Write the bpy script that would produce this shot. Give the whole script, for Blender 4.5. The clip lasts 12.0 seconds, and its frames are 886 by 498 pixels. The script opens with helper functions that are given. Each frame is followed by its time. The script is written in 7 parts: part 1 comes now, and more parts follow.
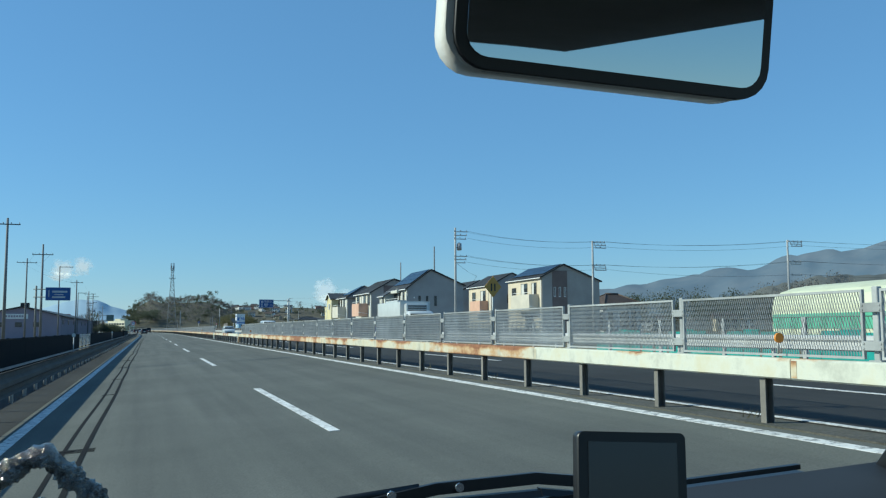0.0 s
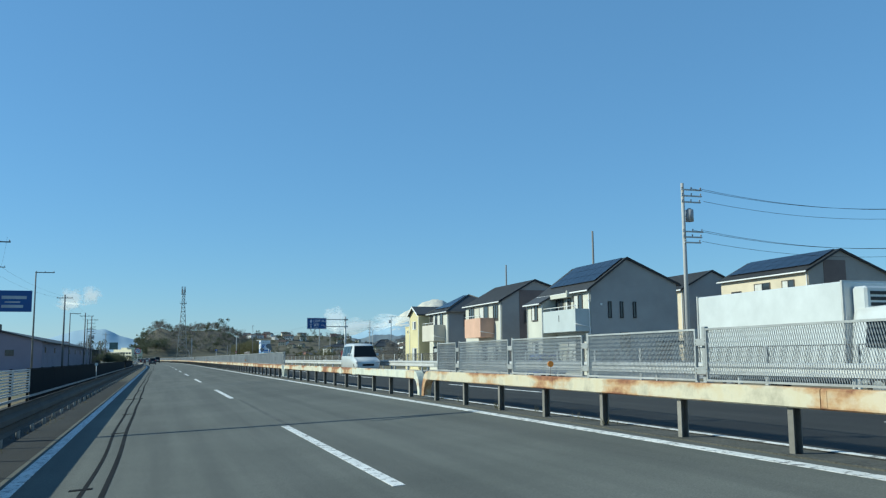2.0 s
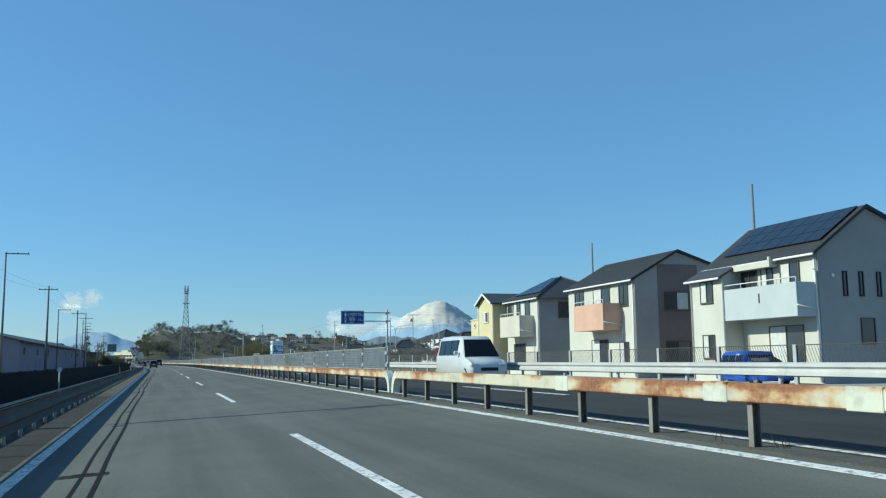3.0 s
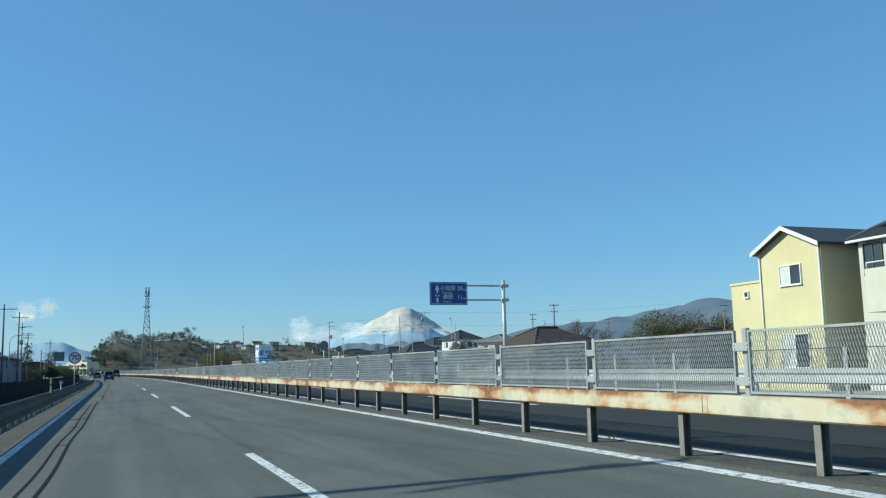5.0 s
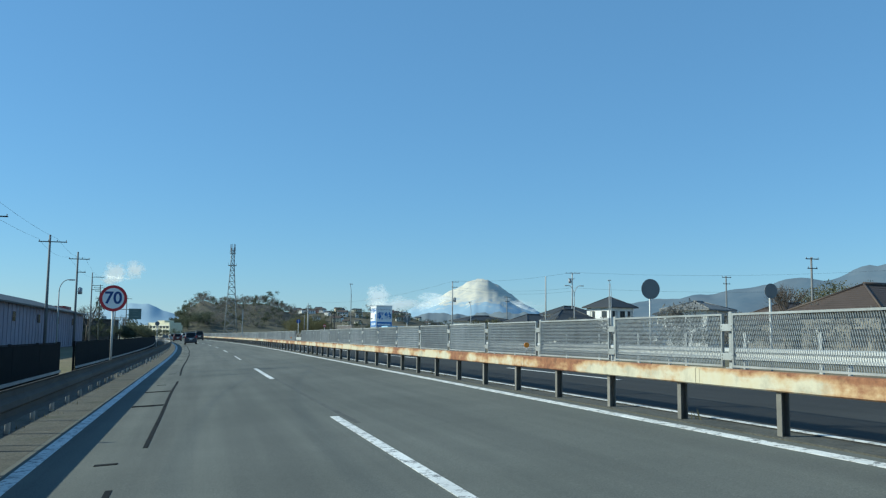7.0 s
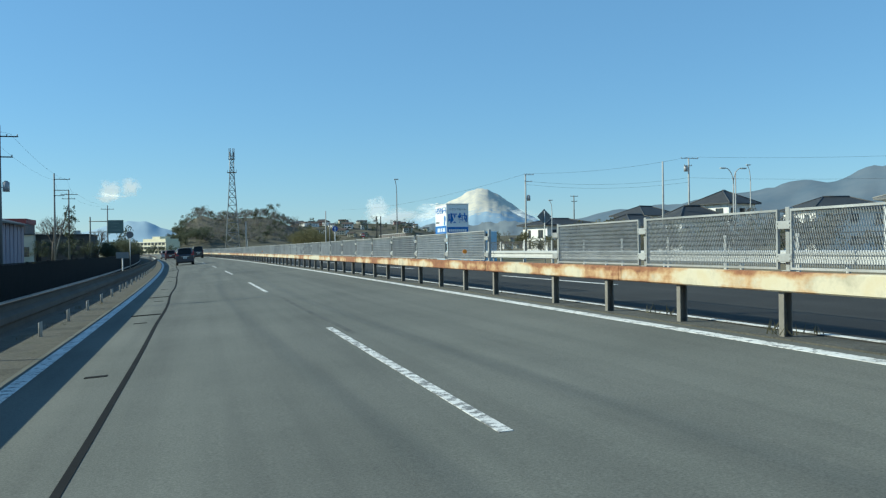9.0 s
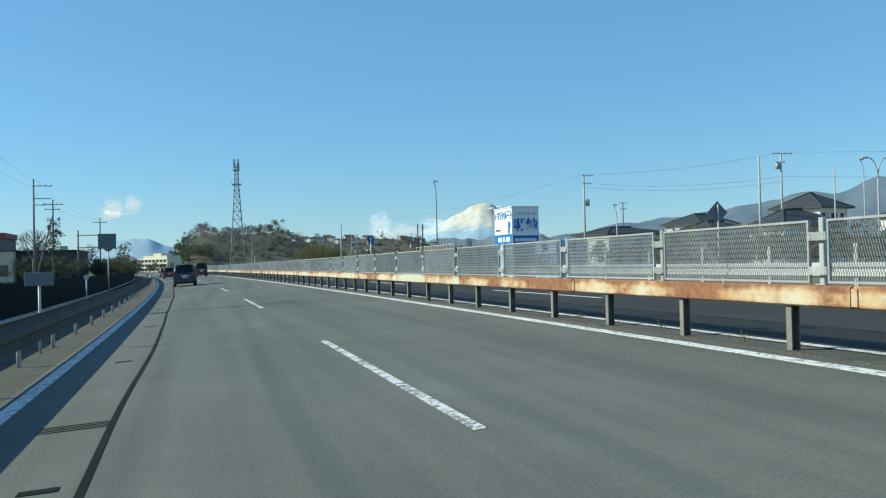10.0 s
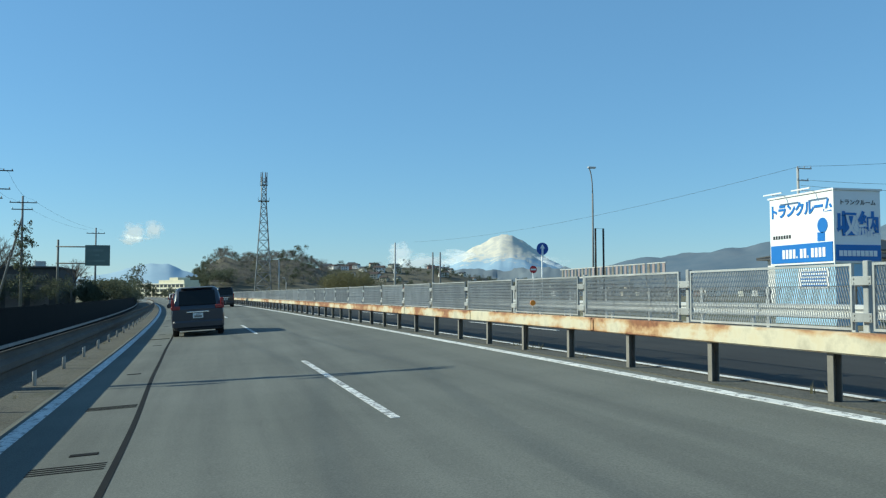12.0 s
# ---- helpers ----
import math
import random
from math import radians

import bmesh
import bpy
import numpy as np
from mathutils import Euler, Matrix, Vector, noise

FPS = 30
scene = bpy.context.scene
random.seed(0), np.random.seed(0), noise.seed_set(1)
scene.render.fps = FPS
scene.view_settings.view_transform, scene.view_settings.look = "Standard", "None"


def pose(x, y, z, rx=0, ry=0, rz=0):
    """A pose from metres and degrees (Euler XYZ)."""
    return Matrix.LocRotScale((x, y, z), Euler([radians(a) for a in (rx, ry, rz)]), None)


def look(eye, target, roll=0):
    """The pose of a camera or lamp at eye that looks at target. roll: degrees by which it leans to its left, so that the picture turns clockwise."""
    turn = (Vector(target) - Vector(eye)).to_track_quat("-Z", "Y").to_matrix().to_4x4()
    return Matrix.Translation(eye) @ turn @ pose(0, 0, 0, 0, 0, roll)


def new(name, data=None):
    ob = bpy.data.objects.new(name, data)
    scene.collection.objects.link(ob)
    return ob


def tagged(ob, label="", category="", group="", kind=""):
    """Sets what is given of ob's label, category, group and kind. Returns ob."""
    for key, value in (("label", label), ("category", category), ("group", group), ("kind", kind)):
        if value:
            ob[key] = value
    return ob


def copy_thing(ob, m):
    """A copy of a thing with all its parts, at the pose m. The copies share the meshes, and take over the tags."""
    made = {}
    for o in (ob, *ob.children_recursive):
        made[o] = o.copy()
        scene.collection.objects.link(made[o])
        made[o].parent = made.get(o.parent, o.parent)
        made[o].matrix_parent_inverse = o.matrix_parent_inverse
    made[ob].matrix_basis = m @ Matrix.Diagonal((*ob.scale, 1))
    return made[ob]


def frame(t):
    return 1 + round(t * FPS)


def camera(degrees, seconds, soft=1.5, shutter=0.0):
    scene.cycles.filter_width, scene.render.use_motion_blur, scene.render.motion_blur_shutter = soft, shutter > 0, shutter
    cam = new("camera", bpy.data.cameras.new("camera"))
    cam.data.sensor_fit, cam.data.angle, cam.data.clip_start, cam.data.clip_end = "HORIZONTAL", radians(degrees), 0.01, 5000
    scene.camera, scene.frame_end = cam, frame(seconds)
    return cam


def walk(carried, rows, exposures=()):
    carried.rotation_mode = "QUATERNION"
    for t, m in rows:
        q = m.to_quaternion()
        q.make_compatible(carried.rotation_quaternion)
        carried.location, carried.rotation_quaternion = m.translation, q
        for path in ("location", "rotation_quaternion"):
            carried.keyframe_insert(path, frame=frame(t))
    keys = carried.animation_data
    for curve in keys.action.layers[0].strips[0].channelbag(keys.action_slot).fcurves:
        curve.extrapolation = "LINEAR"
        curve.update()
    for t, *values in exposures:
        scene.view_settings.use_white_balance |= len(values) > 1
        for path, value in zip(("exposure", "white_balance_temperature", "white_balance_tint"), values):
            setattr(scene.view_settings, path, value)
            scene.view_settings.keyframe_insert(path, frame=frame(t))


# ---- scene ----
cam = camera(53.58, 12.0, soft=1.25)
PATH = [
    (0, look((-0.011, -1.377, 1.216), (3.152, 8.067, 2.116), -0.27)),
    (0.5, look((-0.079, 8.941, 1.217), (3.143, 18.354, 2.222), 0.12)),
    (1, look((-0.018, 19.054, 1.190), (3.200, 28.454, 2.319), 0.34)),
    (1.5, look((-0.013, 29.640, 1.223), (3.116, 39.062, 2.427), -0.09)),
    (2, look((-0.137, 40.724, 1.234), (2.930, 50.163, 2.454), -0.46)),
    (2.5, look((-0.031, 51.629, 1.186), (2.988, 61.091, 2.346), -0.59)),
    (3, look((-0.014, 62.380, 1.201), (3.036, 71.823, 2.442), -0.67)),
    (3.2, look((0.050, 66.530, 1.180), (3.110, 75.960, 2.480), -0.40)),
    (4.8, look((0.151, 99.217, 1.233), (3.652, 108.466, 2.717), -0.54)),
    (5, look((0.212, 103.270, 1.275), (3.667, 112.563, 2.583), -1.35)),
    (5.5, look((0.169, 113.289, 1.277), (3.573, 122.650, 2.163), -2.90)),
    (6, look((0.260, 123.013, 1.182), (3.477, 132.460, 1.827), 1.06)),
    (6.5, look((0.220, 133.064, 1.162), (3.093, 142.612, 1.920), 1.91)),
    (7, look((0.078, 143.439, 1.238), (2.718, 153.032, 2.237), 0.56)),
    (7.5, look((0.181, 153.506, 1.254), (2.933, 163.103, 1.828), -1.03)),
    (7.7, look((0.181, 157.527, 1.214), (2.973, 167.126, 1.472), -0.85)),
    (9.3, look((0.240, 189.750, 1.190), (2.876, 199.396, 1.176), -0.77)),
    (9.5, look((0.235, 193.675, 1.188), (2.849, 203.327, 1.213), -0.81)),
    (10, look((0.159, 203.118, 1.200), (2.812, 212.759, 1.360), -1.25)),
    (10.5, look((0.058, 212.414, 1.334), (2.909, 221.983, 1.882), -3.09)),
    (11, look((0.034, 221.420, 1.238), (2.792, 231.014, 1.844), -1.36)),
    (11.5, look((-0.106, 230.654, 1.242), (2.328, 240.343, 1.695), -0.18)),
    (12, look((-0.343, 240.283, 1.263), (2.110, 249.964, 1.778), -0.07)),
]
walk(cam, PATH, [(0.0, 0.13, 5720, -7), (5.0, 0.16, 5720, -7), (7.7, 0.19, 5760, -7), (9.3, 0.3, 6050, -7), (10.0, 0.33, 6050, -7), (10.5, 0.47, 6080, -7), (11.0, 0.37, 6050, -7), (11.5, 0.29, 6050, -7), (12.0, 0.26, 6050, -7)])

# ---- world and sun ----
SUN_EL, SUN_AZ = 31.0, -73.5      # azimuth from the road's direction, to the left
world = bpy.data.worlds.new("sky")
scene.world = world
world.use_nodes = True
wn = world.node_tree
wn.nodes.clear()
sky = wn.nodes.new("ShaderNodeTexSky")
sky.sky_type = "NISHITA"
sky.sun_disc = False
sky.sun_elevation = radians(SUN_EL)
sky.sun_rotation = radians(SUN_AZ)
sky.air_density, sky.dust_density, sky.ozone_density = 1.1, 0.0, 7.0
wbg = wn.nodes.new("ShaderNodeBackground")
wbg.inputs["Strength"].default_value = 0.118
wout = wn.nodes.new("ShaderNodeOutputWorld")
air = wn.nodes.new("ShaderNodeMix")          # winter air that evens the sky out from zenith to horizon
air.data_type = "RGBA"
air.inputs[0].default_value = 0.42
air.inputs[7].default_value = (1.45, 2.75, 4.65, 1)
wn.links.new(sky.outputs[0], air.inputs[6])
wn.links.new(air.outputs[2], wbg.inputs["Color"])
wn.links.new(wbg.outputs[0], wout.inputs["Surface"])
sun = new("sun", bpy.data.lights.new("sun", "SUN"))
sun.data.energy, sun.data.angle, sun.data.color = 4.7, radians(0.5), (1.0, 0.90, 0.74)
ca, ce = radians(SUN_AZ), radians(SUN_EL)
sun_dir = Vector((math.sin(ca) * math.cos(ce), math.cos(ca) * math.cos(ce), math.sin(ce)))
sun.matrix_world = Matrix.Translation((0, 100, 200)) @ (-sun_dir).to_track_quat("-Z", "Y").to_matrix().to_4x4()


# ---- materials ----
MATS = {}


def ramp(nt, src, stops):
    r = nt.nodes.new("ShaderNodeValToRGB")
    e = r.color_ramp.elements
    while len(e) < len(stops):
        e.new(0.5)
    for el, (p, c) in zip(e, stops):
        el.position = p
        el.color = (*c, 1) if len(c) == 3 else c
    nt.links.new(src, r.inputs[0])
    return r.outputs[0]


def tex(nt, vec, scale, detail=4.0, rough=0.6, stretch=None):
    n = nt.nodes.new("ShaderNodeTexNoise")
    n.inputs["Scale"].default_value = scale
    n.inputs["Detail"].default_value = detail
    n.inputs["Roughness"].default_value = rough
    if stretch:
        mp = nt.nodes.new("ShaderNodeMapping")
        mp.inputs["Scale"].default_value = stretch
        nt.links.new(vec, mp.inputs[0])
        vec = mp.outputs[0]
    nt.links.new(vec, n.inputs["Vector"])
    return n.outputs[0]


def blend(nt, fac, a, b, mode="MIX"):
    m = nt.nodes.new("ShaderNodeMix")
    m.data_type, m.blend_type = "RGBA", mode
    for sock, v in ((m.inputs[0], fac), (m.inputs[6], a), (m.inputs[7], b)):
        if isinstance(v, (int, float)):
            sock.default_value = v
        elif isinstance(v, tuple):
            sock.default_value = (*v, 1)
        else:
            nt.links.new(v, sock)
    return m.outputs[2]


def start_mat(name):
    m = bpy.data.materials.new(name)
    m.use_nodes = True
    nt = m.node_tree
    b = nt.nodes["Principled BSDF"]
    co = nt.nodes.new("ShaderNodeTexCoord").outputs["Object"]
    MATS[name] = m
    return m, nt, b, co


def shift(nt, co):
    """Object coordinates moved by the object's own random number, so that repeats differ."""
    oi = nt.nodes.new("ShaderNodeObjectInfo")
    mu = nt.nodes.new("ShaderNodeVectorMath")
    mu.operation = "SCALE"
    mu.inputs[0].default_value = (37.0, 91.0, 53.0)
    nt.links.new(oi.outputs["Random"], mu.inputs["Scale"])
    ad = nt.nodes.new("ShaderNodeVectorMath")
    nt.links.new(co, ad.inputs[0])
    nt.links.new(mu.outputs[0], ad.inputs[1])
    return ad.outputs[0], oi.outputs["Random"]


def relief(nt, b, h, strength, dist):
    bp = nt.nodes.new("ShaderNodeBump")
    bp.inputs["Strength"].default_value = strength
    bp.inputs["Distance"].default_value = dist
    nt.links.new(h, bp.inputs["Height"])
    nt.links.new(bp.outputs[0], b.inputs["Normal"])


def mat(name, col, rough=0.6, metal=0.0, var=0.25, big=0.7, small=25.0, bump=0.15, dist=0.004, rand=0.0):
    """Paint, plaster, cloth: a base colour with stains and grain at two scales."""
    if name in MATS:
        return MATS[name]
    m, nt, b, co = start_mat(name)
    vec, rnd = shift(nt, co)
    dark = tuple(c * (1 - var) for c in col)
    light = tuple(min(1, c * (1 + var * 0.6)) for c in col)
    c1 = ramp(nt, tex(nt, vec, big, 5), [(0.3, dark), (0.7, light)])
    c2 = ramp(nt, tex(nt, vec, small, 3), [(0.25, (0.8, 0.8, 0.8)), (0.75, (1.08, 1.08, 1.08))])
    out = blend(nt, var * 2 if var < 0.5 else 1.0, c1, c2, "MULTIPLY")
    if rand:
        out = blend(nt, 1.0, out, ramp(nt, rnd, [(0, (1 - rand,) * 3), (1, (1 + rand,) * 3)]), "MULTIPLY")
    nt.links.new(out, b.inputs["Base Color"])
    b.inputs["Roughness"].default_value = rough
    b.inputs["Metallic"].default_value = metal
    if bump:
        relief(nt, b, tex(nt, vec, small * 2, 4), bump, dist)
    return m


def asphalt(name, lo, hi, wheel=True):
    m, nt, b, co = start_mat(name)
    base = ramp(nt, tex(nt, co, 0.25, 6, 0.65), [(0.3, lo), (0.7, hi)])
    streak = ramp(nt, tex(nt, co, 1.0, 4, 0.6, (1.6, 0.05, 1)), [(0.35, (0.82, 0.82, 0.83)), (0.65, (1.1, 1.1, 1.09))])
    base = blend(nt, 1.0, base, streak, "MULTIPLY")
    grit = ramp(nt, tex(nt, co, 60, 3, 0.7), [(0.3, (0.7, 0.7, 0.7)), (0.7, (1.25, 1.25, 1.23))])
    base = blend(nt, 1.0, base, grit, "MULTIPLY")
    nt.links.new(base, b.inputs["Base Color"])
    b.inputs["Roughness"].default_value = 0.92
    b.inputs["Specular IOR Level"].default_value = 0.3
    relief(nt, b, tex(nt, co, 90, 3, 0.7), 0.5, 0.006)
    return m


def worn_paint(name, col, under, worn=0.41):
    m, nt, b, co = start_mat(name)
    vec, rnd = shift(nt, co)
    wear = ramp(nt, tex(nt, vec, 9, 6, 0.75), [(worn, (0, 0, 0)), (worn + 0.07, (1, 1, 1))])
    dirt = ramp(nt, tex(nt, vec, 1.5, 4), [(0.3, tuple(c * 0.72 for c in col)), (0.7, col)])
    nt.links.new(blend(nt, wear, under, dirt), b.inputs["Base Color"])
    b.inputs["Roughness"].default_value = 0.7
    return m


def rusty(name, paint, cover):
    """Old painted steel: rust creeps in from the upper and lower edges and breaks out in blotches with stained rims."""
    m, nt, b, co = start_mat(name)
    rnd = nt.nodes.new("ShaderNodeObjectInfo").outputs["Random"]
    vec = nt.nodes.new("ShaderNodeNewGeometry").outputs["Position"]

    def madd(a, k, c):
        n = nt.nodes.new("ShaderNodeMath")
        n.operation = "MULTIPLY_ADD"
        n.inputs[1].default_value = k
        nt.links.new(a, n.inputs[0])
        if isinstance(c, float):
            n.inputs[2].default_value = c
        else:
            nt.links.new(c, n.inputs[2])
        return n.outputs[0]

    z = nt.nodes.new("ShaderNodeSeparateXYZ")
    nt.links.new(co, z.inputs[0])
    rim = ramp(nt, madd(z.outputs[2], 5.0, -3.5), [(0.0, (0.7, 0.7, 0.7)), (0.22, (0.1, 0.1, 0.1)), (0.6, (0.1, 0.1, 0.1)), (1.0, (1, 1, 1))])
    broad = tex(nt, vec, 0.16, 2, 0.5)
    blotch = tex(nt, vec, 1.5, 8, 0.62, (1, 0.5, 0.9))
    n1 = madd(broad, 0.5, blotch)
    n1 = madd(rnd, 0.06, n1)
    n1 = madd(rim, 0.13, n1)
    stained = ramp(nt, n1, [(cover - 0.03, (0, 0, 0)), (cover + 0.06, (1, 1, 1))])
    eaten = ramp(nt, n1, [(cover + 0.05, (0, 0, 0)), (cover + 0.13, (1, 1, 1))])
    fine = tex(nt, vec, 9, 7, 0.72)
    clean = ramp(nt, tex(nt, vec, 2.6, 6, 0.65), [(0.28, tuple(c * 0.62 for c in paint)), (0.5, paint), (0.72, (paint[0] * 0.95, paint[1] * 0.88, paint[2] * 0.74))])
    stain = ramp(nt, fine, [(0.3, (0.39, 0.215, 0.092)), (0.7, (0.54, 0.375, 0.20))])
    rust = ramp(nt, fine, [(0.28, (0.11, 0.046, 0.024)), (0.5, (0.25, 0.105, 0.047)), (0.75, (0.37, 0.182, 0.084))])
    nt.links.new(blend(nt, eaten, blend(nt, stained, clean, stain), rust), b.inputs["Base Color"])
    b.inputs["Roughness"].default_value = 0.72
    relief(nt, b, tex(nt, vec, 30, 4), 0.3, 0.004)
    return m


def glass_mat(name, col, rough=0.06):
    m, nt, b, co = start_mat(name)
    nt.links.new(ramp(nt, tex(nt, co, 0.8, 3), [(0.3, tuple(c * 0.6 for c in col)), (0.7, col)]), b.inputs["Base Color"])
    b.inputs["Roughness"].default_value = rough
    b.inputs["Specular IOR Level"].default_value = 0.6
    return m


def car_paint(name, col):
    m, nt, b, co = start_mat(name)
    nt.links.new(ramp(nt, tex(nt, co, 1.5, 4), [(0.3, tuple(c * 0.85 for c in col)), (0.7, col)]), b.inputs["Base Color"])
    b.inputs["Roughness"].default_value = 0.32
    b.inputs["Coat Weight"].default_value = 0.6
    b.inputs["Coat Roughness"].default_value = 0.08
    return m


def leaf_mat(name, lo, hi, scale=0.6):
    m, nt, b, co = start_mat(name)
    g = nt.nodes.new("ShaderNodeNewGeometry").outputs["Random Per Island"]
    c = blend(nt, 0.55, ramp(nt, g, [(0.0, lo), (1.0, hi)]), ramp(nt, tex(nt, co, scale, 4), [(0.3, lo), (0.7, hi)]))
    nt.links.new(c, b.inputs["Base Color"])
    b.inputs["Roughness"].default_value = 0.75
    tr = nt.nodes.new("ShaderNodeBsdfTranslucent")
    nt.links.new(c, tr.inputs["Color"])
    mx = nt.nodes.new("ShaderNodeMixShader")
    mx.inputs[0].default_value = 0.45
    nt.links.new(b.outputs[0], mx.inputs[1])
    nt.links.new(tr.outputs[0], mx.inputs[2])
    nt.links.new(mx.outputs[0], nt.nodes["Material Output"].inputs["Surface"])
    return m


def ground_mat():
    m, nt, b, co = start_mat("dry_grass_ground")
    c1 = ramp(nt, tex(nt, co, 0.02, 6), [(0.35, (0.10, 0.10, 0.05)), (0.5, (0.17, 0.14, 0.085)), (0.68, (0.12, 0.13, 0.06))])
    c2 = ramp(nt, tex(nt, co, 1.3, 6), [(0.3, (0.7, 0.7, 0.66)), (0.7, (1.25, 1.2, 1.1))])
    nt.links.new(blend(nt, 1.0, c1, c2, "MULTIPLY"), b.inputs["Base Color"])
    b.inputs["Roughness"].default_value = 0.95
    relief(nt, b, tex(nt, co, 6, 5), 0.6, 0.05)
    return m


def verge_mat():
    m, nt, b, co = start_mat("gravelly_verge")
    c1 = ramp(nt, tex(nt, co, 0.9, 6), [(0.3, (0.050, 0.050, 0.042)), (0.5, (0.098, 0.094, 0.080)), (0.62, (0.085, 0.083, 0.068)), (0.75, (0.052, 0.056, 0.032))])
    c2 = ramp(nt, tex(nt, co, 22, 6, 0.75), [(0.3, (0.45, 0.45, 0.45)), (0.7, (1.45, 1.43, 1.36))])
    nt.links.new(blend(nt, 1.0, c1, c2, "MULTIPLY"), b.inputs["Base Color"])
    b.inputs["Roughness"].default_value = 0.95
    relief(nt, b, tex(nt, co, 35, 5), 0.8, 0.02)
    return m


def far_mountain(name, stops, snow=None):
    """A distant slope whose base colour can carry the haze of the air, painted in."""
    m, nt, b, co = start_mat(name)
    c = ramp(nt, tex(nt, co, 0.006, 7, 0.62), stops)
    if snow:
        z = nt.nodes.new("ShaderNodeSeparateXYZ")
        nt.links.new(co, z.inputs[0])
        mx = nt.nodes.new("ShaderNodeMath")
        mx.operation = "MULTIPLY_ADD"
        mx.inputs[1].default_value = 1.0 / snow[1]
        mx.inputs[2].default_value = -snow[0] / snow[1]
        nt.links.new(z.outputs[2], mx.inputs[0])
        ns = nt.nodes.new("ShaderNodeMath")
        ns.operation = "MULTIPLY_ADD"
        ns.inputs[1].default_value = 1.3
        nt.links.new(tex(nt, co, 0.02, 6, 0.65), ns.inputs[0])
        nt.links.new(mx.outputs[0], ns.inputs[2])
        f = ramp(nt, ns.outputs[0], [(0.72, (0, 0, 0)), (0.9, (1, 1, 1))])
        streak = ramp(nt, tex(nt, co, 0.03, 7, 0.7, (1, 1, 0.45)), [(0.35, (0.47, 0.47, 0.45)), (0.6, (0.66, 0.61, 0.50))])
        c = blend(nt, f, c, streak)
    nt.links.new(c, b.inputs["Base Color"])
    b.inputs["Roughness"].default_value = 1.0
    b.inputs["Specular IOR Level"].default_value = 0.0
    return m


ROAD = asphalt("grey_asphalt", (0.098, 0.103, 0.093), (0.134, 0.139, 0.126))
# Copy of the grey asphalt with extra brightness put into its colour.
ROAD_BRIGHT = asphalt("brightened_grey_asphalt", (0.110, 0.115, 0.104), (0.148, 0.153, 0.139))
ROAD2 = asphalt("dark_asphalt", (0.028, 0.028, 0.027), (0.046, 0.046, 0.044))
LINE = worn_paint("white_road_paint", (0.78, 0.78, 0.76), (0.2, 0.2, 0.195))
TAR = mat("black_tar", (0.016, 0.016, 0.016), 0.85, var=0.3)
TAR.node_tree.nodes["Principled BSDF"].inputs["Specular IOR Level"].default_value = 0.1
GROUND = ground_mat()
VERGE = verge_mat()
CONC = mat("weathered_concrete", (0.36, 0.35, 0.33), 0.85, var=0.3, big=1.2, small=18)
RUST = rusty("rusty_cream_paint", (0.55, 0.52, 0.405), 0.82)
RUSTW = rusty("cream_paint", (0.59, 0.595, 0.50), 0.93)
RUSTH = rusty("heavily_rusted_steel", (0.57, 0.52, 0.385), 0.80)
RUSTX = rusty("deeply_rusted_steel", (0.58, 0.50, 0.36), 0.765)
WIREM = mat("dull_galvanised_wire", (0.43, 0.435, 0.42), 0.6, 0.1, var=0.2, big=2, small=30, rand=0.15)
FENCEM = mat("dull_galvanised_frame", (0.40, 0.41, 0.40), 0.5, 0.25, var=0.25, big=2, small=30, rand=0.12)
GALV = mat("galvanised_steel", (0.50, 0.50, 0.48), 0.5, 0.2, var=0.2, big=2, small=30, rand=0.1)
POSTM = mat("weathered_grey_steel", (0.21, 0.197, 0.172), 0.7, 0.0, var=0.3, big=3, small=30, rand=0.15)
WHITERAIL = mat("white_painted_rail", (0.55, 0.55, 0.53), 0.45, 0.0, var=0.15, big=0.8, small=20)
BROWNRAIL = mat("dull_grey_rail", (0.085, 0.078, 0.068), 0.85, 0.0, var=0.3, big=0.8, small=20)
BLACKP = mat("black_screen_panel", (0.008, 0.0085, 0.0095), 0.9, var=0.3, big=2, small=30)
BLACKP.node_tree.nodes["Principled BSDF"].inputs["Specular IOR Level"].default_value = 0.15
GLASSD = glass_mat("dark_window_glass", (0.05, 0.06, 0.07))
WHITEF = mat("white_window_frame", (0.78, 0.78, 0.76), 0.4, var=0.08)
DARKM = mat("dark_metal", (0.03, 0.03, 0.033), 0.45, 0.4, var=0.2)
POLEC = mat("grey_concrete_pole", (0.42, 0.42, 0.41), 0.8, var=0.2, big=1, small=20)
POLED = mat("dark_concrete_pole", (0.2, 0.2, 0.2), 0.8, var=0.2, big=1, small=20)
BLUE = mat("blue_sign_sheet", (0.012, 0.075, 0.27), 0.4, var=0.12, big=1, bump=0)
WHITES = mat("white_sign_sheet", (0.82, 0.82, 0.82), 0.4, var=0.06, bump=0)
SIGNBACK = mat("grey_sign_back", (0.22, 0.22, 0.22), 0.5, 0.3, var=0.2)
RED = mat("red_sign_sheet", (0.5, 0.02, 0.03), 0.4, var=0.1, bump=0)
ORANGE = mat("orange_reflector", (0.75, 0.28, 0.03), 0.4, var=0.15, bump=0)
YELLOW = mat("yellow_sign_sheet", (0.50, 0.26, 0.035), 0.4, var=0.1, bump=0)
RUBBER = mat("black_rubber", (0.015, 0.015, 0.016), 0.7, var=0.2, small=60)


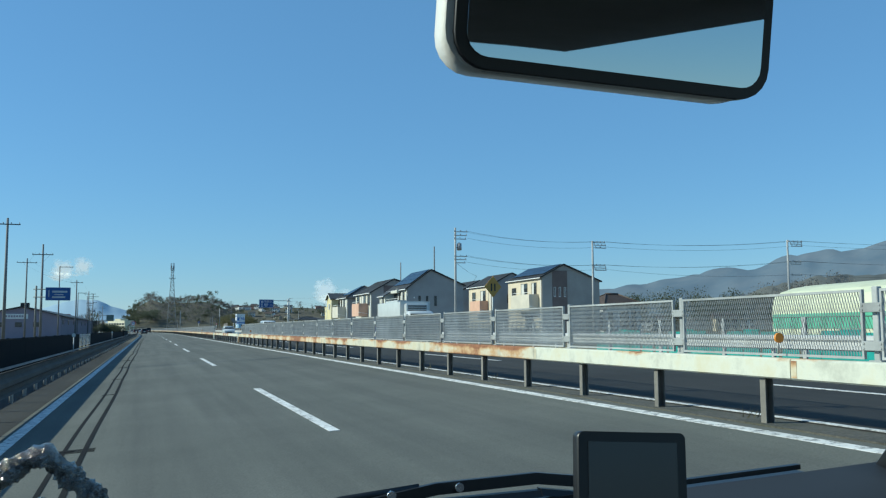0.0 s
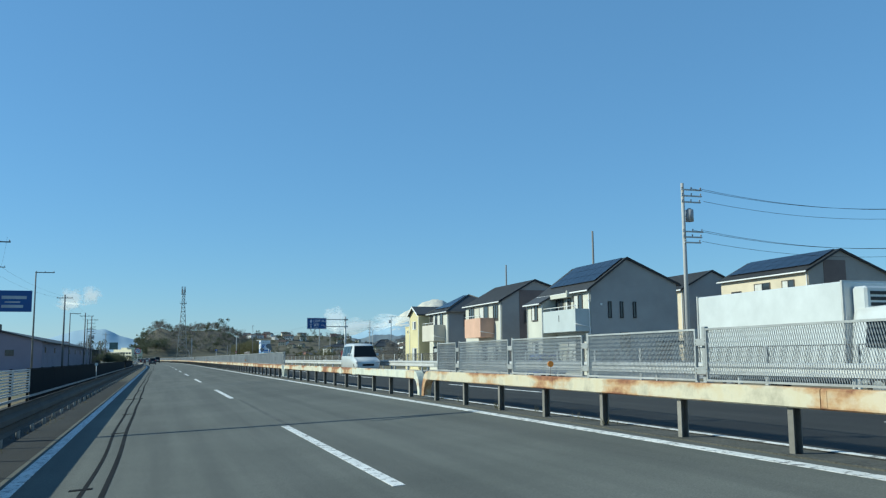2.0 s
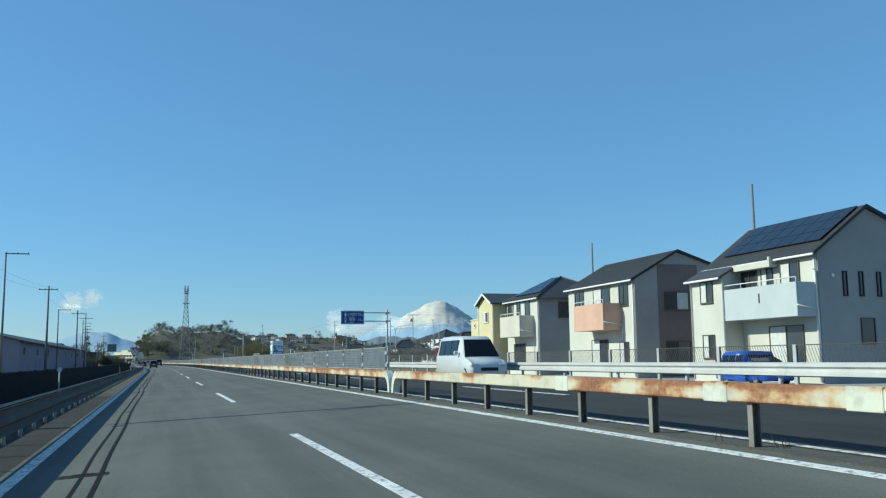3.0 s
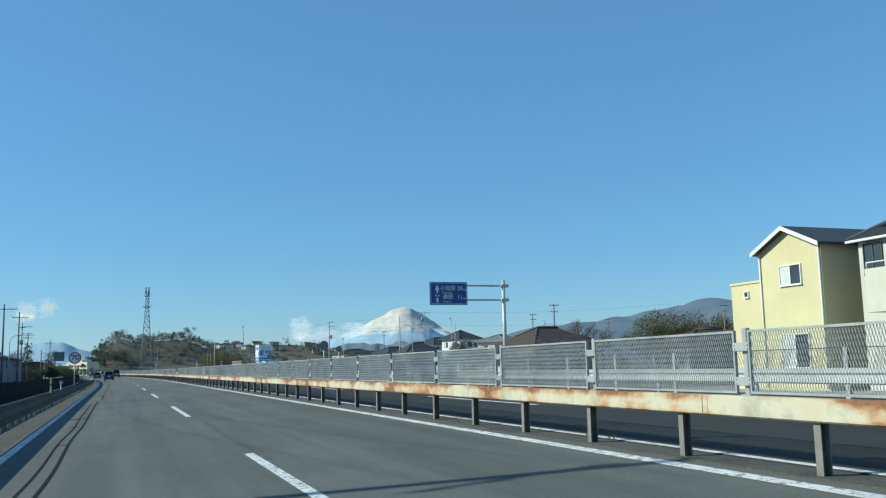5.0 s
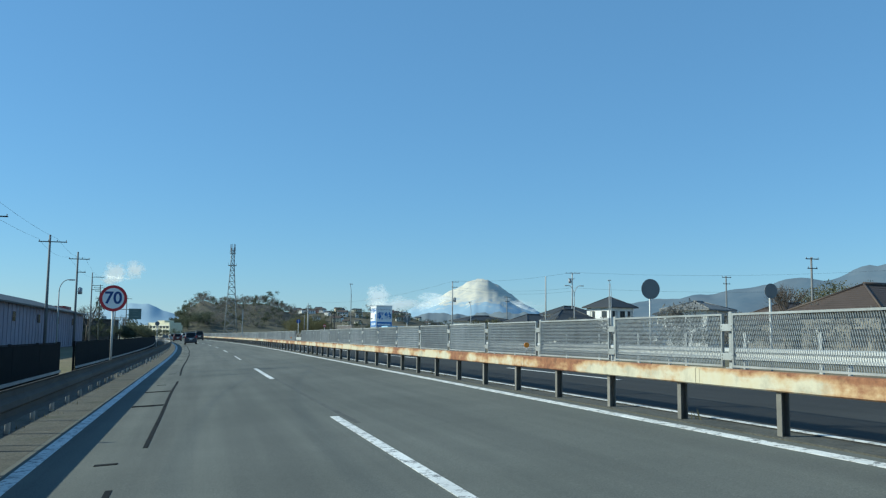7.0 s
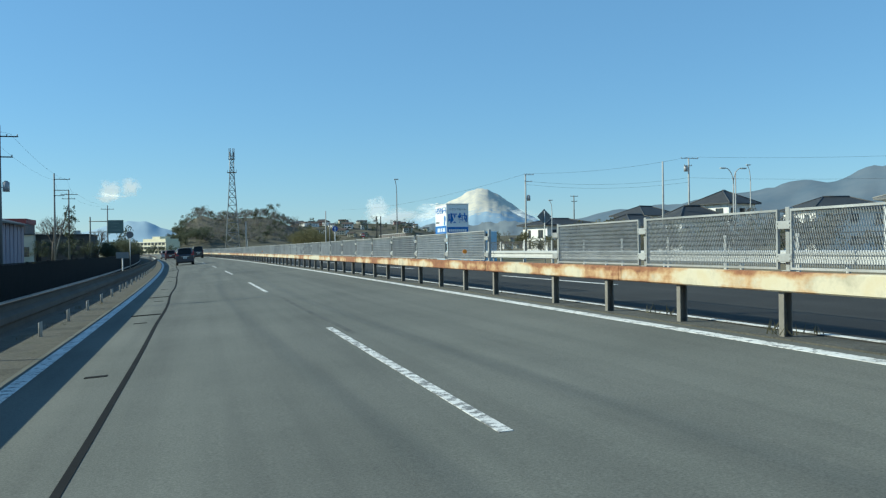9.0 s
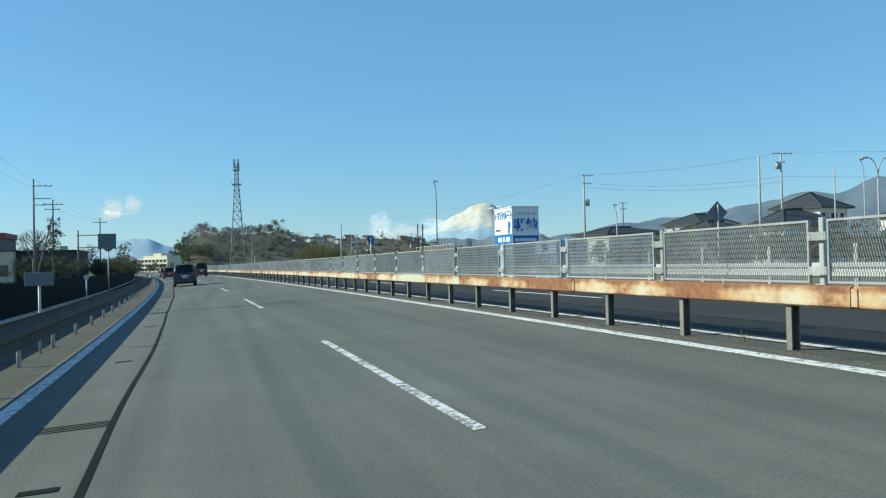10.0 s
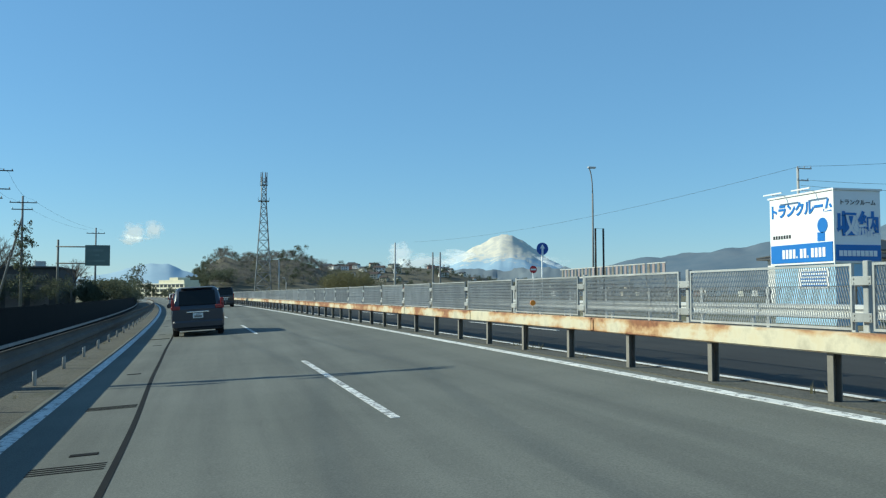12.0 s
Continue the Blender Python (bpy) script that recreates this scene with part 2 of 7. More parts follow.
# ---- mesh helpers ----
def bm_box(bm, x0, x1, y0, y1, z0, z1, bevel=0.0):
    r = bmesh.ops.create_cube(bm, size=1.0)
    vs = r["verts"]
    for v in vs:
        v.co = Vector((x0 + (v.co.x + 0.5) * (x1 - x0), y0 + (v.co.y + 0.5) * (y1 - y0), z0 + (v.co.z + 0.5) * (z1 - z0)))
    if bevel:
        es = list({e for v in vs for e in v.link_edges})
        bmesh.ops.bevel(bm, geom=es, offset=bevel, segments=1, affect="EDGES")
    return vs


def bm_cyl(bm, p, q, r0, r1=None, seg=10, caps=True):
    p, q = Vector(p), Vector(q)
    r1 = r0 if r1 is None else r1
    d = (q - p)
    m = d.to_track_quat("Z", "Y").to_matrix()
    ring = []
    for c, r in ((p, r0), (q, r1)):
        ring.append([bm.verts.new(c + m @ Vector((r * math.cos(2 * math.pi * i / seg), r * math.sin(2 * math.pi * i / seg), 0))) for i in range(seg)])
    for i in range(seg):
        j = (i + 1) % seg
        f = bm.faces.new((ring[0][i], ring[0][j], ring[1][j], ring[1][i]))
        f.smooth = True
    if caps:
        bm.faces.new(ring[0][::-1])
        bm.faces.new(ring[1])


def bm_poly(bm, pts, thick):
    """A flat outline, thickened along the vector thick."""
    a = [bm.verts.new(p) for p in pts]
    b = [bm.verts.new(Vector(p) + Vector(thick)) for p in pts]
    bm.faces.new(a)
    bm.faces.new(b[::-1])
    n = len(pts)
    for i in range(n):
        j = (i + 1) % n
        bm.faces.new((a[j], a[i], b[i], b[j]))


def bm_sweep(bm, profile, path, closed=True):
    """profile: (u, z) pairs; path: (x, y, z, nx, ny) with the sideways direction."""
    rings = [[bm.verts.new((x + u * nx, y + u * ny, z + w)) for u, w in profile] for x, y, z, nx, ny in path]
    n = len(profile)
    for a, b in zip(rings, rings[1:]):
        for i in range(n if closed else n - 1):
            j = (i + 1) % n
            bm.faces.new((a[i], a[j], b[j], b[i]))
    if closed:
        bm.faces.new(rings[0][::-1])
        bm.faces.new(rings[-1])


def bm_tube(bm, pts, r, seg=6):
    """One connected tube along the points."""
    pts = [Vector(p) for p in pts]
    side = None
    rings = []
    for i, p in enumerate(pts):
        d = (pts[min(i + 1, len(pts) - 1)] - pts[max(i - 1, 0)]).normalized()
        side = d.orthogonal() if side is None else side - d * side.dot(d)
        side.normalize()
        up = d.cross(side)
        rings.append([bm.verts.new(p + (side * math.cos(2 * math.pi * k / seg) + up * math.sin(2 * math.pi * k / seg)) * r) for k in range(seg)])
    for a, b in zip(rings, rings[1:]):
        for k in range(seg):
            bm.faces.new((a[k], a[(k + 1) % seg], b[(k + 1) % seg], b[k])).smooth = True
    bm.faces.new(rings[0][::-1])
    bm.faces.new(rings[-1])


def finish(bm, name, material, normals=True):
    if normals:
        bmesh.ops.recalc_face_normals(bm, faces=bm.faces[:])
    me = bpy.data.meshes.new(name)
    bm.to_mesh(me)
    bm.free()
    for m in (material if isinstance(material, (list, tuple)) else (material,)):
        me.materials.append(m)
    return me


def part(name, bm, material, parent=None, label="", at=None):
    ob = new(name, finish(bm, name, material))
    if parent is not None:
        ob.parent = parent
    if at is not None:
        ob.matrix_basis = at
    return tagged(ob, label)


def piece(name, me, parent, m):
    ob = new(name, me)
    ob.parent = parent
    ob.matrix_basis = m
    return ob


def thing(name, label, category, m=None, group="", kind=""):
    ob = new(name)
    ob.empty_display_size = 0.2
    if m is not None:
        ob.matrix_basis = m
    return tagged(ob, label, category, group, kind)


def boxes(*specs, bevel=0.0):
    bm = bmesh.new()
    for s in specs:
        bm_box(bm, *s, bevel=bevel)
    return bm


# ---- the road's line: straight, then a gentle bend to the left ----
BEND = 193.2


def cx(y):
    return -max(0.0, y - BEND) ** 2 / 4348.0


def slope(y):
    return -max(0.0, y - BEND) / 2174.0


CROSS = 0.0595                    # the carriageway leans to the left


def bank(u):
    return CROSS * (min(max(u, -2.1), 6.3) - 2.12)


def gz(x):
    """The level of the land on either side of the road."""
    return -0.36 if x < 0 else -0.12


def on_road(u, y, z=None):
    a = math.atan(-slope(y))
    return pose(cx(y) + u * math.cos(a), y + u * math.sin(a), bank(u) if z is None else z, 0, 0, math.degrees(a))


def strip(name, u0, u1, y0, y1, h0, h1, material, parent=None, step=8.0, label="", wave=0.0, z0=None, z1=None):
    """A ribbon of some thickness that follows the road between two offsets; it lies on the banked plane or between the levels z0 and z1."""
    bm = bmesh.new()
    n = max(1, int((y1 - y0) / step))
    rows = []
    za, zb = (bank(u0) if z0 is None else z0), (bank(u1) if z1 is None else z1)
    for i in range(n + 1):
        y = y0 + (y1 - y0) * i / n
        w = wave * noise.noise(Vector((y * 0.12, u0, 3.0))) if wave else 0.0
        rows.append([bm.verts.new((cx(y) + u + w, y, z + CROSS * w * (1 if wave else 0))) for u, z in ((u0, za + h0), (u0, za + h1), (u1, zb + h1), (u1, zb + h0))])
    for a, b in zip(rows, rows[1:]):
        for i in range(4):
            j = (i + 1) % 4
            bm.faces.new((a[i], a[j], b[j], b[i]))
    bm.faces.new(rows[0])
    bm.faces.new(rows[-1][::-1])
    return part(name, bm, material, parent, label)


Y0, Y1 = -60.0, 640.0

# ---- ground and roads ----
bm = bmesh.new()
SX = [-4800, -1500, -600, -250, -100, -40, -3.2, 15.5, 40, 100, 250, 600, 1500, 4800]
SY = [-4800, -1500, -600, -250, -100, 0, 100, 250, 600, 1500, 4800]
grid = [[bm.verts.new((x, y + 150, gz(x))) for x in SX] for y in SY]
for a, b in zip(grid, grid[1:]):
    for i in range(len(SX) - 1):
        bm.faces.new((a[i], a[i + 1], b[i + 1], b[i]))
tagged(part("ground", bm, GROUND), "dry winter grass and bare soil on flat land", "ground", kind="structure")
road = tagged(strip("road", -2.05, 5.86, Y0, 186.0, -0.6, 0.0, ROAD), "worn grey asphalt carriageway with two lanes", "road", kind="structure")
# Same road surface; its colour is raised to stand in for brighter exposure.
tagged(strip("road_far", -2.05, 5.86, 186.0, Y1, -0.6, 0.0, ROAD_BRIGHT), "worn grey asphalt carriageway round the bend, brightened in its colour", "road", kind="structure")
OPP = 0.25
road2 = tagged(strip("road_opposite", 6.36, 13.9, Y0, Y1, -0.6, 0.0, ROAD2, z0=OPP, z1=OPP), "dark asphalt carriageway behind the median fence", "road", kind="structure")
tagged(strip("median", 5.86, 6.36, Y0, Y1, -0.5, 0.0, VERGE, z0=0.240, z1=0.238), "narrow gritty median strip under the guardrail", "median", kind="structure")
# This first stretch has a darker colour than the verge that follows.
tagged(strip("verge", -4.9, -1.9, Y0, 104.0, -0.12, 0.0, ROAD2, z0=-0.32, z1=-0.238), "dark verge beside the carriageway", "verge", kind="structure")
tagged(strip("verge_far", -4.9, -1.9, 104.0, Y1, -0.12, 0.0, VERGE, z0=-0.32, z1=-0.238), "gravelly soil verge beside the carriageway", "verge", kind="structure")
tagged(strip("verge_right", 13.9, 18.0, Y0, Y1, -0.5, 0.0, VERGE, z0=OPP, z1=-0.10), "soil verge behind the far guardrail", "verge", kind="structure")
tagged(strip("side_road", 18.0, 23.2, Y0, 330.0, -0.5, 0.02, ROAD2, z0=-0.09, z1=-0.09), "narrow grey asphalt side road behind the far fence", "road", kind="structure")
strip("edge_line", -1.77, -1.59, Y0, Y1, -0.01, 0.004, LINE, road, 4.0, "white edge line")
strip("edge_line", 5.54, 5.70, Y0, Y1, -0.01, 0.004, LINE, road, 4.0, "white edge line")
strip("edge_line", 6.39, 6.50, Y0, Y1, -0.01, 0.004, LINE, road2, 4.0, "white edge line", z0=OPP, z1=OPP)
strip("edge_line", 13.3, 13.45, Y0, Y1, -0.01, 0.004, LINE, road2, 4.0, "white edge line", z0=OPP, z1=OPP)
strip("tar_seam", -0.69, -0.63, Y0, 152.0, -0.01, 0.004, TAR, road, 0.8, "wavy black tar seam", 0.07)
strip("tar_seam", -0.55, -0.49, 155.0, 171.0, -0.01, 0.004, TAR, road, 0.8, "wavy black tar seam", 0.05)
strip("tar_seam", -0.55, -0.49, 175.0, Y1, -0.01, 0.004, TAR, road, 0.8, "wavy black tar seam", 0.08)
strip("tar_seam", -0.905, -0.855, -20, 146, -0.01, 0.0035, TAR, road, 0.8, "wavy black tar seam", 0.10)
FADED = mat("faded_tar", (0.082, 0.085, 0.078), 0.9, var=0.35, big=1.5, small=20)
for a, b in ((57.0, 68.0), (116.0, 129.0), (156.0, 171.0), (196.0, 206.0)):
    strip("tar_seam", 2.20, 2.29, a, b, -0.01, 0.002, FADED, road, 0.8, "faded dark joint beside the lane line", 0.12)
DASH = worn_paint("worn_white_road_paint", (0.76, 0.76, 0.74), (0.17, 0.17, 0.165), 0.45)
dash_me = finish(boxes((-0.065, 0.065, 0, 8.0, -0.01, 0.005)), "lane_dash", LINE)
worn_me = finish(boxes((-0.05, 0.05, 0, 8.0, -0.01, 0.005)), "lane_dash", DASH)
for k in range(-3, 26):
    piece("lane_dash", worn_me if k > 8 else dash_me, road, on_road(2.13, 9.13 + 20 * k) @ pose(0, 0, 0, 0, -math.degrees(math.atan(CROSS)), 0))
for k in range(-3, 26):
    piece("lane_dash", dash_me, road2, on_road(9.93, 3.0 + 20 * k, OPP))
rj = random.Random(4)
patch_me = finish(boxes((-0.12, 0.12, -0.06, 0.06, -0.01, 0.006)), "tar_patch", TAR)
for i in range(40):
    piece("tar_patch", patch_me, road, on_road(-0.85 + rj.uniform(-0.06, 0.06), -6 + 8.0 * i + rj.uniform(-1.5, 1.5)) @ pose(0, 0, 0, 0, -math.degrees(math.atan(CROSS)), 0))
comb_bm = bmesh.new()
for k in range(4):
    bm_box(comb_bm, -0.30, 0.30, k * 0.09, k * 0.09 + 0.035, -0.01, 0.004)
comb_me = finish(comb_bm, "drain_grate", TAR)
for y in (9.5, 41.2, 74.1, 133.8, 161.8, 166.3, 203.6, 211.3, 231.9, 248.0, 252.1, 270):
    piece("drain_grate", comb_me, road, on_road(-0.86, y) @ pose(0, 0, 0, 0, -math.degrees(math.atan(CROSS)), 0))

# ---- median guardrail ----
guard = thing("guardrail", "rust-stained cream steel box-beam guardrail along the median", "guardrail")
post_bm = bmesh.new()
bm_sweep(post_bm, [(-0.05, -0.042), (-0.041, -0.042), (-0.041, 0.033), (0.041, 0.033), (0.041, -0.042), (0.05, -0.042), (0.05, 0.042), (-0.05, 0.042)], [(0, 0, 0, 1, 0), (0, 0.53, 0, 1, 0)])
for v in post_bm.verts:
    v.co = Vector((v.co.x, v.co.z, v.co.y))
post_me = finish(post_bm, "post", POSTM)
BZ0, BZ1 = 0.700, 0.905
prof = [(-0.09, BZ0 + 0.015), (-0.07, BZ0), (0.07, BZ0), (0.09, BZ0 + 0.015), (0.09, BZ1 - 0.015), (0.07, BZ1), (-0.07, BZ1), (-0.09, BZ1 - 0.015)]
JOINTS = [[-32.62] + [-30.3 + 6 * k for k in range(15)] + [60.60],
          [61.74, 62.5, 68.7, 70.9, 74.85, 80.85, 84.87],
          [86.06] + [87.0 + 6 * k for k in range(20)] + [203.7 + 6.1 * k for k in range(36)]]


def beam_mat(y):
    if y < 11 or 62 < y < 68:
        return RUSTW
    if 24 < y < 46 or 203 < y < 222:
        return RUSTX
    return RUSTH if 46 < y < 62 or 86 < y < 203 or y > 222 else RUST


def beam_run(joints):
    beam_me = {}
    for y, y1 in zip(joints, joints[1:]):
        ln, mt = y1 - y, beam_mat(y)
        key = (round(ln, 2), mt.name)
        if key not in beam_me:
            bm = bmesh.new()
            bm_sweep(bm, prof, [(0, 0.006 + (ln - 0.012) * k / 4, 0, 1, 0) for k in range(5)])
            beam_me[key] = finish(bm, "beam", mt)
        piece("beam", beam_me[key], guard, on_road(6.0, y, 0.0))
    sleeve_me = finish(boxes((-0.098, 0.098, -0.22, 0.22, BZ0 - 0.008, BZ1 + 0.008), bevel=0.006), "splice_sleeve", RUSTW)
    plate_me = finish(boxes((-0.094, -0.0905, -0.09, -0.012, BZ0 + 0.02, BZ1 - 0.02)), "splice_plate", RUSTH)
    for y in joints[1:-1]:
        if 66 < y < 78:
            piece("splice_sleeve", sleeve_me, guard, on_road(6.0, y, 0.0))
        elif y < 300:
            piece("splice_plate", plate_me, guard, on_road(6.0, y, 0.0))


def beam_end(y, way):
    bm = bmesh.new()
    sec = [(-0.09, -0.1), (0.09, -0.1), (0.09, 0.1), (-0.09, 0.1)]
    rings = []
    for i in range(12):
        a = i / 11 * math.pi / 2 * 1.03
        r = 0.46
        cy, cz = way * r * math.sin(a) * 0.85, 0.8025 - r + r * math.cos(a)
        rings.append([bm.verts.new((u, cy + way * w * math.sin(a) * 0.9, max(0.245, cz + w * math.cos(a)))) for u, w in sec])
    for a, b in zip(rings, rings[1:]):
        for i in range(4):
            j = (i + 1) % 4
            bm.faces.new((a[i], a[j], b[j], b[i]))
    bm.faces.new(rings[0])
    bm.faces.new(rings[-1][::-1])
    part("beam_end", bm, RUSTX if 60 < y < 61 else RUSTW, guard, "curved end piece bent down to the ground", on_road(6.0, y, 0.0))


for js in JOINTS:
    beam_run(js)
    beam_end(js[-1], 1)
    beam_end(js[0], -1)
for a, b, gap in ((-33.82, 60.6, 2.0007), (62.38, 84.9, 2.0007), (87.47, 199.2, 2.0007), (200.575, 418.0, 2.0347)):
    y = a
    while y < b:
        piece("post", post_me, guard, on_road(6.02, y, 0.225))
        y += gap

# ---- median fence: mesh panels above the beam ----
fence = thing("mesh_fence", "galvanised expanded-metal fence panels above the median guardrail", "fence")


def ring_frame(length, h, t, d):
    """One welded rectangular frame in the plane of y and z."""
    bm = bmesh.new()
    o = [(0, 0), (length, 0), (length, h), (0, h)]
    i = [(t, t), (length - t, t), (length - t, h - t), (t, h - t)]
    vs = [[bm.verts.new((x, y, z)) for y, z in loop] for x in (-d, d) for loop in (o, i)]
    for k in range(4):
        j = (k + 1) % 4
        bm.faces.new((vs[0][k], vs[0][j], vs[1][j], vs[1][k]))
        bm.faces.new((vs[2][k], vs[3][k], vs[3][j], vs[2][j]))
        bm.faces.new((vs[0][k], vs[2][k], vs[2][j], vs[0][j]))
        bm.faces.new((vs[1][k], vs[1][j], vs[3][j], vs[3][k]))
    return bm


def wire_mesh(length, h, pitch, wire, material, lean=0.42):
    bm = bmesh.new()

    def wire_line(y0, z0, y1, z1):
        d = Vector((0, y1 - y0, z1 - z0)).normalized()
        s = Vector((0, -d.z, d.y)) * wire
        o = Vector((0.004, 0, 0))
        a, b = Vector((0, y0, z0)), Vector((0, y1, z1))
        bm.faces.new([bm.verts.new(v) for v in (a - s - o, a + s + o, b + s + o, b - s - o)])

    y = -h * lean
    while y < length:
        for sgn in (1, -1):
            ya, za, yb, zb = (y, 0, y + h * lean, h) if sgn > 0 else (y, h, y + h * lean, 0)
            if ya < 0:
                za = za + (0 - ya) / lean * sgn
                ya = 0
            if yb > length:
                zb = zb - (yb - length) / lean * sgn
                yb = length
            if yb - ya > 0.02:
                wire_line(ya, za, yb, zb)
        y += pitch
    return finish(bm, "wire_mesh", material, normals=False)


def fence_panel(parent, m, frame_me, wire_me):
    p = piece("panel", frame_me, parent, m)
    w = piece("wire_mesh", wire_me, p, Matrix.Identity(4))
    tagged(w, kind="stuff")


fpost_bm = bmesh.new()
bm_box(fpost_bm, -0.028, 0.028, -0.034, 0.034, 0.0, 0.83, bevel=0.006)
bm_box(fpost_bm, -0.05, 0.05, -0.07, 0.07, 0.165, 0.175)
fpost_me = finish(fpost_bm, "fence_post", FENCEM)
clamp_bm = boxes((-0.075, -0.060, -0.125, 0.125, 0.0, 0.085), (-0.060, -0.029, -0.03, 0.03, 0.01, 0.075), bevel=0.004)
for s_ in (-1, 1):
    for z_ in (0.022, 0.063):
        bm_cyl(clamp_bm, (-0.082, s_ * 0.098, z_), (-0.074, s_ * 0.098, z_), 0.011, seg=6)
clamp_me = finish(clamp_bm, "clamp", FENCEM)
FH = 0.625
FENCE_U = 6.07
fr_me, wr_me = finish(ring_frame(2.80, FH, 0.024, 0.016), "panel", FENCEM), wire_mesh(2.80, FH, 0.034, 0.0021, WIREM, 0.3)
sf_me, sw_me = finish(ring_frame(1.32, FH, 0.024, 0.016), "panel", FENCEM), wire_mesh(1.32, FH, 0.034, 0.0021, WIREM, 0.3)


def fence_post(y):
    p = piece("fence_post", fpost_me, fence, on_road(6.125, y, 0.74))
    if y < 320:
        for z in (0.26, 0.60):
            piece("clamp", clamp_me, p, pose(0, 0, z))


for a, b, gap in ((-22.21, 58.9, 3.0019), (86.50, 200.2, 3.0019), (201.24, 420.0, 3.053)):
    y = a
    while y < b:
        fence_post(y)
        if y + gap <= b + 0.2:
            fence_panel(fence, on_road(FENCE_U, y + 0.5 * gap - 1.40, 0.922), fr_me, wr_me)
        y += gap
fence_panel(fence, on_road(FENCE_U, 58.95, 0.922), sf_me, sw_me)
fence_post(60.40)

# reflectors on the beam
for y in (5.92, 53.9, 105.94, 158.9, 202.5, 255.0):
    k = thing("delineator", "round orange reflector on a short stalk on the guardrail", "reflector", on_road(5.97, y, 0.945), "median reflectors")
    bm = bmesh.new()
    bm_cyl(bm, (0, -0.012, 0.16), (0, 0.012, 0.16), 0.05, seg=16)
    part("reflector", bm, ORANGE, k)
    bm = bmesh.new()
    bm_cyl(bm, (0, 0.018, 0.0), (0, 0.018, 0.14), 0.01, seg=6)
    part("stalk", bm, GALV, k)

# ---- guardrails with a corrugated beam ----
wprof = [(0.0, 0.60), (-0.05, 0.63), (-0.05, 0.70), (0.0, 0.74), (0.0, 0.80), (-0.05, 0.84), (-0.05, 0.91), (0.0, 0.94), (0.012, 0.94), (-0.03, 0.90), (-0.03, 0.845), (0.02, 0.80), (0.02, 0.74), (-0.03, 0.695), (-0.03, 0.635), (0.012, 0.60)]


def rail(label, u, y0, y1, side, material, base, top, pstep, pmat, tall=1.0, off=0.10, pr=0.055, short=0.03):
    r = thing("guardrail", label, "guardrail")
    bm = bmesh.new()
    bm_sweep(bm, [(a * side * 1.5, (z - 0.94) * tall + top) for a, z in wprof], [(0, 0, 0, 1, 0), (0, 3.99, 0, 1, 0)])
    bme = finish(bm, "beam", material)
    pbm = bmesh.new()
    bm_cyl(pbm, (0, 0, 0), (0, 0, top - base - short), pr, seg=10)
    if abs(off) > 0.2:
        bm_box(pbm, 0.0, abs(off) - 0.02, -0.03, 0.03, top - base - 0.3, top - base - 0.22)
    pm = finish(pbm, "post", pmat)
    y = y0
    while y < y1:
        piece("beam", bme, r, on_road(u, y, 0.0))
        y += 4.0
    y = y0 + 0.4
    while y < y1:
        piece("post", pm, r, on_road(u + side * off, y, base))
        y += pstep
    return r


rail("white-painted corrugated guardrail along the far carriageway edge", 14.3, -20, 420, 1, WHITERAIL, 0.22, 1.02, 4.0, WHITERAIL)
rail("dull grey corrugated guardrail on pale posts along the verge", -2.30, -10.6, 189.0, 1, BROWNRAIL, -0.29, 0.51, 2.05, WHITERAIL, 1.3, -0.32, 0.04, 0.2)
rail("dull grey corrugated guardrail on slim pale posts along the verge", -2.30, 189.4, 420, 1, BROWNRAIL, -0.29, 0.52, 3.5, WHITERAIL, 1.33, -0.12, 0.034, 0.2)

far_fence = thing("mesh_fence", "grey mesh fence panels behind the far guardrail", "fence")
FARW = mat("dark_wire", (0.075, 0.072, 0.066), 0.6, 0.3, var=0.2)
ff_me, fw_me = finish(ring_frame(3.3, 0.85, 0.025, 0.015), "panel", FARW), wire_mesh(3.3, 0.85, 0.11, 0.0045, FARW)
fq_bm = boxes((-0.04, 0.04, -0.07, 0.07, 0.0, 1.42), bevel=0.01)
fq_me = finish(fq_bm, "fence_post", GALV)
y = -20.0
while y < 330:
    piece("fence_post", fq_me, far_fence, on_road(16.2, y, 0.05))
    fence_panel(far_fence, on_road(16.2, y + 0.05, 0.62), ff_me, fw_me)
    y += 3.4

# ---- left screen fence ----
screen = thing("screen_fence", "low black screen fence on a pale rail behind the verge guardrail", "fence")
scr_me = finish(boxes((-0.015, 0.015, 0.01, 3.99, -0.40, 0.90), bevel=0.004), "panel", BLACKP)
scf_me = finish(boxes((0.018, 0.06, 0.0, 4.0, -0.09, -0.01)), "rail", GALV)
sct_me = finish(boxes((-0.02, 0.02, 0.0, 4.0, 0.905, 0.935)), "top_rail", BLACKP)
scp_me = finish(boxes((-0.04, 0.04, -0.03, 0.03, -0.35, 0.95)), "fence_post", BLACKP)
lvf_me = finish(ring_frame(3.94, 0.82, 0.04, 0.02), "louvre_panel", WHITERAIL)
slat_me = finish(boxes((-0.02, 0.0, 0.04, 3.90, 0.0, 0.045)), "slat", WHITERAIL)
y = -12.0
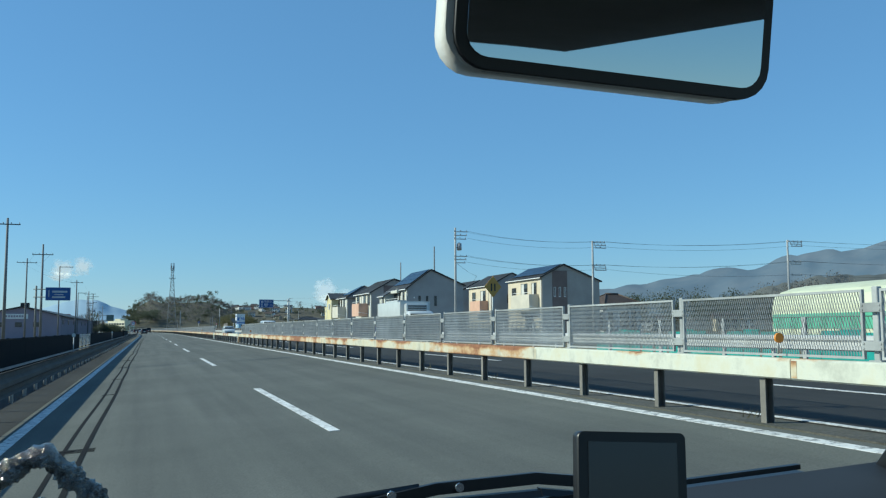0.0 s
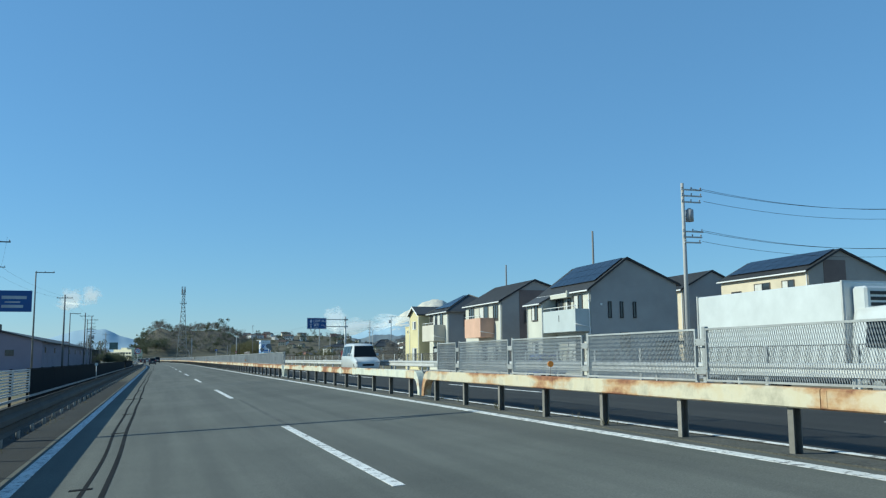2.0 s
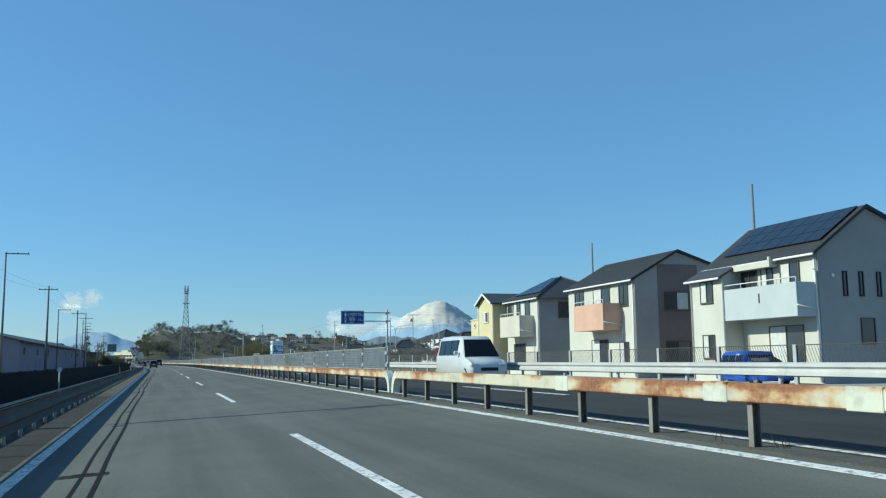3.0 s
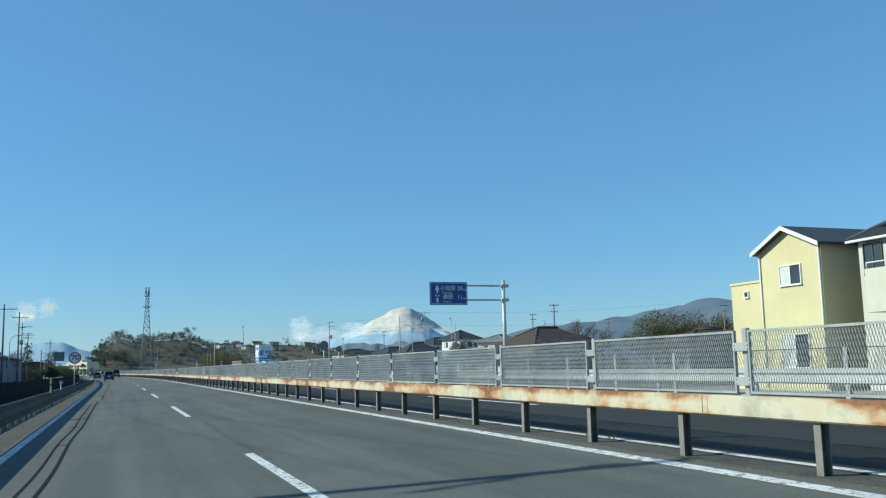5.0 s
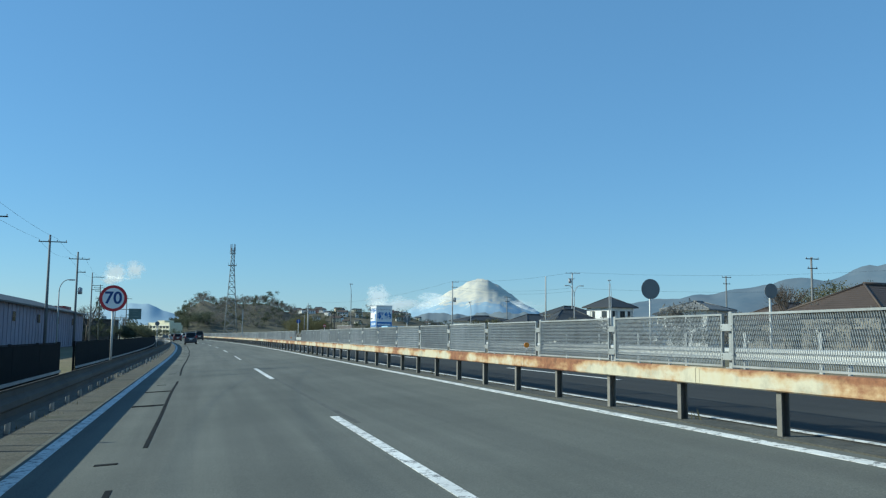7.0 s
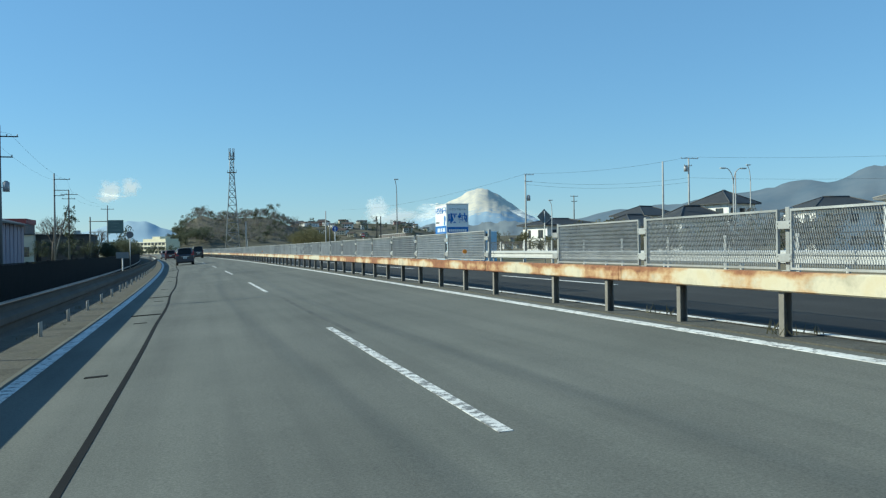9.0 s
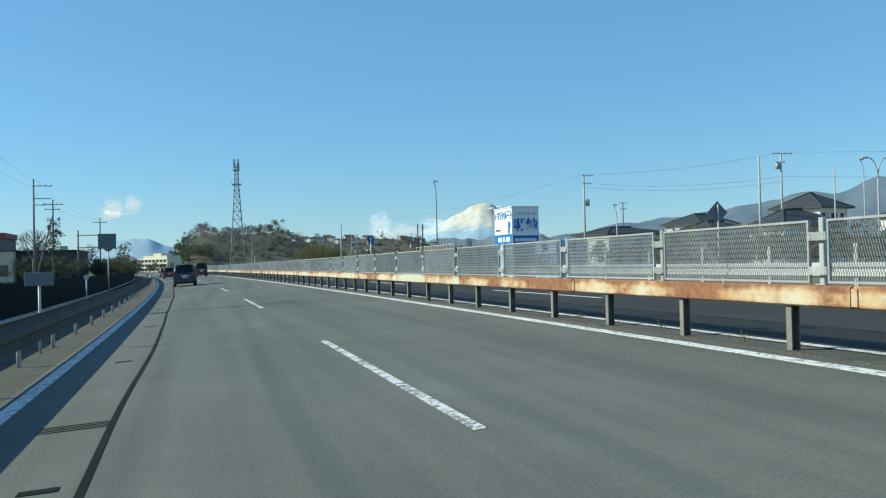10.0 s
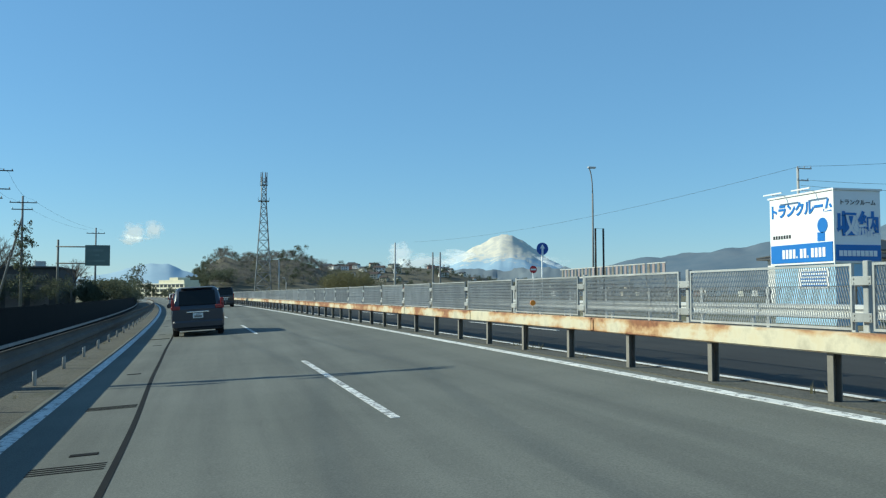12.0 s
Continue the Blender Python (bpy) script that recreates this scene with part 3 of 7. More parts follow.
while y < 420:
    gap = 176.0 <= y < 180.0
    if not gap:
        if 64 <= y < 76 or 8 <= y < 12:
            ob = piece("louvre_panel", lvf_me, screen, on_road(-4.5, y, 0.1))
            for i in range(8):
                piece("slat", slat_me, ob, pose(0, 0, 0.06 + 0.093 * i))
        else:
            piece("panel", scr_me, screen, on_road(-4.5, y, 0.0))
            piece("top_rail", sct_me, screen, on_road(-4.5, y, 0.0))
        piece("rail", scf_me, screen, on_road(-4.5, y, 0.0))
    piece("fence_post", scp_me, screen, on_road(-4.565, y, 0.0))
    y += 4.0

# dry grass tufts along the verge and the median
TUFT = leaf_mat("dry_grass_blades", (0.09, 0.085, 0.045), (0.18, 0.16, 0.09), 3.0)
rt = random.Random(8)
bm = bmesh.new()
for _ in range(900):
    y = rt.uniform(-5, 330)
    side = rt.random()
    if side < 0.88:
        u, z = rt.uniform(-4.3, -2.35), -0.30
    else:
        u, z = rt.uniform(5.9, 6.32), 0.265
    x = cx(y) + u
    for _ in range(7):
        a = rt.uniform(0, 6.3)
        h = rt.uniform(0.05, 0.17)
        px, py = x + rt.gauss(0, 0.05), y + rt.gauss(0, 0.05)
        w = Vector((math.cos(a), math.sin(a), 0)) * 0.008
        lean = Vector((rt.gauss(0, 0.05), rt.gauss(0, 0.05), h))
        p = Vector((px, py, z))
        bm.faces.new([bm.verts.new(v) for v in (p - w, p + w, p + lean)])
tagged(new("grass_tufts", finish(bm, "grass_tufts", TUFT, normals=False)), "dry grass tufts on verge and median", "grass", kind="stuff")

# ---- houses ----
ROOFD = mat("dark_grey_roof_tiles", (0.055, 0.058, 0.062), 0.6, var=0.25, big=0.6, small=9, bump=0.4, dist=0.02)
ROOFB = mat("brown_roof_tiles", (0.085, 0.06, 0.046), 0.65, var=0.25, big=0.6, small=9, bump=0.4, dist=0.02)
SOLAR = glass_mat("dark_blue_solar_cells", (0.018, 0.022, 0.034), 0.25)
CREAM = mat("cream_white_siding", (0.56, 0.55, 0.475), 0.75, var=0.1, big=0.5, small=14)
GREYS = mat("grey_siding", (0.33, 0.33, 0.325), 0.75, var=0.14, big=0.5, small=14)
TAUPE = mat("taupe_siding", (0.37, 0.35, 0.325), 0.75, var=0.14, big=0.5, small=14)
BROWNS = mat("dark_brown_siding", (0.20, 0.155, 0.14), 0.75, var=0.2, big=0.5, small=14)
BEIGE = mat("beige_siding", (0.62, 0.54, 0.40), 0.75, var=0.12, big=0.5, small=14)
YELL = mat("pale_yellow_siding", (0.62, 0.55, 0.315), 0.75, var=0.1, big=0.5, small=14)
SALMON = mat("salmon_panel", (0.62, 0.39, 0.28), 0.7, var=0.12, big=0.8)
PALEP = mat("pale_grey_panel", (0.47, 0.51, 0.51), 0.6, var=0.08, big=0.8)
BEIGEP = mat("sand_panel", (0.58, 0.54, 0.45), 0.7, var=0.1, big=0.8)
WHITEW = mat("white_render", (0.76, 0.76, 0.74), 0.8, var=0.12, big=0.6)
BROWNF = mat("dark_bronze_window_frame", (0.11, 0.09, 0.08), 0.45, 0.3, var=0.15)
CURTAIN = mat("pale_curtain", (0.6, 0.6, 0.57), 0.9, var=0.15, big=4, small=30)


def window(parent, face, a, z, w, h, curtain=False, name="window", fm=None):
    """face: ('x', x) for a wall that looks to -x, ('y', y) for one that looks to -y; a: the window's start along the wall."""
    ax, pos = face
    t = 0.04
    pn, cu = bmesh.new(), bmesh.new()

    def put(bm, a0, a1, z0, z1, d0, d1):
        if ax == "x":
            bm_box(bm, pos - d1, pos - d0, a0, a1, z0, z1)
        else:
            bm_box(bm, a0, a1, pos - d1, pos - d0, z0, z1)

    fr = ring_frame(w, h, t, 0.034)
    for v in fr.verts:
        d, q, r = v.co.x + 0.036, v.co.y, v.co.z
        v.co = Vector((pos - d, a + q, z + r)) if ax == "x" else Vector((a + q, pos - d, z + r))
    win = part(name, fr, fm or BROWNF, parent)
    if w > 0.8:
        mu = bmesh.new()
        put(mu, a + w / 2 - t / 2, a + w / 2 + t / 2, z + t, z + h - t, 0.037, 0.06)
        part("mullion", mu, fm or BROWNF, win)
    si = bmesh.new()
    put(si, a - 0.02, a + w + 0.02, z - 0.03, z, 0.002, 0.09)
    part("sill", si, fm or BROWNF, win)
    put(pn, a + t, a + w - t, z + t, z + h - t, 0.003, 0.03)
    part("pane", pn, GLASSD, win, "dark reflecting pane")
    if curtain:
        put(cu, a + w * 0.52, a + w - t * 1.2, z + t, z + h - t, 0.031, 0.036)
        part("curtain", cu, CURTAIN, win, "pale curtain behind glass")
    return win


def roof_slab(parent, p0, p1, p2, p3, thick, material, name="roof"):
    bm = bmesh.new()
    bm_poly(bm, [p0, p1, p2, p3], (0, 0, -thick))
    r = part(name, bm, material, parent)
    return r


def tile_ribs(roof, p0, p1, p2, p3, n, material):
    """Courses across a roof plane, each a thin raised lath; p0-p1 is the eave, p3-p2 the ridge."""
    me = bmesh.new()
    a, b, c, d = (Vector(p) for p in (p0, p1, p2, p3))
    nrm = (b - a).cross(d - a).normalized()
    if nrm.z < 0:
        nrm = -nrm
    for i in range(n):
        f = (i + 0.2) / n
        s, e = a.lerp(d, f), b.lerp(c, f)
        s2, e2 = a.lerp(d, f + 0.5 / n), b.lerp(c, f + 0.5 / n)
        vs = [me.verts.new(v) for v in (s + nrm * 0.018, e + nrm * 0.018, e2 + nrm * 0.005, s2 + nrm * 0.005)]
        me.faces.new(vs)
    ob = part("tile_course", me, material, roof)
    tagged(ob, kind="stuff")


def solar(parent, p0, p1, p2, p3, nx, ny):
    """A field of modules on a roof plane."""
    a, b, c, d = (Vector(p) for p in (p0, p1, p2, p3))
    nrm = (b - a).cross(d - a).normalized()
    if nrm.z < 0:
        nrm = -nrm
    for i in range(nx):
        for j in range(ny):
            def at(u, v):
                return a.lerp(b, u).lerp(d.lerp(c, u), v)
            bm = bmesh.new()
            u0, u1, v0, v1 = (i + 0.02) / nx, (i + 0.98) / nx, (j + 0.02) / ny, (j + 0.98) / ny
            bm_poly(bm, [p + nrm * 0.10 for p in (at(u0, v0), at(u1, v0), at(u1, v1), at(u0, v1))], -nrm * 0.04)
            part("solar_module", bm, SOLAR, parent, "dark blue solar module")


def gable_house(name, label, x, y, w, d, eave, ridge, rx, front, side, roofm, over=0.3, lift=0.0, hip=0.0):
    """Ridge along y; hip: how far its ends are drawn in. Origin at the corner nearest to the road and to the walk's start; rx: the ridge's place across the width."""
    h = thing(name, label, "house", pose(x, y, -0.1))
    eave, ridge = eave + 0.1, ridge + 0.1
    el, er = eave, eave + lift
    bm = bmesh.new()
    gable = [] if hip else [(rx, 0, ridge - 0.12)]
    bm_poly(bm, [(0, 0, 0), (w, 0, 0), (w, 0, er)] + gable + [(0, 0, el)], (0, d, 0))
    part("wall", bm, side, h)
    bm = bmesh.new()
    bm_box(bm, -0.04, -0.003, 0.05, d - 0.05, 0.02, el - 0.05)
    part("front_wall", bm, front, h)
    sl, sr = (ridge - el) / rx, (ridge - er) / (w - rx)
    oy = 0.3 if hip else 0.14
    A = [(-over, -oy, el - sl * over + 0.08), (-over, d + oy, el - sl * over + 0.08), (rx, d + oy - hip, ridge + 0.02), (rx, -oy + hip, ridge + 0.02)]
    B = [(w + over, -oy, er - sr * over + 0.08), (w + over, d + oy, er - sr * over + 0.08), (rx, d + oy - hip, ridge + 0.02), (rx, -oy + hip, ridge + 0.02)]
    ra = roof_slab(h, *A, 0.10, roofm)
    rb_ = roof_slab(h, *B, 0.10, roofm)
    tile_ribs(ra, *A, 24, roofm)
    tile_ribs(rb_, *B, 24, roofm)
    if hip:
        for e0, e1, top in ((A[0], B[0], A[3]), (A[1], B[1], A[2])):
            roof_slab(h, e0, e1, top, tuple(Vector(top) - Vector((0.02, 0, 0))), 0.10, roofm)
            bm = bmesh.new()
            for e in (e0, e1):
                bm_tube(bm, [Vector(e) + Vector((0, 0, 0.02)), Vector(top) + Vector((0, 0, 0.03))], 0.06, 6)
            bm_tube(bm, [Vector(e0) - Vector((0, 0, 0.08)), Vector(e1) - Vector((0, 0, 0.08))], 0.05, 6)
            part("hip_tile", bm, roofm, ra)
    # barge boards and gutter
    bm = bmesh.new()
    for P in () if hip else (A, B):
        e, r = Vector(P[0]), Vector(P[3])
        bm_poly(bm, [e + Vector((0, -0.03, 0.03)), r + Vector((0, -0.03, 0.03)), r + Vector((0, -0.03, -0.13)), e + Vector((0, -0.03, -0.13))], (0, 0.028, 0))
    if not hip:
        part("barge_board", bm, DARKM if roofm is ROOFD else WHITEF, h)
    bm = bmesh.new()
    bm_box(bm, -over - 0.07, -over, -oy, d + oy, A[0][2] - 0.13, A[0][2] - 0.03, bevel=0.02)
    part("gutter", bm, WHITEF, h)
    bm = bmesh.new()
    bm_cyl(bm, (-0.09, 0.12, 0.1), (-0.09, 0.12, A[0][2] - 0.1), 0.035, seg=8)
    part("downpipe", bm, WHITEF, h)
    return h, A


def balcony(h, x, y0, y1, z0, z1, out, material, rail_z=0.22):
    bm = boxes((x - out, x - out + 0.1, y0, y1, z0, z1), (x - out + 0.1, x, y0, y0 + 0.1, z0, z1), (x - out + 0.1, x, y1 - 0.1, y1, z0, z1), (x - out + 0.1, x, y0 + 0.1, y1 - 0.1, z0, z0 + 0.15), bevel=0.01)
    b = part("balcony", bm, material, h)
    bm = bmesh.new()
    bm_tube(bm, [(x - out + 0.05, y0 + 0.05, z1 + rail_z), (x - out + 0.05, y1 - 0.05, z1 + rail_z)], 0.025)
    for k in range(5):
        yy = y0 + 0.06 + (y1 - y0 - 0.12) * k / 4
        bm_cyl(bm, (x - out + 0.05, yy, z1), (x - out + 0.05, yy, z1 + rail_z), 0.018, seg=6)
    part("balcony_rail", bm, WHITEF, b)
    bm = bmesh.new()
    bm_tube(bm, [(x - out - 0.03, y0 - 0.04, z0 + 0.5), (x - 0.02, y0 - 0.06, z0 + 0.3), (x - 0.02, y0 - 0.06, 0.2)], 0.03)
    part("drain_pipe", bm, WHITEF, b)
    return b


# white and grey house with a pale balcony
h1, A = gable_house("house", "two-storey white and grey house with solar roof and pale balcony", 27.73, 94.18, 6.7, 8.15, 5.85, 7.95, 2.8, CREAM, GREYS, ROOFD, lift=0.35)
solar(h1, *[tuple(Vector(p) + Vector(o)) for p, o in zip(A, ((0.75, 0.35, 0.56), (0.75, -0.9, 0.56), (-0.1, -0.9, -0.07), (-0.1, 0.35, -0.07)))], 7, 3)
balcony(h1, -0.04, 0.1, 5.38, 2.98, 4.5, 1.1, PALEP)
bm = bmesh.new()
bm_poly(bm, [(-1.14, 5.4, 0), (-0.045, 5.4, 0), (-0.045, 5.4, 5.75), (-1.14, 5.4, 5.2)], (0, 2.75, 0))
part("bay", bm, CREAM, h1, "cream projecting bay")
roof_slab(h1, (-1.42, 5.28, 5.18), (-1.42, 8.3, 5.18), (-0.29, 8.3, 5.80), (-0.29, 5.28, 5.80), 0.10, ROOFD)
part("gutter", boxes((-1.49, -1.42, 5.28, 8.3, 5.05, 5.15), bevel=0.02), WHITEF, h1)
part("lintel", boxes((-0.55, -0.045, 2.55, 5.38, 5.42, 5.72), (-0.55, -0.42, 2.55, 2.68, 5.72, 5.9), bevel=0.01), CREAM, h1)
for yy in (0.06, 5.34, 8.08):
    bm = bmesh.new()
    xx = -0.09 if yy < 1 else -1.19
    bm_tube(bm, [(xx, yy, 0.1), (xx, yy, 5.0), (xx - 0.2, yy, 5.12)], 0.035, 8)
    part("downpipe", bm, WHITEF, h1)
window(h1, ("x", -1.14), 6.2, 3.95, 1.05, 1.1, True)
window(h1, ("x", -0.04), 1.1, 3.5, 1.3, 2.05, True)
window(h1, ("x", -0.04), 2.95, 3.5, 0.85, 2.0, True)
window(h1, ("x", -0.04), 4.1, 3.5, 1.2, 2.0)
window(h1, ("x", -0.04), 1.05, 0.7, 2.35, 1.95, True)
window(h1, ("x", -1.14), 6.2, 1.15, 1.0, 1.2, True)
window(h1, ("y", 0), 2.15, 1.75, 0.78, 1.15)
part("vent_cap", boxes((0.7, 0.84, -0.07, -0.003, 4.72, 4.88), bevel=0.02), WHITEF, h1)
part("balcony_slot", boxes((-1.146, -1.141, 2.6, 2.7, 3.7, 4.15)), DARKM, h1)
for a in (1.3, 2.2, 3.2):
    window(h1, ("y", 0), a, 3.9, 0.24, 1.1, fm=DARKM)
part("door_canopy", boxes((4.9, 6.6, -0.9, -0.01, 2.2, 2.32), (4.9, 6.6, -0.9, -0.86, 2.05, 2.2)), DARKM, h1, "dark canopy")
part("door", boxes((5.2, 6.2, -0.06, -0.003, 0.1, 2.1)), BROWNS, h1, "brown front door")

h2, A = gable_house("house", "two-storey taupe house with a salmon balcony and grey roof", 27.25, 109.21, 6.6, 9.0, 5.95, 7.7, 3.0, CREAM, TAUPE, ROOFD, lift=0.5)
balcony(h2, -0.04, 1.6, 5.6, 2.95, 4.6, 1.3, SALMON)
part("accent_panel", boxes((1.6, 4.4, -0.035, -0.003, 0.1, 6.9)), BROWNS, h2, "dark brown siding panel")
window(h2, ("y", -0.035), 2.0, 4.1, 1.7, 1.1, True)
window(h2, ("y", -0.035), 2.0, 1.0, 1.7, 1.2)
window(h2, ("x", -0.04), 0.7, 4.4, 1.1, 1.3)
window(h2, ("x", -0.04), 3.0, 3.8, 2.2, 1.9, True)
window(h2, ("x", -0.04), 6.6, 4.4, 1.3, 1.3)
window(h2, ("x", -0.04), 3.4, 0.4, 2.2, 2.0, True)
window(h2, ("x", -0.04), 0.8, 0.9, 1.1, 1.3, True)

h3, A = gable_house("house", "two-storey grey house with a sand-coloured balcony and solar panels", 27.13, 123.08, 6.8, 6.3, 5.8, 7.5, 3.0, CREAM, GREYS, ROOFD, hip=2.7)
solar(h3, *[tuple(Vector(p) + Vector(o)) for p, o in zip(A, ((0.7, 0.9, 0.385), (0.7, -0.9, 0.385), (-0.12, -0.1, -0.066), (-0.12, 0.1, -0.066)))], 5, 3)
balcony(h3, -0.04, 0.9, 4.9, 2.9, 4.5, 1.2, BEIGEP)
window(h3, ("y", 0), 1.6, 4.3, 0.9, 1.2)
window(h3, ("x", -0.04), 1.6, 3.8, 1.8, 1.9, True)
window(h3, ("x", -0.04), 3.5, 3.8, 1.3, 1.9, True)
window(h3, ("x", -0.04), 5.1, 4.4, 0.9, 1.2)
window(h3, ("x", -0.04), 2.6, 0.4, 2.2, 2.0)

# pale yellow house: its gable looks at the road
h4 = thing("house", "pale yellow two-storey house with a gable towards the road", "house", pose(26.28, 130.45, -0.1))
bm = bmesh.new()
bm_poly(bm, [(0, 0, 0), (0, 3.6, 0), (0, 3.6, 5.88), (0, 1.8, 6.65), (0, 0, 5.88)], (7.5, 0, 0))
part("wall", bm, YELL, h4)
part("annexe", boxes((0.05, 6.5, 3.6, 5.6, 0, 4.6), (0.0, 6.55, 3.6, 5.65, 4.6, 4.7)), YELL, h4)
for s in (0, 1):
    e = -0.22 if s == 0 else 3.75
    roof_slab(h4, (-0.3, e, 5.86), (7.8, e, 5.86), (7.8, 1.8, 6.78), (-0.3, 1.8, 6.78), 0.13, ROOFD)
bm = bmesh.new()
for e in (-0.22, 3.75):
    bm_poly(bm, [(-0.33, e, 5.86), (-0.33, 1.8, 6.78), (-0.33, 1.8, 6.6), (-0.33, e, 5.68)], (0.028, 0, 0))
part("barge_board", bm, WHITEF, h4)
window(h4, ("x", 0), 1.1, 4.3, 1.25, 0.85, True, fm=WHITEF)
window(h4, ("x", 0.05), 4.4, 4.0, 0.3, 0.28, fm=WHITEF)
window(h4, ("x", 0), 0.9, 0.9, 1.6, 1.4, True, fm=WHITEF)
for yy in (0.06, 3.5):
    bm = bmesh.new()
    bm_cyl(bm, (-0.06, yy, 0.1), (-0.06, yy, 5.8), 0.035, seg=8)
    part("downpipe", bm, WHITEF, h4)

tagged(part("house_lots", boxes((23.3, 52.0, 84.0, 140.0, -0.5, -0.098)), CONC), "pale concrete and gravel lots around the new houses", "pavement", kind="structure")

# second row, farther from the road
hb, A = gable_house("house", "beige two-storey house with a brown gable stripe and solar roof", 42.82, 90.71, 7.4, 10.0, 7.1, 8.6, 2.75, BEIGE, TAUPE, ROOFD, lift=-0.4)
solar(hb, *[tuple(Vector(p) + Vector(o)) for p, o in zip(A, ((0.7, 0.4, 0.385), (0.7, -0.6, 0.385), (-0.12, -0.6, -0.066), (-0.12, 0.4, -0.066)))], 7, 3)
part("accent_panel", boxes((1.3, 3.2, -0.035, -0.003, 0.1, 7.9)), BROWNS, hb, "dark brown siding panel")
balcony(hb, -0.04, 0.9, 6.2, 3.3, 5.2, 1.2, BEIGEP)
for a in (1.45, 2.1, 2.75):
    window(hb, ("y", -0.035), a, 4.9, 0.24, 1.1, fm=WHITEF)
window(hb, ("x", -0.04), 1.4, 5.2, 1.3, 1.4, True)
window(hb, ("x", -0.04), 4.0, 4.6, 1.8, 2.0, True)
window(hb, ("x", -0.04), 7.4, 5.0, 1.2, 1.2)
window(hb, ("x", -0.04), 2.4, 0.9, 2.2, 2.0)
part("door_canopy", boxes((5.0, 7.0, -0.9, -0.01, 2.6, 2.72)), DARKM, hb, "dark canopy")
hc, A = gable_house("house", "grey two-storey house with a dark tiled roof behind others", 42.51, 105.64, 6.4, 8.5, 6.9, 8.5, 2.9, BEIGE, GREYS, ROOFD)
balcony(hc, -0.04, 1.2, 5.2, 3.2, 4.9, 1.1, SALMON)
window(hc, ("x", -0.04), 2.0, 4.4, 1.8, 1.9, True)
window(hc, ("x", -0.04), 5.8, 5.0, 1.2, 1.2)
window(hc, ("y", 0), 2.2, 4.6, 0.8, 1.1)
hd, A = gable_house("house", "taupe two-storey house with a dark tiled roof behind others", 42.89, 118.81, 6.4, 8.5, 6.6, 8.2, 2.9, CREAM, TAUPE, ROOFD)
balcony(hd, -0.04, 1.2, 5.2, 3.1, 4.8, 1.1, PALEP)
window(hd, ("x", -0.04), 2.0, 4.3, 1.8, 1.9, True)
window(hd, ("x", -0.04), 5.8, 4.8, 1.2, 1.2)


def hip_house(label, x, y, w, d, eave, apex, wall, roofm, rz=0, ridge=0.35, wins=3):
    """A hipped roof on plain walls; centred on x, y."""
    h = thing("house", label, "house", pose(x, y, -0.1, 0, 0, rz))
    part("wall", boxes((-w / 2, w / 2, -d / 2, d / 2, 0, eave)), wall, h)
    o = 0.7
    r = w * ridge / 2
    E4 = [(-w / 2 - o, -d / 2 - o), (w / 2 + o, -d / 2 - o), (w / 2 + o, d / 2 + o), (-w / 2 - o, d / 2 + o)]
    bm = bmesh.new()
    lo = [bm.verts.new((a, b, eave - 0.08)) for a, b in E4]
    lo2 = [bm.verts.new((a, b, eave + 0.06)) for a, b in E4]
    t0, t1 = bm.verts.new((-r, 0, apex)), bm.verts.new((r, 0, apex))
    bm.faces.new(lo)
    for i in range(4):
        bm.faces.new((lo[i], lo[(i + 1) % 4], lo2[(i + 1) % 4], lo2[i]))
    bm.faces.new((lo2[0], lo2[1], t1, t0))
    bm.faces.new((lo2[2], lo2[3], t0, t1))
    bm.faces.new((lo2[1], lo2[2], t1))
    bm.faces.new((lo2[3], lo2[0], t0))
    rf = part("roof", bm, roofm, h)
    z = eave + 0.06
    tile_ribs(rf, (E4[0][0], E4[0][1], z), (E4[1][0], E4[1][1], z), (r, 0, apex), (-r, 0, apex), 12, roofm)
    tile_ribs(rf, (E4[3][0], E4[3][1], z), (E4[0][0], E4[0][1], z), (-r, 0, apex), (-r, 0, apex), 12, roofm)
    bm = bmesh.new()
    bm_tube(bm, [(-r, 0, apex + 0.05), (r, 0, apex + 0.05)], 0.14, 8)
    for (a, b), s in zip(E4, (-r, r, r, -r)):
        bm_tube(bm, [(a, b, z + 0.03), (s, 0, apex + 0.03)], 0.09, 6)
    part("ridge_tile", bm, roofm, rf)
    for i in range(wins):
        a = -w / 2 + (i + 0.5) * w / wins - 0.6
        for zz in ((1.0, eave - 1.9) if eave > 4 else (1.0,)):
            window(h, ("y", -d / 2), a, zz, 1.3, 1.2, i % 2 == 0)
    for i in range(2):
        for zz in ((1.0, eave - 1.9) if eave > 4 else (1.0,)):
            window(h, ("x", -w / 2), -d / 2 + (i + 0.5) * d / 2 - 0.6, zz, 1.3, 1.2, i % 2 == 1)
    return h


DIMW = mat("weathered_plaster", (0.27, 0.25, 0.215), 0.85, var=0.35)
hip_house("large old house with a hipped brown tile roof", 74.72, 242.52, 10, 9, 3.86, 6.16, DIMW, ROOFB, 12)
hip_house("white house with a hipped dark tile roof", 88.0, 345.0, 10, 8, 7.2, 9.2, WHITEW, ROOFD, 20)
hip_house("low white house with a dark pyramid roof", 78.2, 302.3, 6.4, 6.4, 7.4, 9.5, WHITEW, ROOFD, 20, 0.1)
hip_house("white house with a pale grey tiled roof", 66.0, 250.5, 6.5, 6, 5.3, 6.5, WHITEW, mat("pale_grey_roof_tiles", (0.22, 0.22, 0.215), 0.6, var=0.2, big=0.6, small=9), 30)
hip_house("low house with a dark tile roof and pale walls", 59.37, 295.68, 8, 8, 3.8, 5.6, DIMW, ROOFD, 15)
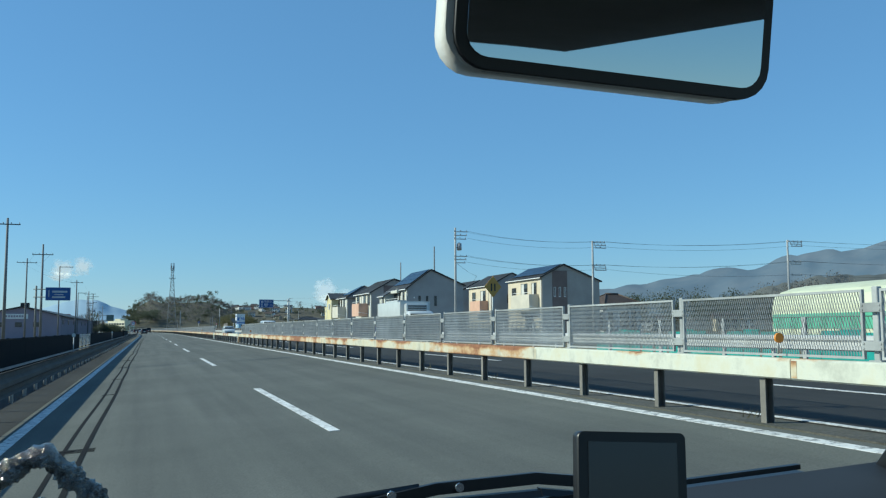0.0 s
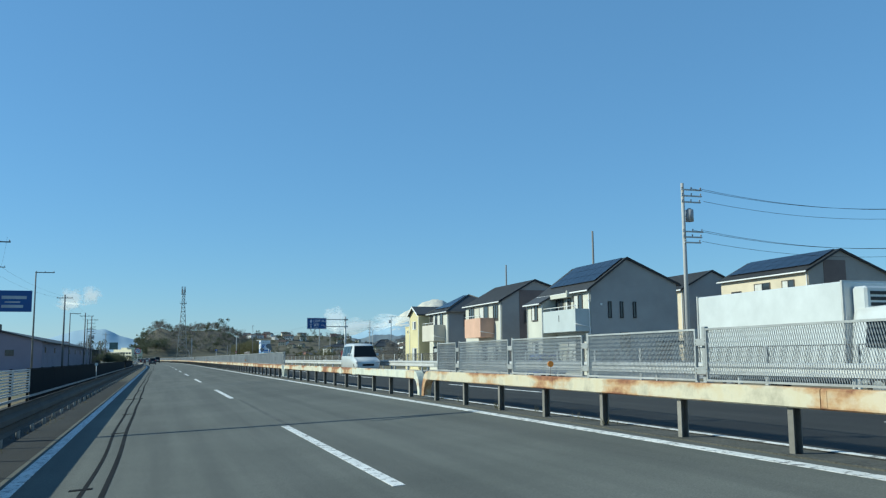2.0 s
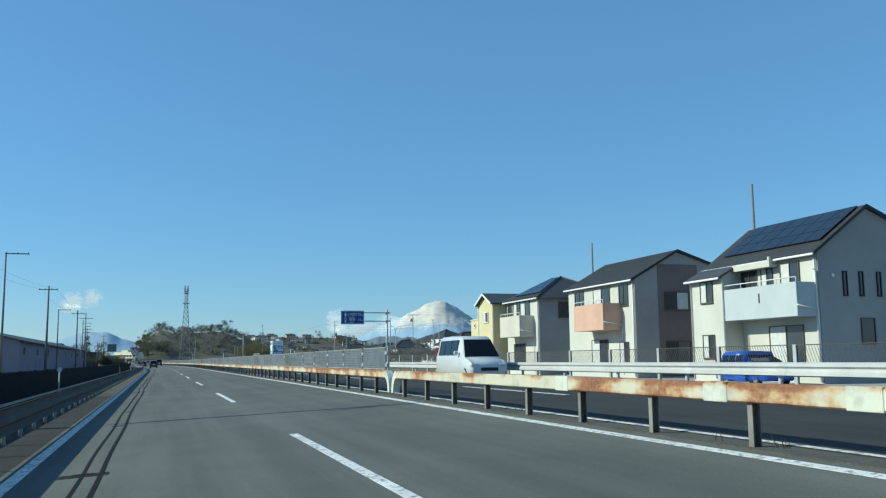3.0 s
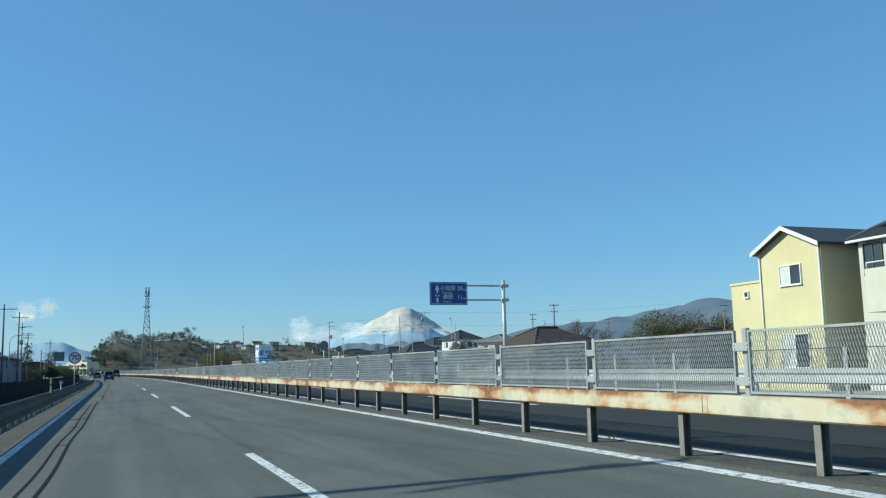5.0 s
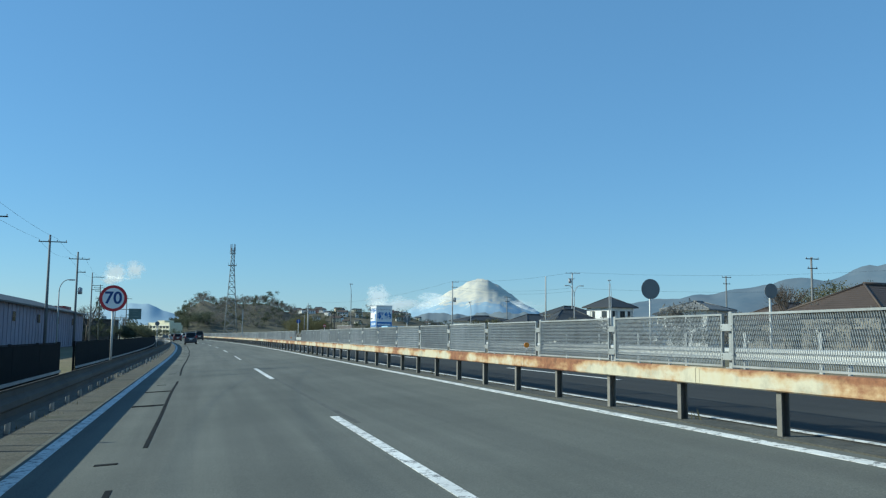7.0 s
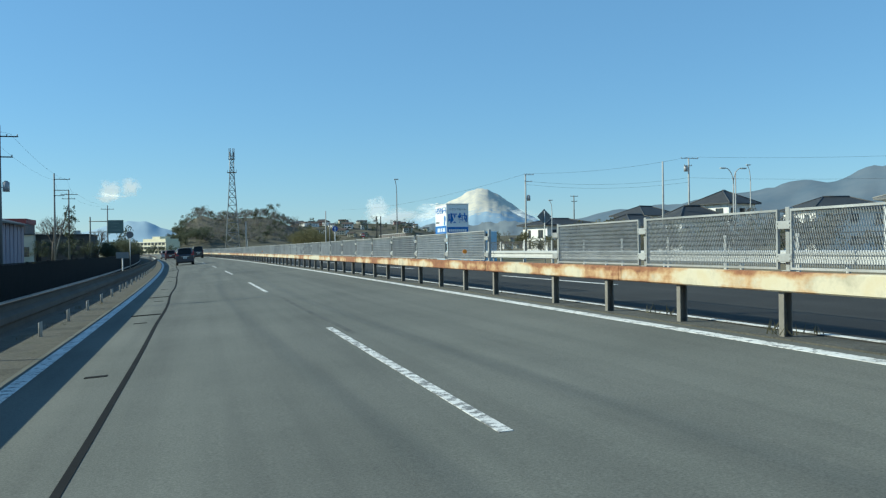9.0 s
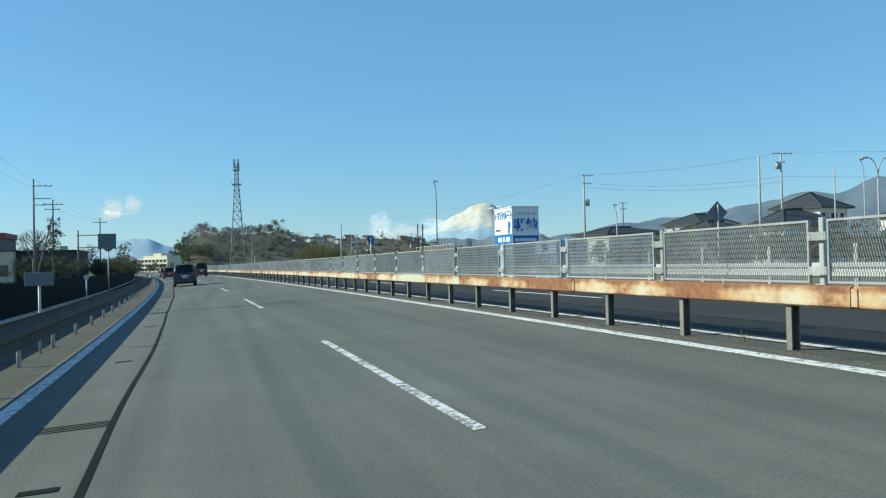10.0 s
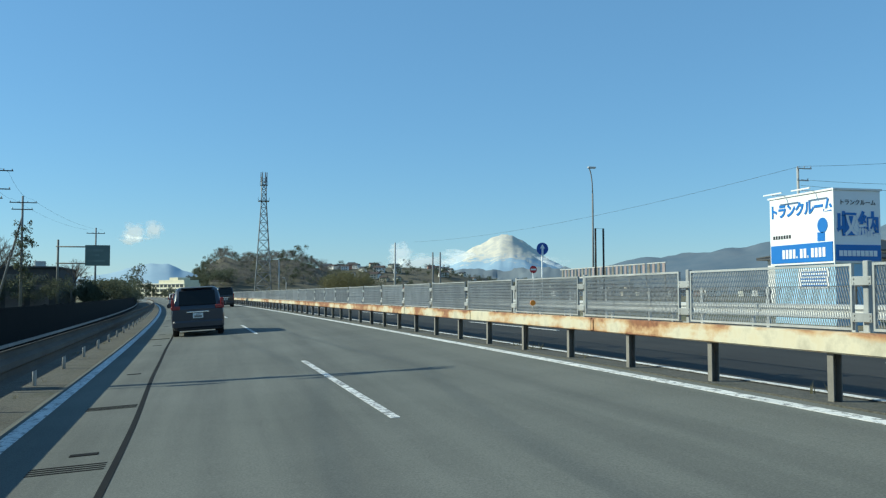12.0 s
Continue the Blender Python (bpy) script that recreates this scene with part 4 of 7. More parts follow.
hip_house("low tiled house beside the far road", 48.05, 197.11, 8, 7, 3.46, 5.46, DIMW, ROOFB, 8)
hip_house("old house with a red-brown roof among trees", 63.41, 186.88, 9, 8, 3.03, 4.63, DIMW, ROOFB, -10)
hip_house("pale house with a dark roof among trees", 61.08, 283.47, 6.5, 6, 4.31, 6.21, WHITEW, ROOFD, 0)
hip_house("long old house with a wide dark tiled roof", 85.57, 196.32, 17, 9, 4.23, 6.63, DIMW, ROOFD, 25)
hip_house("small white house with a brown roof", 57.81, 101.32, 5, 6, 4.07, 5.67, WHITEW, ROOFB, 0)
hip_house("white flat-looking house with a low roof", 53.64, 308.72, 9, 7, 4.5, 5.5, WHITEW, ROOFD, 10)
hip_house("pale house with a low dark roof", 92.97, 295.44, 12, 9, 6.2, 8.2, WHITEW, ROOFD, -8)
hip_house("grey house with a dark hipped roof beside fields", 67.88, 151.43, 9, 8, 4.46, 6.46, DIMW, ROOFD, 5)

# green and cream shed seen through the fence at the start
shed = thing("warehouse", "cream and green rounded-roof warehouse beside the far road", "warehouse", pose(36.63, 34, -0.1, 0, 0, -8))
GREENP = mat("faded_green_sheet", (0.12, 0.42, 0.27), 0.6, var=0.2)
PALEG = mat("pale_cream_sheet", (0.62, 0.64, 0.46), 0.6, var=0.15)
bm = bmesh.new()
n = 12
arc = [(5 - 5 * math.cos(math.pi * i / n), 2.6 + 1.5 * math.sin(math.pi * i / n) ** 0.7) for i in range(n + 1)]
bm_poly(bm, [(0, 0, 0), (10, 0, 0)] + [(a, 0, z) for a, z in reversed(arc)], (0, 12, 0))
part("wall", bm, PALEG, shed)
part("green_band", boxes((-0.04, -0.004, 0.1, 11.9, 1.2, 2.1), (0.1, 9.9, -0.04, -0.004, 1.2, 2.1)), GREENP, shed, "faded green sheet band")
part("base", boxes((-0.05, 10.05, -0.05, 12.05, 0, 0.6)), CONC, shed)
net = thing("netting_fence", "low teal netting fence in the field", "fence", pose(23.28, 22, -0.1))
TEAL = mat("teal_netting", (0.03, 0.3, 0.26), 0.8, var=0.25, big=2)
bm = bmesh.new()
for i in range(20):
    bm_box(bm, 0.2 * math.sin(i * 0.7), 0.2 * math.sin(i * 0.7) + 0.03, i * 1.0, i * 1.0 + 0.98, 0.05, 1.1 + 0.12 * math.sin(i * 1.3))
part("net", bm, TEAL, net)
for i in range(0, 21, 4):
    bm = bmesh.new()
    bm_cyl(bm, (0.2, i, 0), (0.2, i, 1.3), 0.03, seg=6)
    part("stake", bm, POLED, net)

# ---- storage building with its sign box ----
stor = thing("storage_building", "blue and white storage-room building with large lettered signs", "building", pose(25.5, 273.0, -0.6))
SBLUE = mat("bright_blue_panel", (0.02, 0.16, 0.50), 0.45, var=0.1, bump=0)
SWHITE = mat("white_sign_panel", (0.82, 0.83, 0.84), 0.45, var=0.05, bump=0)
PALEBLUE = mat("pale_blue_sheet", (0.35, 0.55, 0.72), 0.5, var=0.12)
part("wall", boxes((0.1, 2.3, 0.1, 4.4, 0, 3.2)), PALEBLUE, stor)
part("sign_box", boxes((0, 2.4, 0, 4.6, 3.2, 6.4), bevel=0.02), SWHITE, stor)
part("blue_band", boxes((-0.03, -0.003, 0.1, 4.5, 3.3, 4.15), (0.05, 2.35, -0.03, -0.003, 3.3, 4.0)), SBLUE, stor, "bright blue band")
part("frame", boxes((-0.06, 2.46, -0.06, 4.66, 6.4, 6.48), (-0.05, 0.0, -0.05, 0.0, 3.1, 6.4)), WHITEF, stor)
part("lamp_bar", boxes((-0.75, -0.7, 0.6, 1.9, 6.5, 6.56), (-0.75, -0.7, 2.6, 4.0, 6.5, 6.56), (-0.75, 0.1, 1.2, 1.24, 6.46, 6.5), (-0.75, 0.1, 3.3, 3.34, 6.46, 6.5)), WHITEF, stor, "white sign lamps")
part("door_sign", boxes((0.06, 0.098, 0.5, 2.6, 2.1, 3.0)), SWHITE, stor, "white lettered board")
for i in range(5):
    part("text_bar", boxes((0.05, 0.058, 0.65, 2.4, 2.2 + 0.15 * i, 2.27 + 0.15 * i)), SBLUE, stor, "blue bar")


def text(parent, body, size, material, m, depth=0.006, name="lettering", spacing=1.0, bold=0.0):
    cu = bpy.data.curves.new(name, "FONT")
    cu.body, cu.size, cu.extrude, cu.align_x, cu.align_y = body, size, depth, "CENTER", "CENTER"
    cu.space_character = spacing
    cu.offset = bold
    cu.materials.append(material)
    ob = new(name, cu)
    ob.parent = parent
    ob.matrix_basis = m
    return ob


FACE_Y = pose(0, 0, 0, 90, 0, 0)            # a text that is read by one who looks along +y
FACE_X = pose(0, 0, 0, 90, 0, -90)          # a text that is read by one who looks along +x


def put_text(parent, body, size, material, at, face, **k):
    return text(parent, body, size, material, Matrix.Translation(at) @ face, **k)


put_text(stor, "トランクルーム", 0.68, SBLUE, (-0.02, 2.3, 5.72), FACE_X, bold=0.03, spacing=0.92)
put_text(stor, "トランクルーム", 0.27, DARKM, (1.2, -0.02, 5.85), FACE_Y)
put_text(stor, "収納", 1.12, SBLUE, (1.2, -0.02, 4.85), FACE_Y, bold=0.035)
bm = bmesh.new()
for i, wd in enumerate((0.3, 0.3, 0.3, 0.3, 0.12, 0.3, 0.3, 0.12, 0.3, 0.3, 0.3, 0.3)):
    a = 3.6 - 0.26 * i
    bm_box(bm, -0.045, -0.031, a - wd * 0.6, a, 3.5, 3.5 + (0.42 if wd > 0.2 else 0.1))
part("text_bar", bm, SWHITE, stor, "white bars")
bm = bmesh.new()
for i in range(9):
    bm_box(bm, 0.2 + 0.22 * i, 0.38 + 0.22 * i, -0.045, -0.031, 3.5, 3.75)
part("text_bar", bm, SWHITE, stor, "white bars")
bm = bmesh.new()
for i in range(7):
    bm_box(bm, -0.012, -0.003, 4.2 - 0.2 * i, 4.34 - 0.2 * i, 4.45, 4.62)
part("text_bar", bm, DARKM, stor, "dark bars")
bm = bmesh.new()
bm_cyl(bm, (-0.02, 0.75, 4.9), (-0.004, 0.75, 4.9), 0.34, seg=20)
bm_box(bm, -0.02, -0.004, 0.6, 1.1, 4.2, 4.6)
part("emblem", bm, SBLUE, stor, "plain blue emblem shape")
cont = thing("container", "white and blue storage container with a dark opening", "container", pose(25.0, 262.4, -0.5))
part("body", boxes((0, 2.4, 0, 4.2, 0, 3.2), bevel=0.03), PALEBLUE, cont)
bm = bmesh.new()
for i in range(20):
    bm_box(bm, -0.03, -0.002, 0.1 + i * 0.2, 0.2 + i * 0.2, 0.1, 2.2)
part("rib", bm, PALEBLUE, cont)
part("opening", boxes((-0.02, -0.003, 1.6, 2.6, 2.4, 3.0), (0.7, 1.6, -0.02, -0.003, 2.4, 3.0)), DARKM, cont, "dark opening")
SIGNRAIL = mat("dull_rose_grey_paint", (0.34, 0.28, 0.27), 0.6, var=0.25)
bluef = thing("railing", "grey and dull rose barred railing around the storage yard", "railing", pose(23.72, 284.77, -0.4))
for i in range(26):
    part("bar", boxes((0, 0.04, i * 0.6, i * 0.6 + 0.3, 2.85, 3.4)), POSTM if i % 2 else SIGNRAIL, bluef)
part("rail", boxes((-0.02, 0.06, -0.1, 15.6, 3.4, 3.46), (-0.02, 0.06, -0.1, 15.6, 2.75, 2.85)), GALV, bluef)
for i in range(8):
    part("post", boxes((0.0, 0.05, i * 2.2, i * 2.2 + 0.06, 0.0, 2.75)), POSTM, bluef)

# ---- left side: long shed, low buildings, school ----
PURP = mat("mauve_grey_sheet", (0.28, 0.245, 0.30), 0.7, var=0.12, big=0.4)
barn = thing("warehouse", "long mauve-grey sheet-metal warehouse with a shallow gable", "warehouse", pose(-15.21, 173.5, -0.34))
bm = bmesh.new()
bm_poly(bm, [(0, 0, 0), (-15, 0, 0), (-15, 0, 4.0), (-6.5, 0, 5.7), (0, 0, 4.2)], (0, 98, 0))
part("wall", bm, PURP, barn)
roof_slab(barn, (0.5, -0.4, 4.15), (0.5, 98.4, 4.15), (-6.5, 98.4, 5.95), (-6.5, -0.4, 5.95), 0.14, ROOFD)
roof_slab(barn, (-15.5, -0.4, 3.95), (-15.5, 98.4, 3.95), (-6.5, 98.4, 5.95), (-6.5, -0.4, 5.95), 0.14, ROOFD)
bm = bmesh.new()
for i in range(60):
    bm_box(bm, 0.004, 0.04, 0.4 + i * 1.63, 0.5 + i * 1.63, 0.1, 4.1)
tagged(part("rib", bm, PURP, barn), kind="stuff")
for i in range(11):
    window(barn, ("y", 0), -13.6 + 3.0 * i, 2.2, 1.1, 0.8) if i < 4 else None
for i in range(8):
    bm = boxes((0.05, 0.08, 3 + i * 12, 4.2 + i * 12, 2.6, 3.4))
    part("window", bm, GLASSD, barn, "small dark window")
part("sign_board", boxes((-9.5, -5.5, -0.08, -0.003, 3.6, 4.5)), WHITEF, barn, "pale sign board")
bm = bmesh.new()
for i in range(8):
    bm_box(bm, -9.2 + i * 0.44, -8.9 + i * 0.44, -0.1, -0.082, 3.9, 4.25)
part("text_bar", bm, PURP, barn, "grey bars")
part("roof_vent", boxes((-7.2, -5.8, 3.0, 4.4, 5.8, 6.6)), DARKM, barn)

low = thing("shop_building", "low dark flat-roofed building with a shuttered front behind the screen fence", "building", pose(-26.2, 345.0, -0.34))
part("wall", boxes((0, 8.2, 0, 14, 0, 4.55)), mat("dark_grey_wall", (0.075, 0.07, 0.068), 0.8), low)
part("roof", boxes((-0.2, 8.4, -0.25, 14.3, 4.55, 4.75), bevel=0.03), ROOFD, low)
for a in (0.7, 3.1, 5.6):
    part("shutter", boxes((a, a + 1.9, -0.06, -0.004, 0.2, 2.7)), BROWNS, low, "brown roller shutter")
    window(low, ("y", 0), a, 3.1, 1.8, 0.8)
part("roof_unit", boxes((5.6, 6.6, 2, 3, 4.75, 5.4), bevel=0.04), GALV, low, "grey air-conditioning unit")
low2 = thing("shop_building", "tan flat-roofed shop with a dull red upper storey", "building", pose(-33.2, 343.0, -0.34))
part("wall", boxes((0, 6.9, 0, 12, 0, 4.6)), BEIGEP, low2)
part("roof", boxes((-0.2, 7.0, -0.25, 12.2, 4.6, 4.8), bevel=0.03), ROOFD, low2)
part("upper_storey", boxes((0.2, 5.6, 0.4, 9, 4.8, 6.5)), BROWNS, low2)
part("red_fascia", boxes((0.0, 5.8, 0.1, 9.2, 6.5, 7.35), bevel=0.03), mat("dull_red_sheet", (0.28, 0.06, 0.06), 0.6), low2, "dull red fascia")
window(low2, ("y", 0), 0.9, 1.0, 2.2, 1.6)
window(low2, ("y", 0), 4.2, 1.0, 2.0, 1.6)
window(low2, ("y", 0.4), 1.2, 5.1, 3.4, 0.9)

school = thing("school_building", "long cream school building with rows of windows", "building", pose(-38.46, 655, -0.34, 0, 0, -52))
SCH = mat("cream_concrete", (0.66, 0.62, 0.46), 0.8, var=0.1)
part("wall", boxes((0, 38, 0, 8, 0, 6.4), (19, 37, 0.5, 8, 6.4, 7.8), (26, 32, 1, 7, 7.8, 8.9)), SCH, school)
for r in range(3):
    for i in range(13):
        window(school, ("y", 0), 0.8 + i * 2.85, 0.7 + r * 2.05, 2.1, 1.1)
bm = bmesh.new()
for r in range(3):
    bm_box(bm, -0.2, 38.2, -0.35, -0.01, 1.95 + r * 2.05, 2.1 + r * 2.05)
part("ledge", bm, WHITEW, school)

# ---- poles, wires, lamps ----
WIRE = mat("black_cable", (0.02, 0.02, 0.022), 0.6, var=0.1, bump=0)
PORC = mat("grey_porcelain", (0.35, 0.35, 0.36), 0.4, var=0.1)


def pole_thing(label, x, y, h, arms, material=POLEC, transformer=None, strut=0, r=0.16):
    """arms: (height, from, to, number of insulators); they reach along x."""
    p = thing("utility_pole", label, "utility pole", pose(x, y, gz(x)), "utility poles")
    bm = bmesh.new()
    h -= gz(x)
    arms = [(z - gz(x), a, b, n) for z, a, b, n in arms]
    bm_cyl(bm, (0, 0, 0), (0, 0, h), r, r * 0.62, 12)
    part("pole", bm, material, p)
    for z, a, b, n in arms:
        bm = bmesh.new()
        bm_box(bm, a, b, -0.2, -0.12, z - 0.04, z + 0.05)
        bm_box(bm, -0.05, 0.05, -0.14, 0.0, z - 0.04, z + 0.04)
        arm = part("crossarm", bm, GALV if material is POLEC else DARKM, p)
        for i in range(n):
            xx = a + 0.08 + (b - a - 0.16) * (i / max(1, n - 1))
            bm = bmesh.new()
            bm_cyl(bm, (xx, -0.16, z + 0.05), (xx, -0.16, z + 0.2), 0.035, 0.02, 8)
            bm_cyl(bm, (xx, -0.16, z + 0.13), (xx, -0.16, z + 0.16), 0.06, 0.06, 8)
            part("insulator", bm, PORC, arm)
    if transformer:
        bm = bmesh.new()
        tx, tz = transformer
        bm_cyl(bm, (tx, 0, tz), (tx, 0, tz + 0.75), 0.26, 0.26, 14)
        bm_cyl(bm, (tx, 0, tz + 0.75), (tx, 0, tz + 0.85), 0.2, 0.1, 14)
        bm_box(bm, min(0, tx), max(0, tx), -0.03, 0.03, tz + 0.3, tz + 0.36)
        part("transformer", bm, PORC, p, "grey drum transformer")
    if strut:
        bm = bmesh.new()
        bm_cyl(bm, (strut, 0, 0.0), (0, 0, h * 0.82), 0.13, 0.1, 10)
        part("strut", bm, material, p)
    return p


def wire(a, b, sag, r=0.014, label="thin black overhead cable between poles"):
    bm = bmesh.new()
    a, b = Vector(a), Vector(b)
    pts = [a.lerp(b, i / 12) - Vector((0, 0, sag * 4 * (i / 12) * (1 - i / 12))) for i in range(13)]
    bm_tube(bm, pts, r, 4)
    tagged(part("cable", bm, WIRE), label, "cable", "overhead cables")


A3 = [(11.7, -0.2, 1.3, 3), (11.3, -0.2, 1.3, 3), (10.9, -0.2, 1.2, 3), (9.0, -0.2, 1.3, 3), (8.65, -0.2, 1.2, 3), (8.3, -0.1, 1.1, 2)]
pole_thing("tall grey concrete utility pole with crossarms and a drum transformer", 31.52, 88.53, 12.14, A3, POLEC, (0.45, 9.8))
pole_thing("grey concrete utility pole with two sets of crossarms", 47.05, 86.3, 10.91, [(10.71, -0.1, 1.5, 4), (10.41, 0.1, 1.6, 4), (10.11, 0.2, 1.6, 3), (8.11, -0.2, 1.5, 4), (7.86, 0.0, 1.6, 3), (7.61, 0.2, 1.6, 2)])
pole_thing("grey concrete utility pole with two sets of crossarms", 68.73, 80.45, 11.05, [(10.83, 0.0, 1.9, 4), (10.58, 0.2, 1.9, 4), (10.33, 0.4, 1.9, 3), (8.53, 0.0, 1.7, 4), (8.28, 0.2, 1.7, 3), (7.03, 0.3, 1.7, 2)])
for z0, z1, z2, dx in ((11.8, 10.85, 10.95, 1.2), (11.8, 10.85, 10.95, 0.5), (11.0, 10.25, 10.45, 1.4), (9.1, 8.25, 8.65, 1.3), (9.1, 8.25, 8.65, 0.6), (8.4, 7.75, 7.15, 1.2)):
    wire((31.52 + dx, 88.35, z0), (47.05 + dx, 86.1, z1), 0.5)
    wire((47.05 + dx, 86.1, z1), (68.73 + dx, 80.25, z2), 0.5)
    wire((68.73 + dx, 80.25, z2), (106, 73, z2), 0.5)
wire((32.04, 89.36, 8.3), (37.18, 97.04, 7.43), 0.15)
wire((37.18, 97.04, 7.43), (35.53, 95.03, 6), 0.05)
pole_thing("utility pole with one crossarm and twin transformers", 46.01, 303.25, 11.74, [(11.64, -0.2, 1.2, 3), (10.64, -0.2, 0.9, 2)], POLEC, (0.45, 8.0))
pole_thing("utility pole with a crossarm and a drum transformer", 64.79, 290.19, 13.05, [(12.95, -1.3, 1.4, 4), (11.95, -0.8, 0.4, 2)], POLEC, (-0.45, 11.3))
pole_thing("plain straight grey pole", 56.69, 282.91, 11.72, [], POLEC)
pole_thing("plain thin grey pole", 72.26, 290.47, 11.27, [], POLEC, r=0.12)
wire((46.21, 303.15, 11.84), (64.79, 290.09, 13.15), 0.6)
wire((46.2, 303.15, 10.73), (64.68, 289.89, 10.31), 0.7)
wire((46.2, 303.14, 10.23), (64.67, 289.89, 9.71), 0.7)
wire((64.79, 290.09, 13.15), (112.66, 263.54, 13.2), 0.8)
wire((64.68, 289.89, 10.31), (112.63, 263.53, 10.2), 0.8)
wire((46.21, 303.15, 11.84), (33.86, 396.82, 10.81), 1.2)
pole_thing("straight grey pole beside the far carriageway", 29.07, 390.37, 10.26, [], POLEC, r=0.2)
pole_thing("thin grey pole of a pair", 21.31, 330.12, 5.68, [], POLED, r=0.12)
pole_thing("thin grey pole of a pair", 22.11, 330.11, 5.68, [], POLED, r=0.12)
for x, y, h in ((95, 210, 10.5), (78, 262, 11), (104, 236, 11), (62, 222, 10), (88, 170, 10), (118, 300, 12), (70, 340, 11)):
    pole_thing("distant utility pole with a short crossarm", x, y, h, [(h - 0.2, -0.8, 0.8, 3), (h - 1.2, -0.6, 0.6, 2)], POLED)
for x, y in ((35.6, 108.6), (39.0, 137.0)):
    pole_thing("slim dark pole without arms behind the houses", x, y, 12.0, [], POLED, r=0.13)
for yy in (36.7, 61.8, 87.2):
    pole_thing("dark utility pole with one wide crossarm", -12.5, yy, 11.5, [(10.9, -1.1, 1.1, 4)], POLED)
LARM = [(10.5, -1.2, 1.2, 4)]
pole_thing("dark utility pole with one wide crossarm", -12.58, 116.73, 11.8, LARM, POLED)
pole_thing("slim dark pole with a bracket of insulators at the top", -13.68, 151.1, 11.37, [(11.27, 0.0, 2.0, 3)], POLED, r=0.12)
pole_thing("dark utility pole with one wide crossarm", -18.9, 154.49, 12.82, [(12.12, -1.5, 1.5, 4)], POLED)
pole_thing("dark utility pole with one wide crossarm", -13.31, 181.34, 10.8, [(10.3, -1.1, 1.1, 4)], POLED)
pole_thing("slim dark pole with a bracket of insulators at the top", -15.14, 211.49, 9.56, [(9.46, 0.0, 1.8, 3)], POLED, r=0.12)
pole_thing("dark utility pole with one wide crossarm", -14.43, 236.44, 10.88, [(10.18, -1.0, 1.6, 4)], POLED)
pole_thing("dark utility pole with a crossarm and a transformer", -14.67, 258.94, 11.23, [(10.33, -1.0, 1.4, 4), (8.73, 0, 1.0, 2)], POLED, (0.45, 6.4))
pole_thing("dark utility pole with bracket arms", -20.1, 323.0, 12.9, [(12.0, 0.0, 2.2, 4), (10.4, 0.0, 2.0, 2), (9.6, 0.0, 1.4, 2)], POLED)
pole_thing("dark utility pole propped by a slanting strut", -20.09, 337.65, 11.38, [(10.68, -1.2, 1.4, 4), (9.98, -1.0, 1.0, 2)], POLED, None, -2.4)
pole_thing("dark utility pole with one wide crossarm", -17.35, 371.14, 10.62, [(9.82, -1.2, 1.2, 4)], POLED)
for a, b in (((-12.3, 115, 10.7), (-18.5, 152, 12.0)), ((-18.5, 152, 12.0), (-13.1, 180, 10.3)), ((-13.1, 180, 10.3), (-14.3, 234.6, 10.3)), ((-14.3, 234.6, 10.3), (-14.8, 259, 10.6)), ((-14.8, 259, 10.6), (-19.2, 323, 11.9)), ((-19.2, 323, 11.9), (-20.2, 338, 11.1)), ((-20.2, 338, 11.1), (-17.5, 372, 10.4))):
    for s in (-0.9, 0.9):
        wire((a[0] + s, a[1], a[2]), (b[0] + s, b[1], b[2]), 0.6, 0.008)


def street_lamp(label, x, y, h, reach, twin=False, paint=POLEC):
    p = thing("street_lamp", label, "street lamp", pose(x, y, gz(x)), "street lamps")
    bm = bmesh.new()
    bm_cyl(bm, (0, 0, 0), (0, 0, h * 0.82), 0.09, 0.06, 10)
    part("pole", bm, paint, p)
    for s in ((1, -1) if twin else (1,)):
        bm = bmesh.new()
        pts = [(s * reach * (1 - math.cos(a)), 0, h * 0.82 + h * 0.18 * math.sin(a)) for a in [i / 8 * math.pi / 2 for i in range(9)]]
        bm_tube(bm, pts, 0.045, 8)
        arm = part("arm", bm, paint, p)
        bm = bmesh.new()
        e = pts[-1]
        bm_box(bm, min(e[0], e[0] + s * 0.6), max(e[0], e[0] + s * 0.6), -0.12, 0.12, e[2] - 0.08, e[2] + 0.05, bevel=0.03)
        part("lamp_head", bm, GALV, arm)
    return p


street_lamp("tall dark street lamp with a short curved arm", 26.1, 299.84, 10.7, -0.35, paint=POLED)
street_lamp("grey street lamp with a curved arm", -14.2, 242.3, 7.2, 0.9)
street_lamp("grey street lamp with a curved arm", 12.66, 422.5, 4.84, -0.8)
street_lamp("grey twin-arm street lamp", 52.43, 261.46, 9, 0.9, True)
street_lamp("grey street lamp with a curved arm", 67.67, 280.45, 11.33, -0.6)
street_lamp("grey street lamp with a curved arm", 48.6, 299.73, 7.9, -0.5)
stub = thing("steel_post", "dark hooked steel post beside the far guardrail", "post", pose(20.89, 287.76, -0.1))
bm = bmesh.new()
bm_tube(bm, [(0, 0, 0), (0, 0, 5.2), (0.5, 0, 5.2), (0.5, 0, 0)], 0.06, 8)
part("post", bm, DARKM, stub)

# ---- signs ----
gan = thing("road_sign", "blue direction sign on two arms from a grey post", "road sign", pose(23.25, 154.35, -0.17))
bm = bmesh.new()
bm_cyl(bm, (0, 0, 0), (0, 0, 6.72), 0.14, 0.11, 12)
part("post", bm, GALV, gan)
